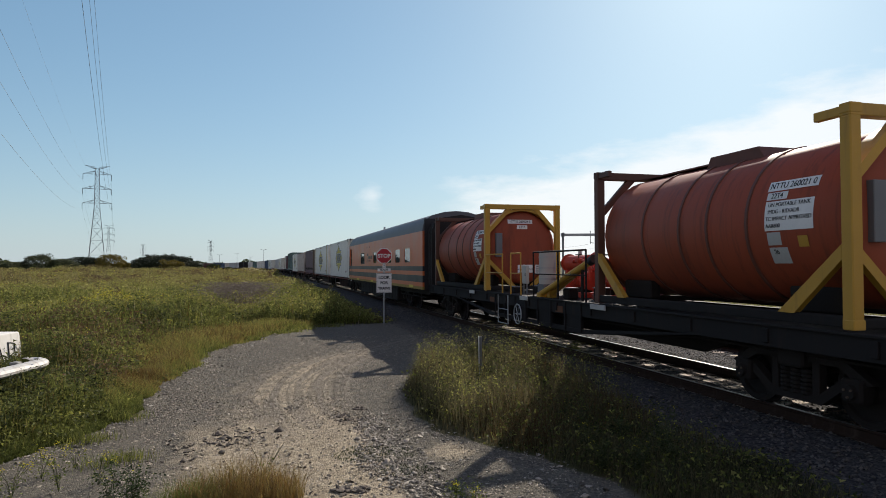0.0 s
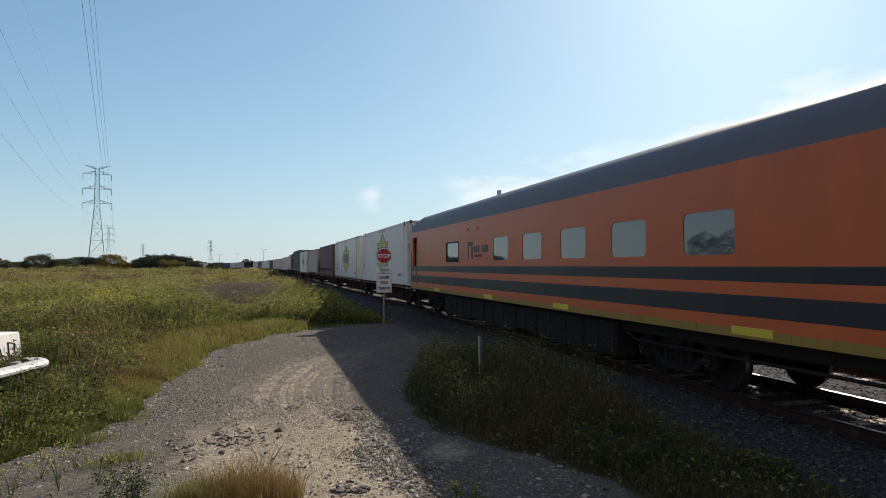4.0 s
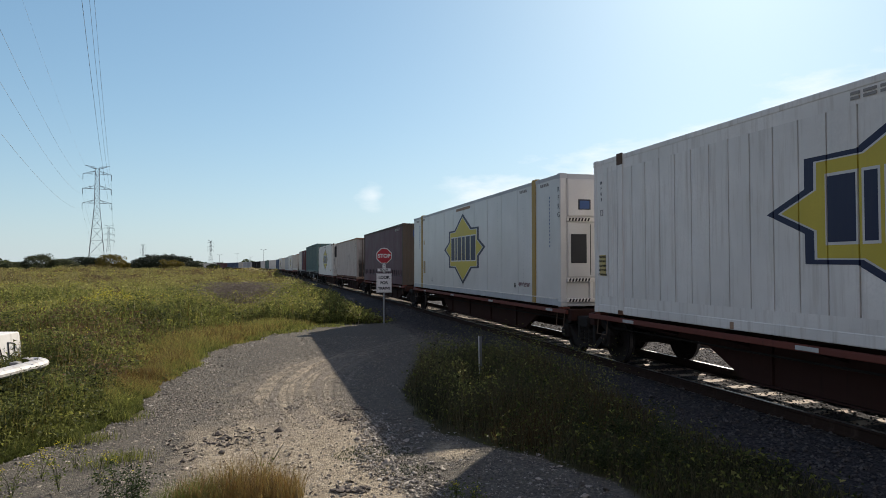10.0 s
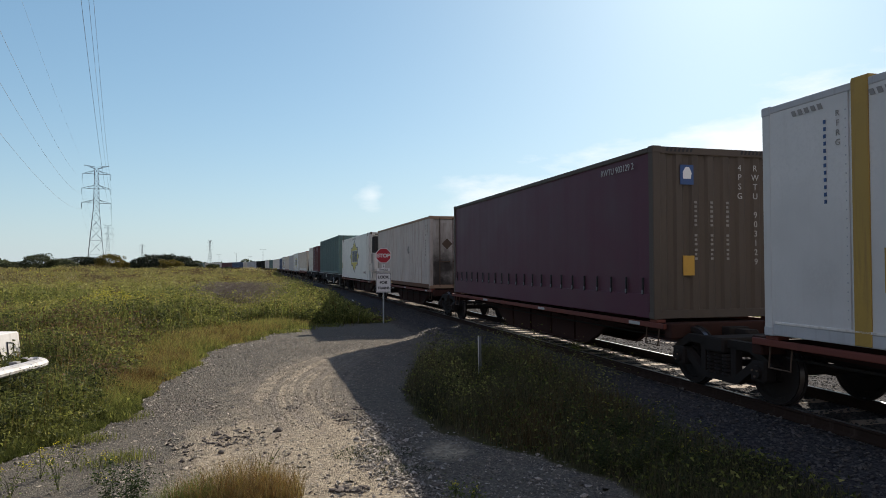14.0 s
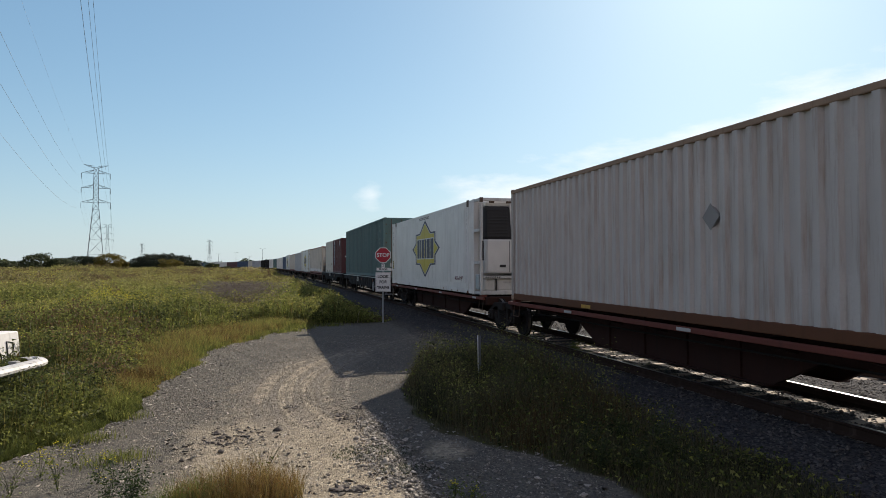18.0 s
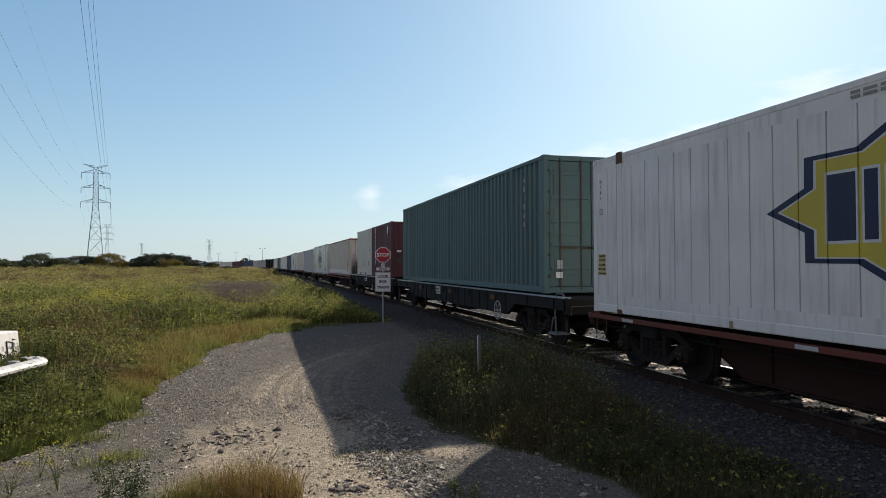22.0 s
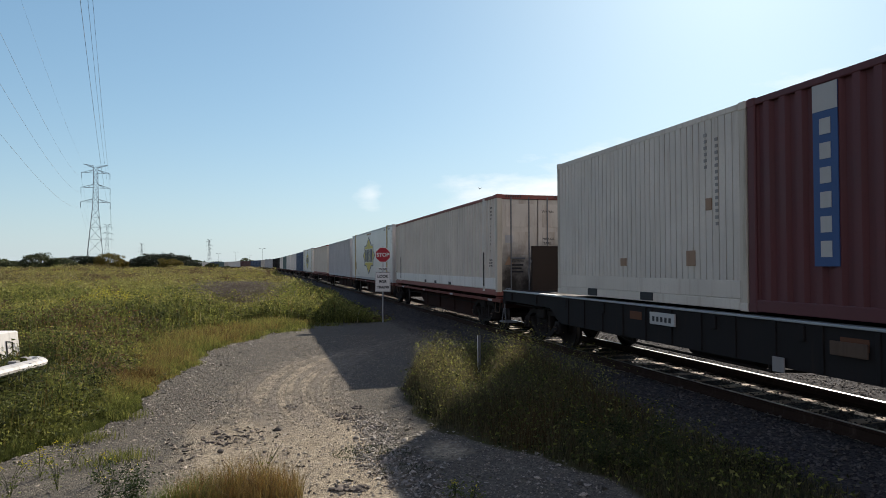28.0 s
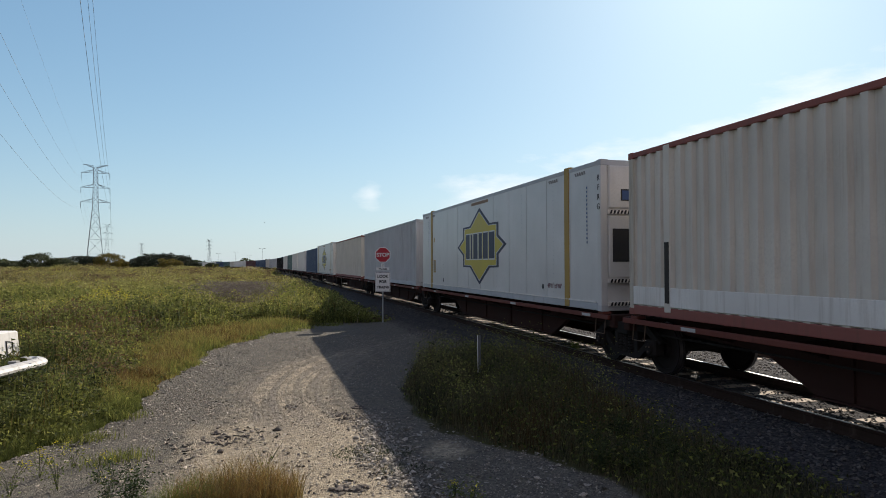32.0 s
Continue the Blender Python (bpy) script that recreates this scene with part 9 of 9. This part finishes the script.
def scatter_stones():
    rng = np.random.default_rng(5)
    n = 30000
    y = 3.5 + 30 * rng.uniform(0, 1, n) ** 1.5
    x = TRACK_X + rng.uniform(-3.0, 6.6, n)
    keep = np.abs(np.abs(x - TRACK_X) - 0.75) > 0.10
    x, y = x[keep], y[keep]
    p = np.stack([x, y, ground_z(x, y) + 0.012], 1)
    stones("ballast", p, rng.uniform(0.015, 0.034, len(x)) * (1 + y * 0.012), rng, "ballast", "grey crushed stone ballast of the track")
    # fine loose gravel all over the road
    n = 90000
    y = 5.0 + 16 * rng.uniform(0, 1, n) ** 1.4
    x = road_left(y) + (road_right(y) - road_left(y)) * rng.uniform(0, 1, n)
    keep = rng.uniform(0, 1, n) < 0.48 - 0.40 * sand_mask(x, y) + 0.30 * wander(x, y, 1.6, 61)
    x, y = x[keep], y[keep]
    p = np.stack([x, y, ground_z(x, y) + 0.002], 1)
    stones("road_gravel", p, rng.gamma(1.7, 0.0030, len(x)) + 0.003 + 0.0004 * y, rng, "pebble", "loose pale stones on the gravel road")
    # flat pale stones lying on the dust
    n = 2600
    x, y = rng.uniform(-1.6, 1.5, n), 5.6 + 6.0 * rng.uniform(0, 1, n) ** 1.2
    p = np.stack([x, y, ground_z(x, y) + 0.004], 1)
    stones("dust_stones", p, rng.gamma(2.0, 0.0055, n) + 0.006, rng, "pale_stone", "flat pale stones lying on tan road dust")
    # coarse crushed stone between the wheel tracks and the grass strip
    n = 17000
    y = 5.2 + 5.4 * rng.uniform(0, 1, n)
    x = rng.uniform(0.85, 3.3, n)
    lim = 1.12 + 0.10 * np.sin(y * 2.3) + 0.22 * smooth01(-y, -7.0, -6.0) + 0.35 * smooth01(y, 9.0, 10.4)
    keep = (rng.uniform(0, 1, n) < smooth01(x, lim - 0.12, lim + 0.22) * (1 - 0.9 * np.exp(-((x - 2.15) / 0.28) ** 2 - ((y - 7.75) / 0.32) ** 2)) * (1 - smooth01(y, 9.2, 10.4)) * (1 - 0.92 * smooth01(x, 1.45, 1.95))) & (x < road_right(y) + 0.15)
    x, y = x[keep], y[keep]
    p = np.stack([x, y, ground_z(x, y) + 0.008], 1)
    stones("crushed_stone", p, rng.gamma(3.2, 0.0046, len(x)) + 0.005, rng, "crushed", "coarse grey crushed stone along the road's edge")
    # a ragged line of stones along the field's edge
    n = 2800
    y = 8.5 + 15.5 * rng.uniform(0, 1, n)
    x = road_left(y) + 0.05 + rng.gamma(1.6, 0.20, n)
    keep = rng.uniform(0, 1, n) < 0.55 + 0.5 * wander(x, y, 1.5, 62)
    x, y = x[keep], y[keep]
    p = np.stack([x, y, ground_z(x, y) + 0.008], 1)
    stones("edge_stones", p, rng.gamma(2.4, 0.0052, len(x)) + 0.005 + 0.0003 * y, rng, "crushed", "grey stones pushed to the road's edge")
    c = np.array([(-0.23, 9.05, 0.26), (-0.30, 9.0, 0.22), (-0.25, 9.1, 0.30), (0.44, 10.66, 0.07), (1.08, 10.0, 0.09), (1.17, 9.72, 0.11), (1.45, 10.4, 0.05), (-0.75, 8.75, 0.25), (0.76, 6.63, 0.07), (0.95, 6.62, 0.05), (0.55, 7.4, 0.5), (-0.9, 8.3, 0.5)])
    k = rng.integers(0, len(c), 520)
    x = c[k, 0] + rng.normal(size=520) * c[k, 2] * 0.8
    y = c[k, 1] + rng.normal(size=520) * c[k, 2]
    p = np.stack([x, y, ground_z(x, y) + 0.010], 1)
    stones("clods", p, rng.gamma(3.0, 0.0065, 520) + 0.006, rng, "clod", "dark clods and stones in small heaps on the road")


scatter_stones()


def sleepers():
    me = G().cbox(-1.25, -0.125, -0.30, 1.25, 0.125, -0.165, 0.02).mesh("sleeper")
    me.materials.append(M["sleeper"])
    for host, off in ((track_near, 0.0), (track_far, 4.0)):
        for k in range(70 if off == 0 else 45):
            x, y, turn = on_track(0.5 + 0.66 * k, off)
            o = part("sleeper", me, "sleeper", host)
            o.matrix_basis = pose(x, y, 0.002 * math.sin(k * 3.3), 0, 0, turn)
        g = G()
        for k in range(70 if off == 0 else 45, 420):
            x, y, turn = on_track(0.5 + 0.66 * k, off)
            i = len(g.v)
            g.cbox(-1.25, -0.125, -0.30, 1.25, 0.125, -0.165, 0.02)
            g.turn(pose(x, y, 0, 0, 0, turn), i)
        tagged(part("far_sleepers", g, "sleeper", host), kind="stuff")


sleepers()


# ---- birds ----
def bird(label, span):
    """A small dark bird in flight along +Y, with two wings that beat."""
    b = thing("bird", label, "bird", "birds over the railway")
    k = span / 0.8
    g = G()
    n = 8
    ring = [(-0.20, 0.006), (-0.15, 0.03), (-0.05, 0.052), (0.06, 0.05), (0.13, 0.032), (0.17, 0.03), (0.20, 0.02), (0.235, 0.004)]
    for y, r in ring:
        g.v += [(k * r * math.cos(2 * math.pi * i / n), k * y, k * r * math.sin(2 * math.pi * i / n)) for i in range(n)]
    for j in range(len(ring) - 1):
        g.f += [(j * n + i, j * n + (i + 1) % n, (j + 1) * n + (i + 1) % n, (j + 1) * n + i) for i in range(n)]
    part("body", g, "ink", b, smooth=True)
    part("tail", G().prism([(-0.03 * k, -0.19 * k), (0.03 * k, -0.19 * k), (0.06 * k, -0.33 * k), (-0.06 * k, -0.33 * k)], "z", -0.006, 0.006), "ink", b)
    wings = []
    for s in (-1, 1):
        wing = [(0.0, 0.08), (0.20, 0.12), (0.40, 0.02), (0.36, -0.04), (0.18, -0.07), (0.0, -0.08)]
        wings.append(part("wing", G().prism([(s * x * k, y * k) for x, y in wing], "z", -0.006, 0.006), "ink", b))
    return b, wings


BIRDS = [(bird("small dark bird flying away above the train", 0.85), [(0.0, 60.0, -640.0, 8.0), (27.0, 34.6, 68.1, 12.7), (27.7, 33.8, 89.0, 13.8), (28.1, 32.3, 101.8, 13.7), (28.7, 29.1, 121.3, 14.5), (32.0, 0.8, 310.0, 21.0)]),
         (bird("dark bird flying low beyond the train", 1.05), [(0.0, 250.0, -120.0, 9.0), (29.0, 60.8, 51.7, 11.4), (29.5, 57.5, 54.7, 11.9), (29.6, 56.8, 55.4, 12.0), (30.0, 53.8, 57.7, 11.6), (31.0, 46.3, 64.1, 5.0), (32.0, 38.9, 72.3, 2.5)])]


def motions():
    """The whole train rolls by: every thing on it follows the track."""
    for ob, u, z, off in RUN:
        rows = []
        for k in range(0, 33, 2):
            x, y, turn = on_track(u - travelled(k), off)
            rows.append((float(k), pose(x, y, z, 0, 0, turn)))
        walk(ob, rows)
    for (ob, wings), way in BIRDS:
        rows = []
        for k, (t, x, y, z) in enumerate(way):
            a, b = way[max(0, k - 1)], way[min(len(way) - 1, k + 1)]
            rows.append((t, pose(x, y, z, 0, 0, math.degrees(math.atan2(-(b[1] - a[1]), b[2] - a[2])))))
        walk(ob, rows)
        for s, wing in zip((-1, 1), wings):
            beat = [(0.0, pose(0, 0, 0))] + [(27.0 + 0.1 * k, pose(0, 0, 0, 0, s * (-8 - 26 * math.cos(k * 1.25)))) for k in range(51)]
            walk(wing, beat)


motions()
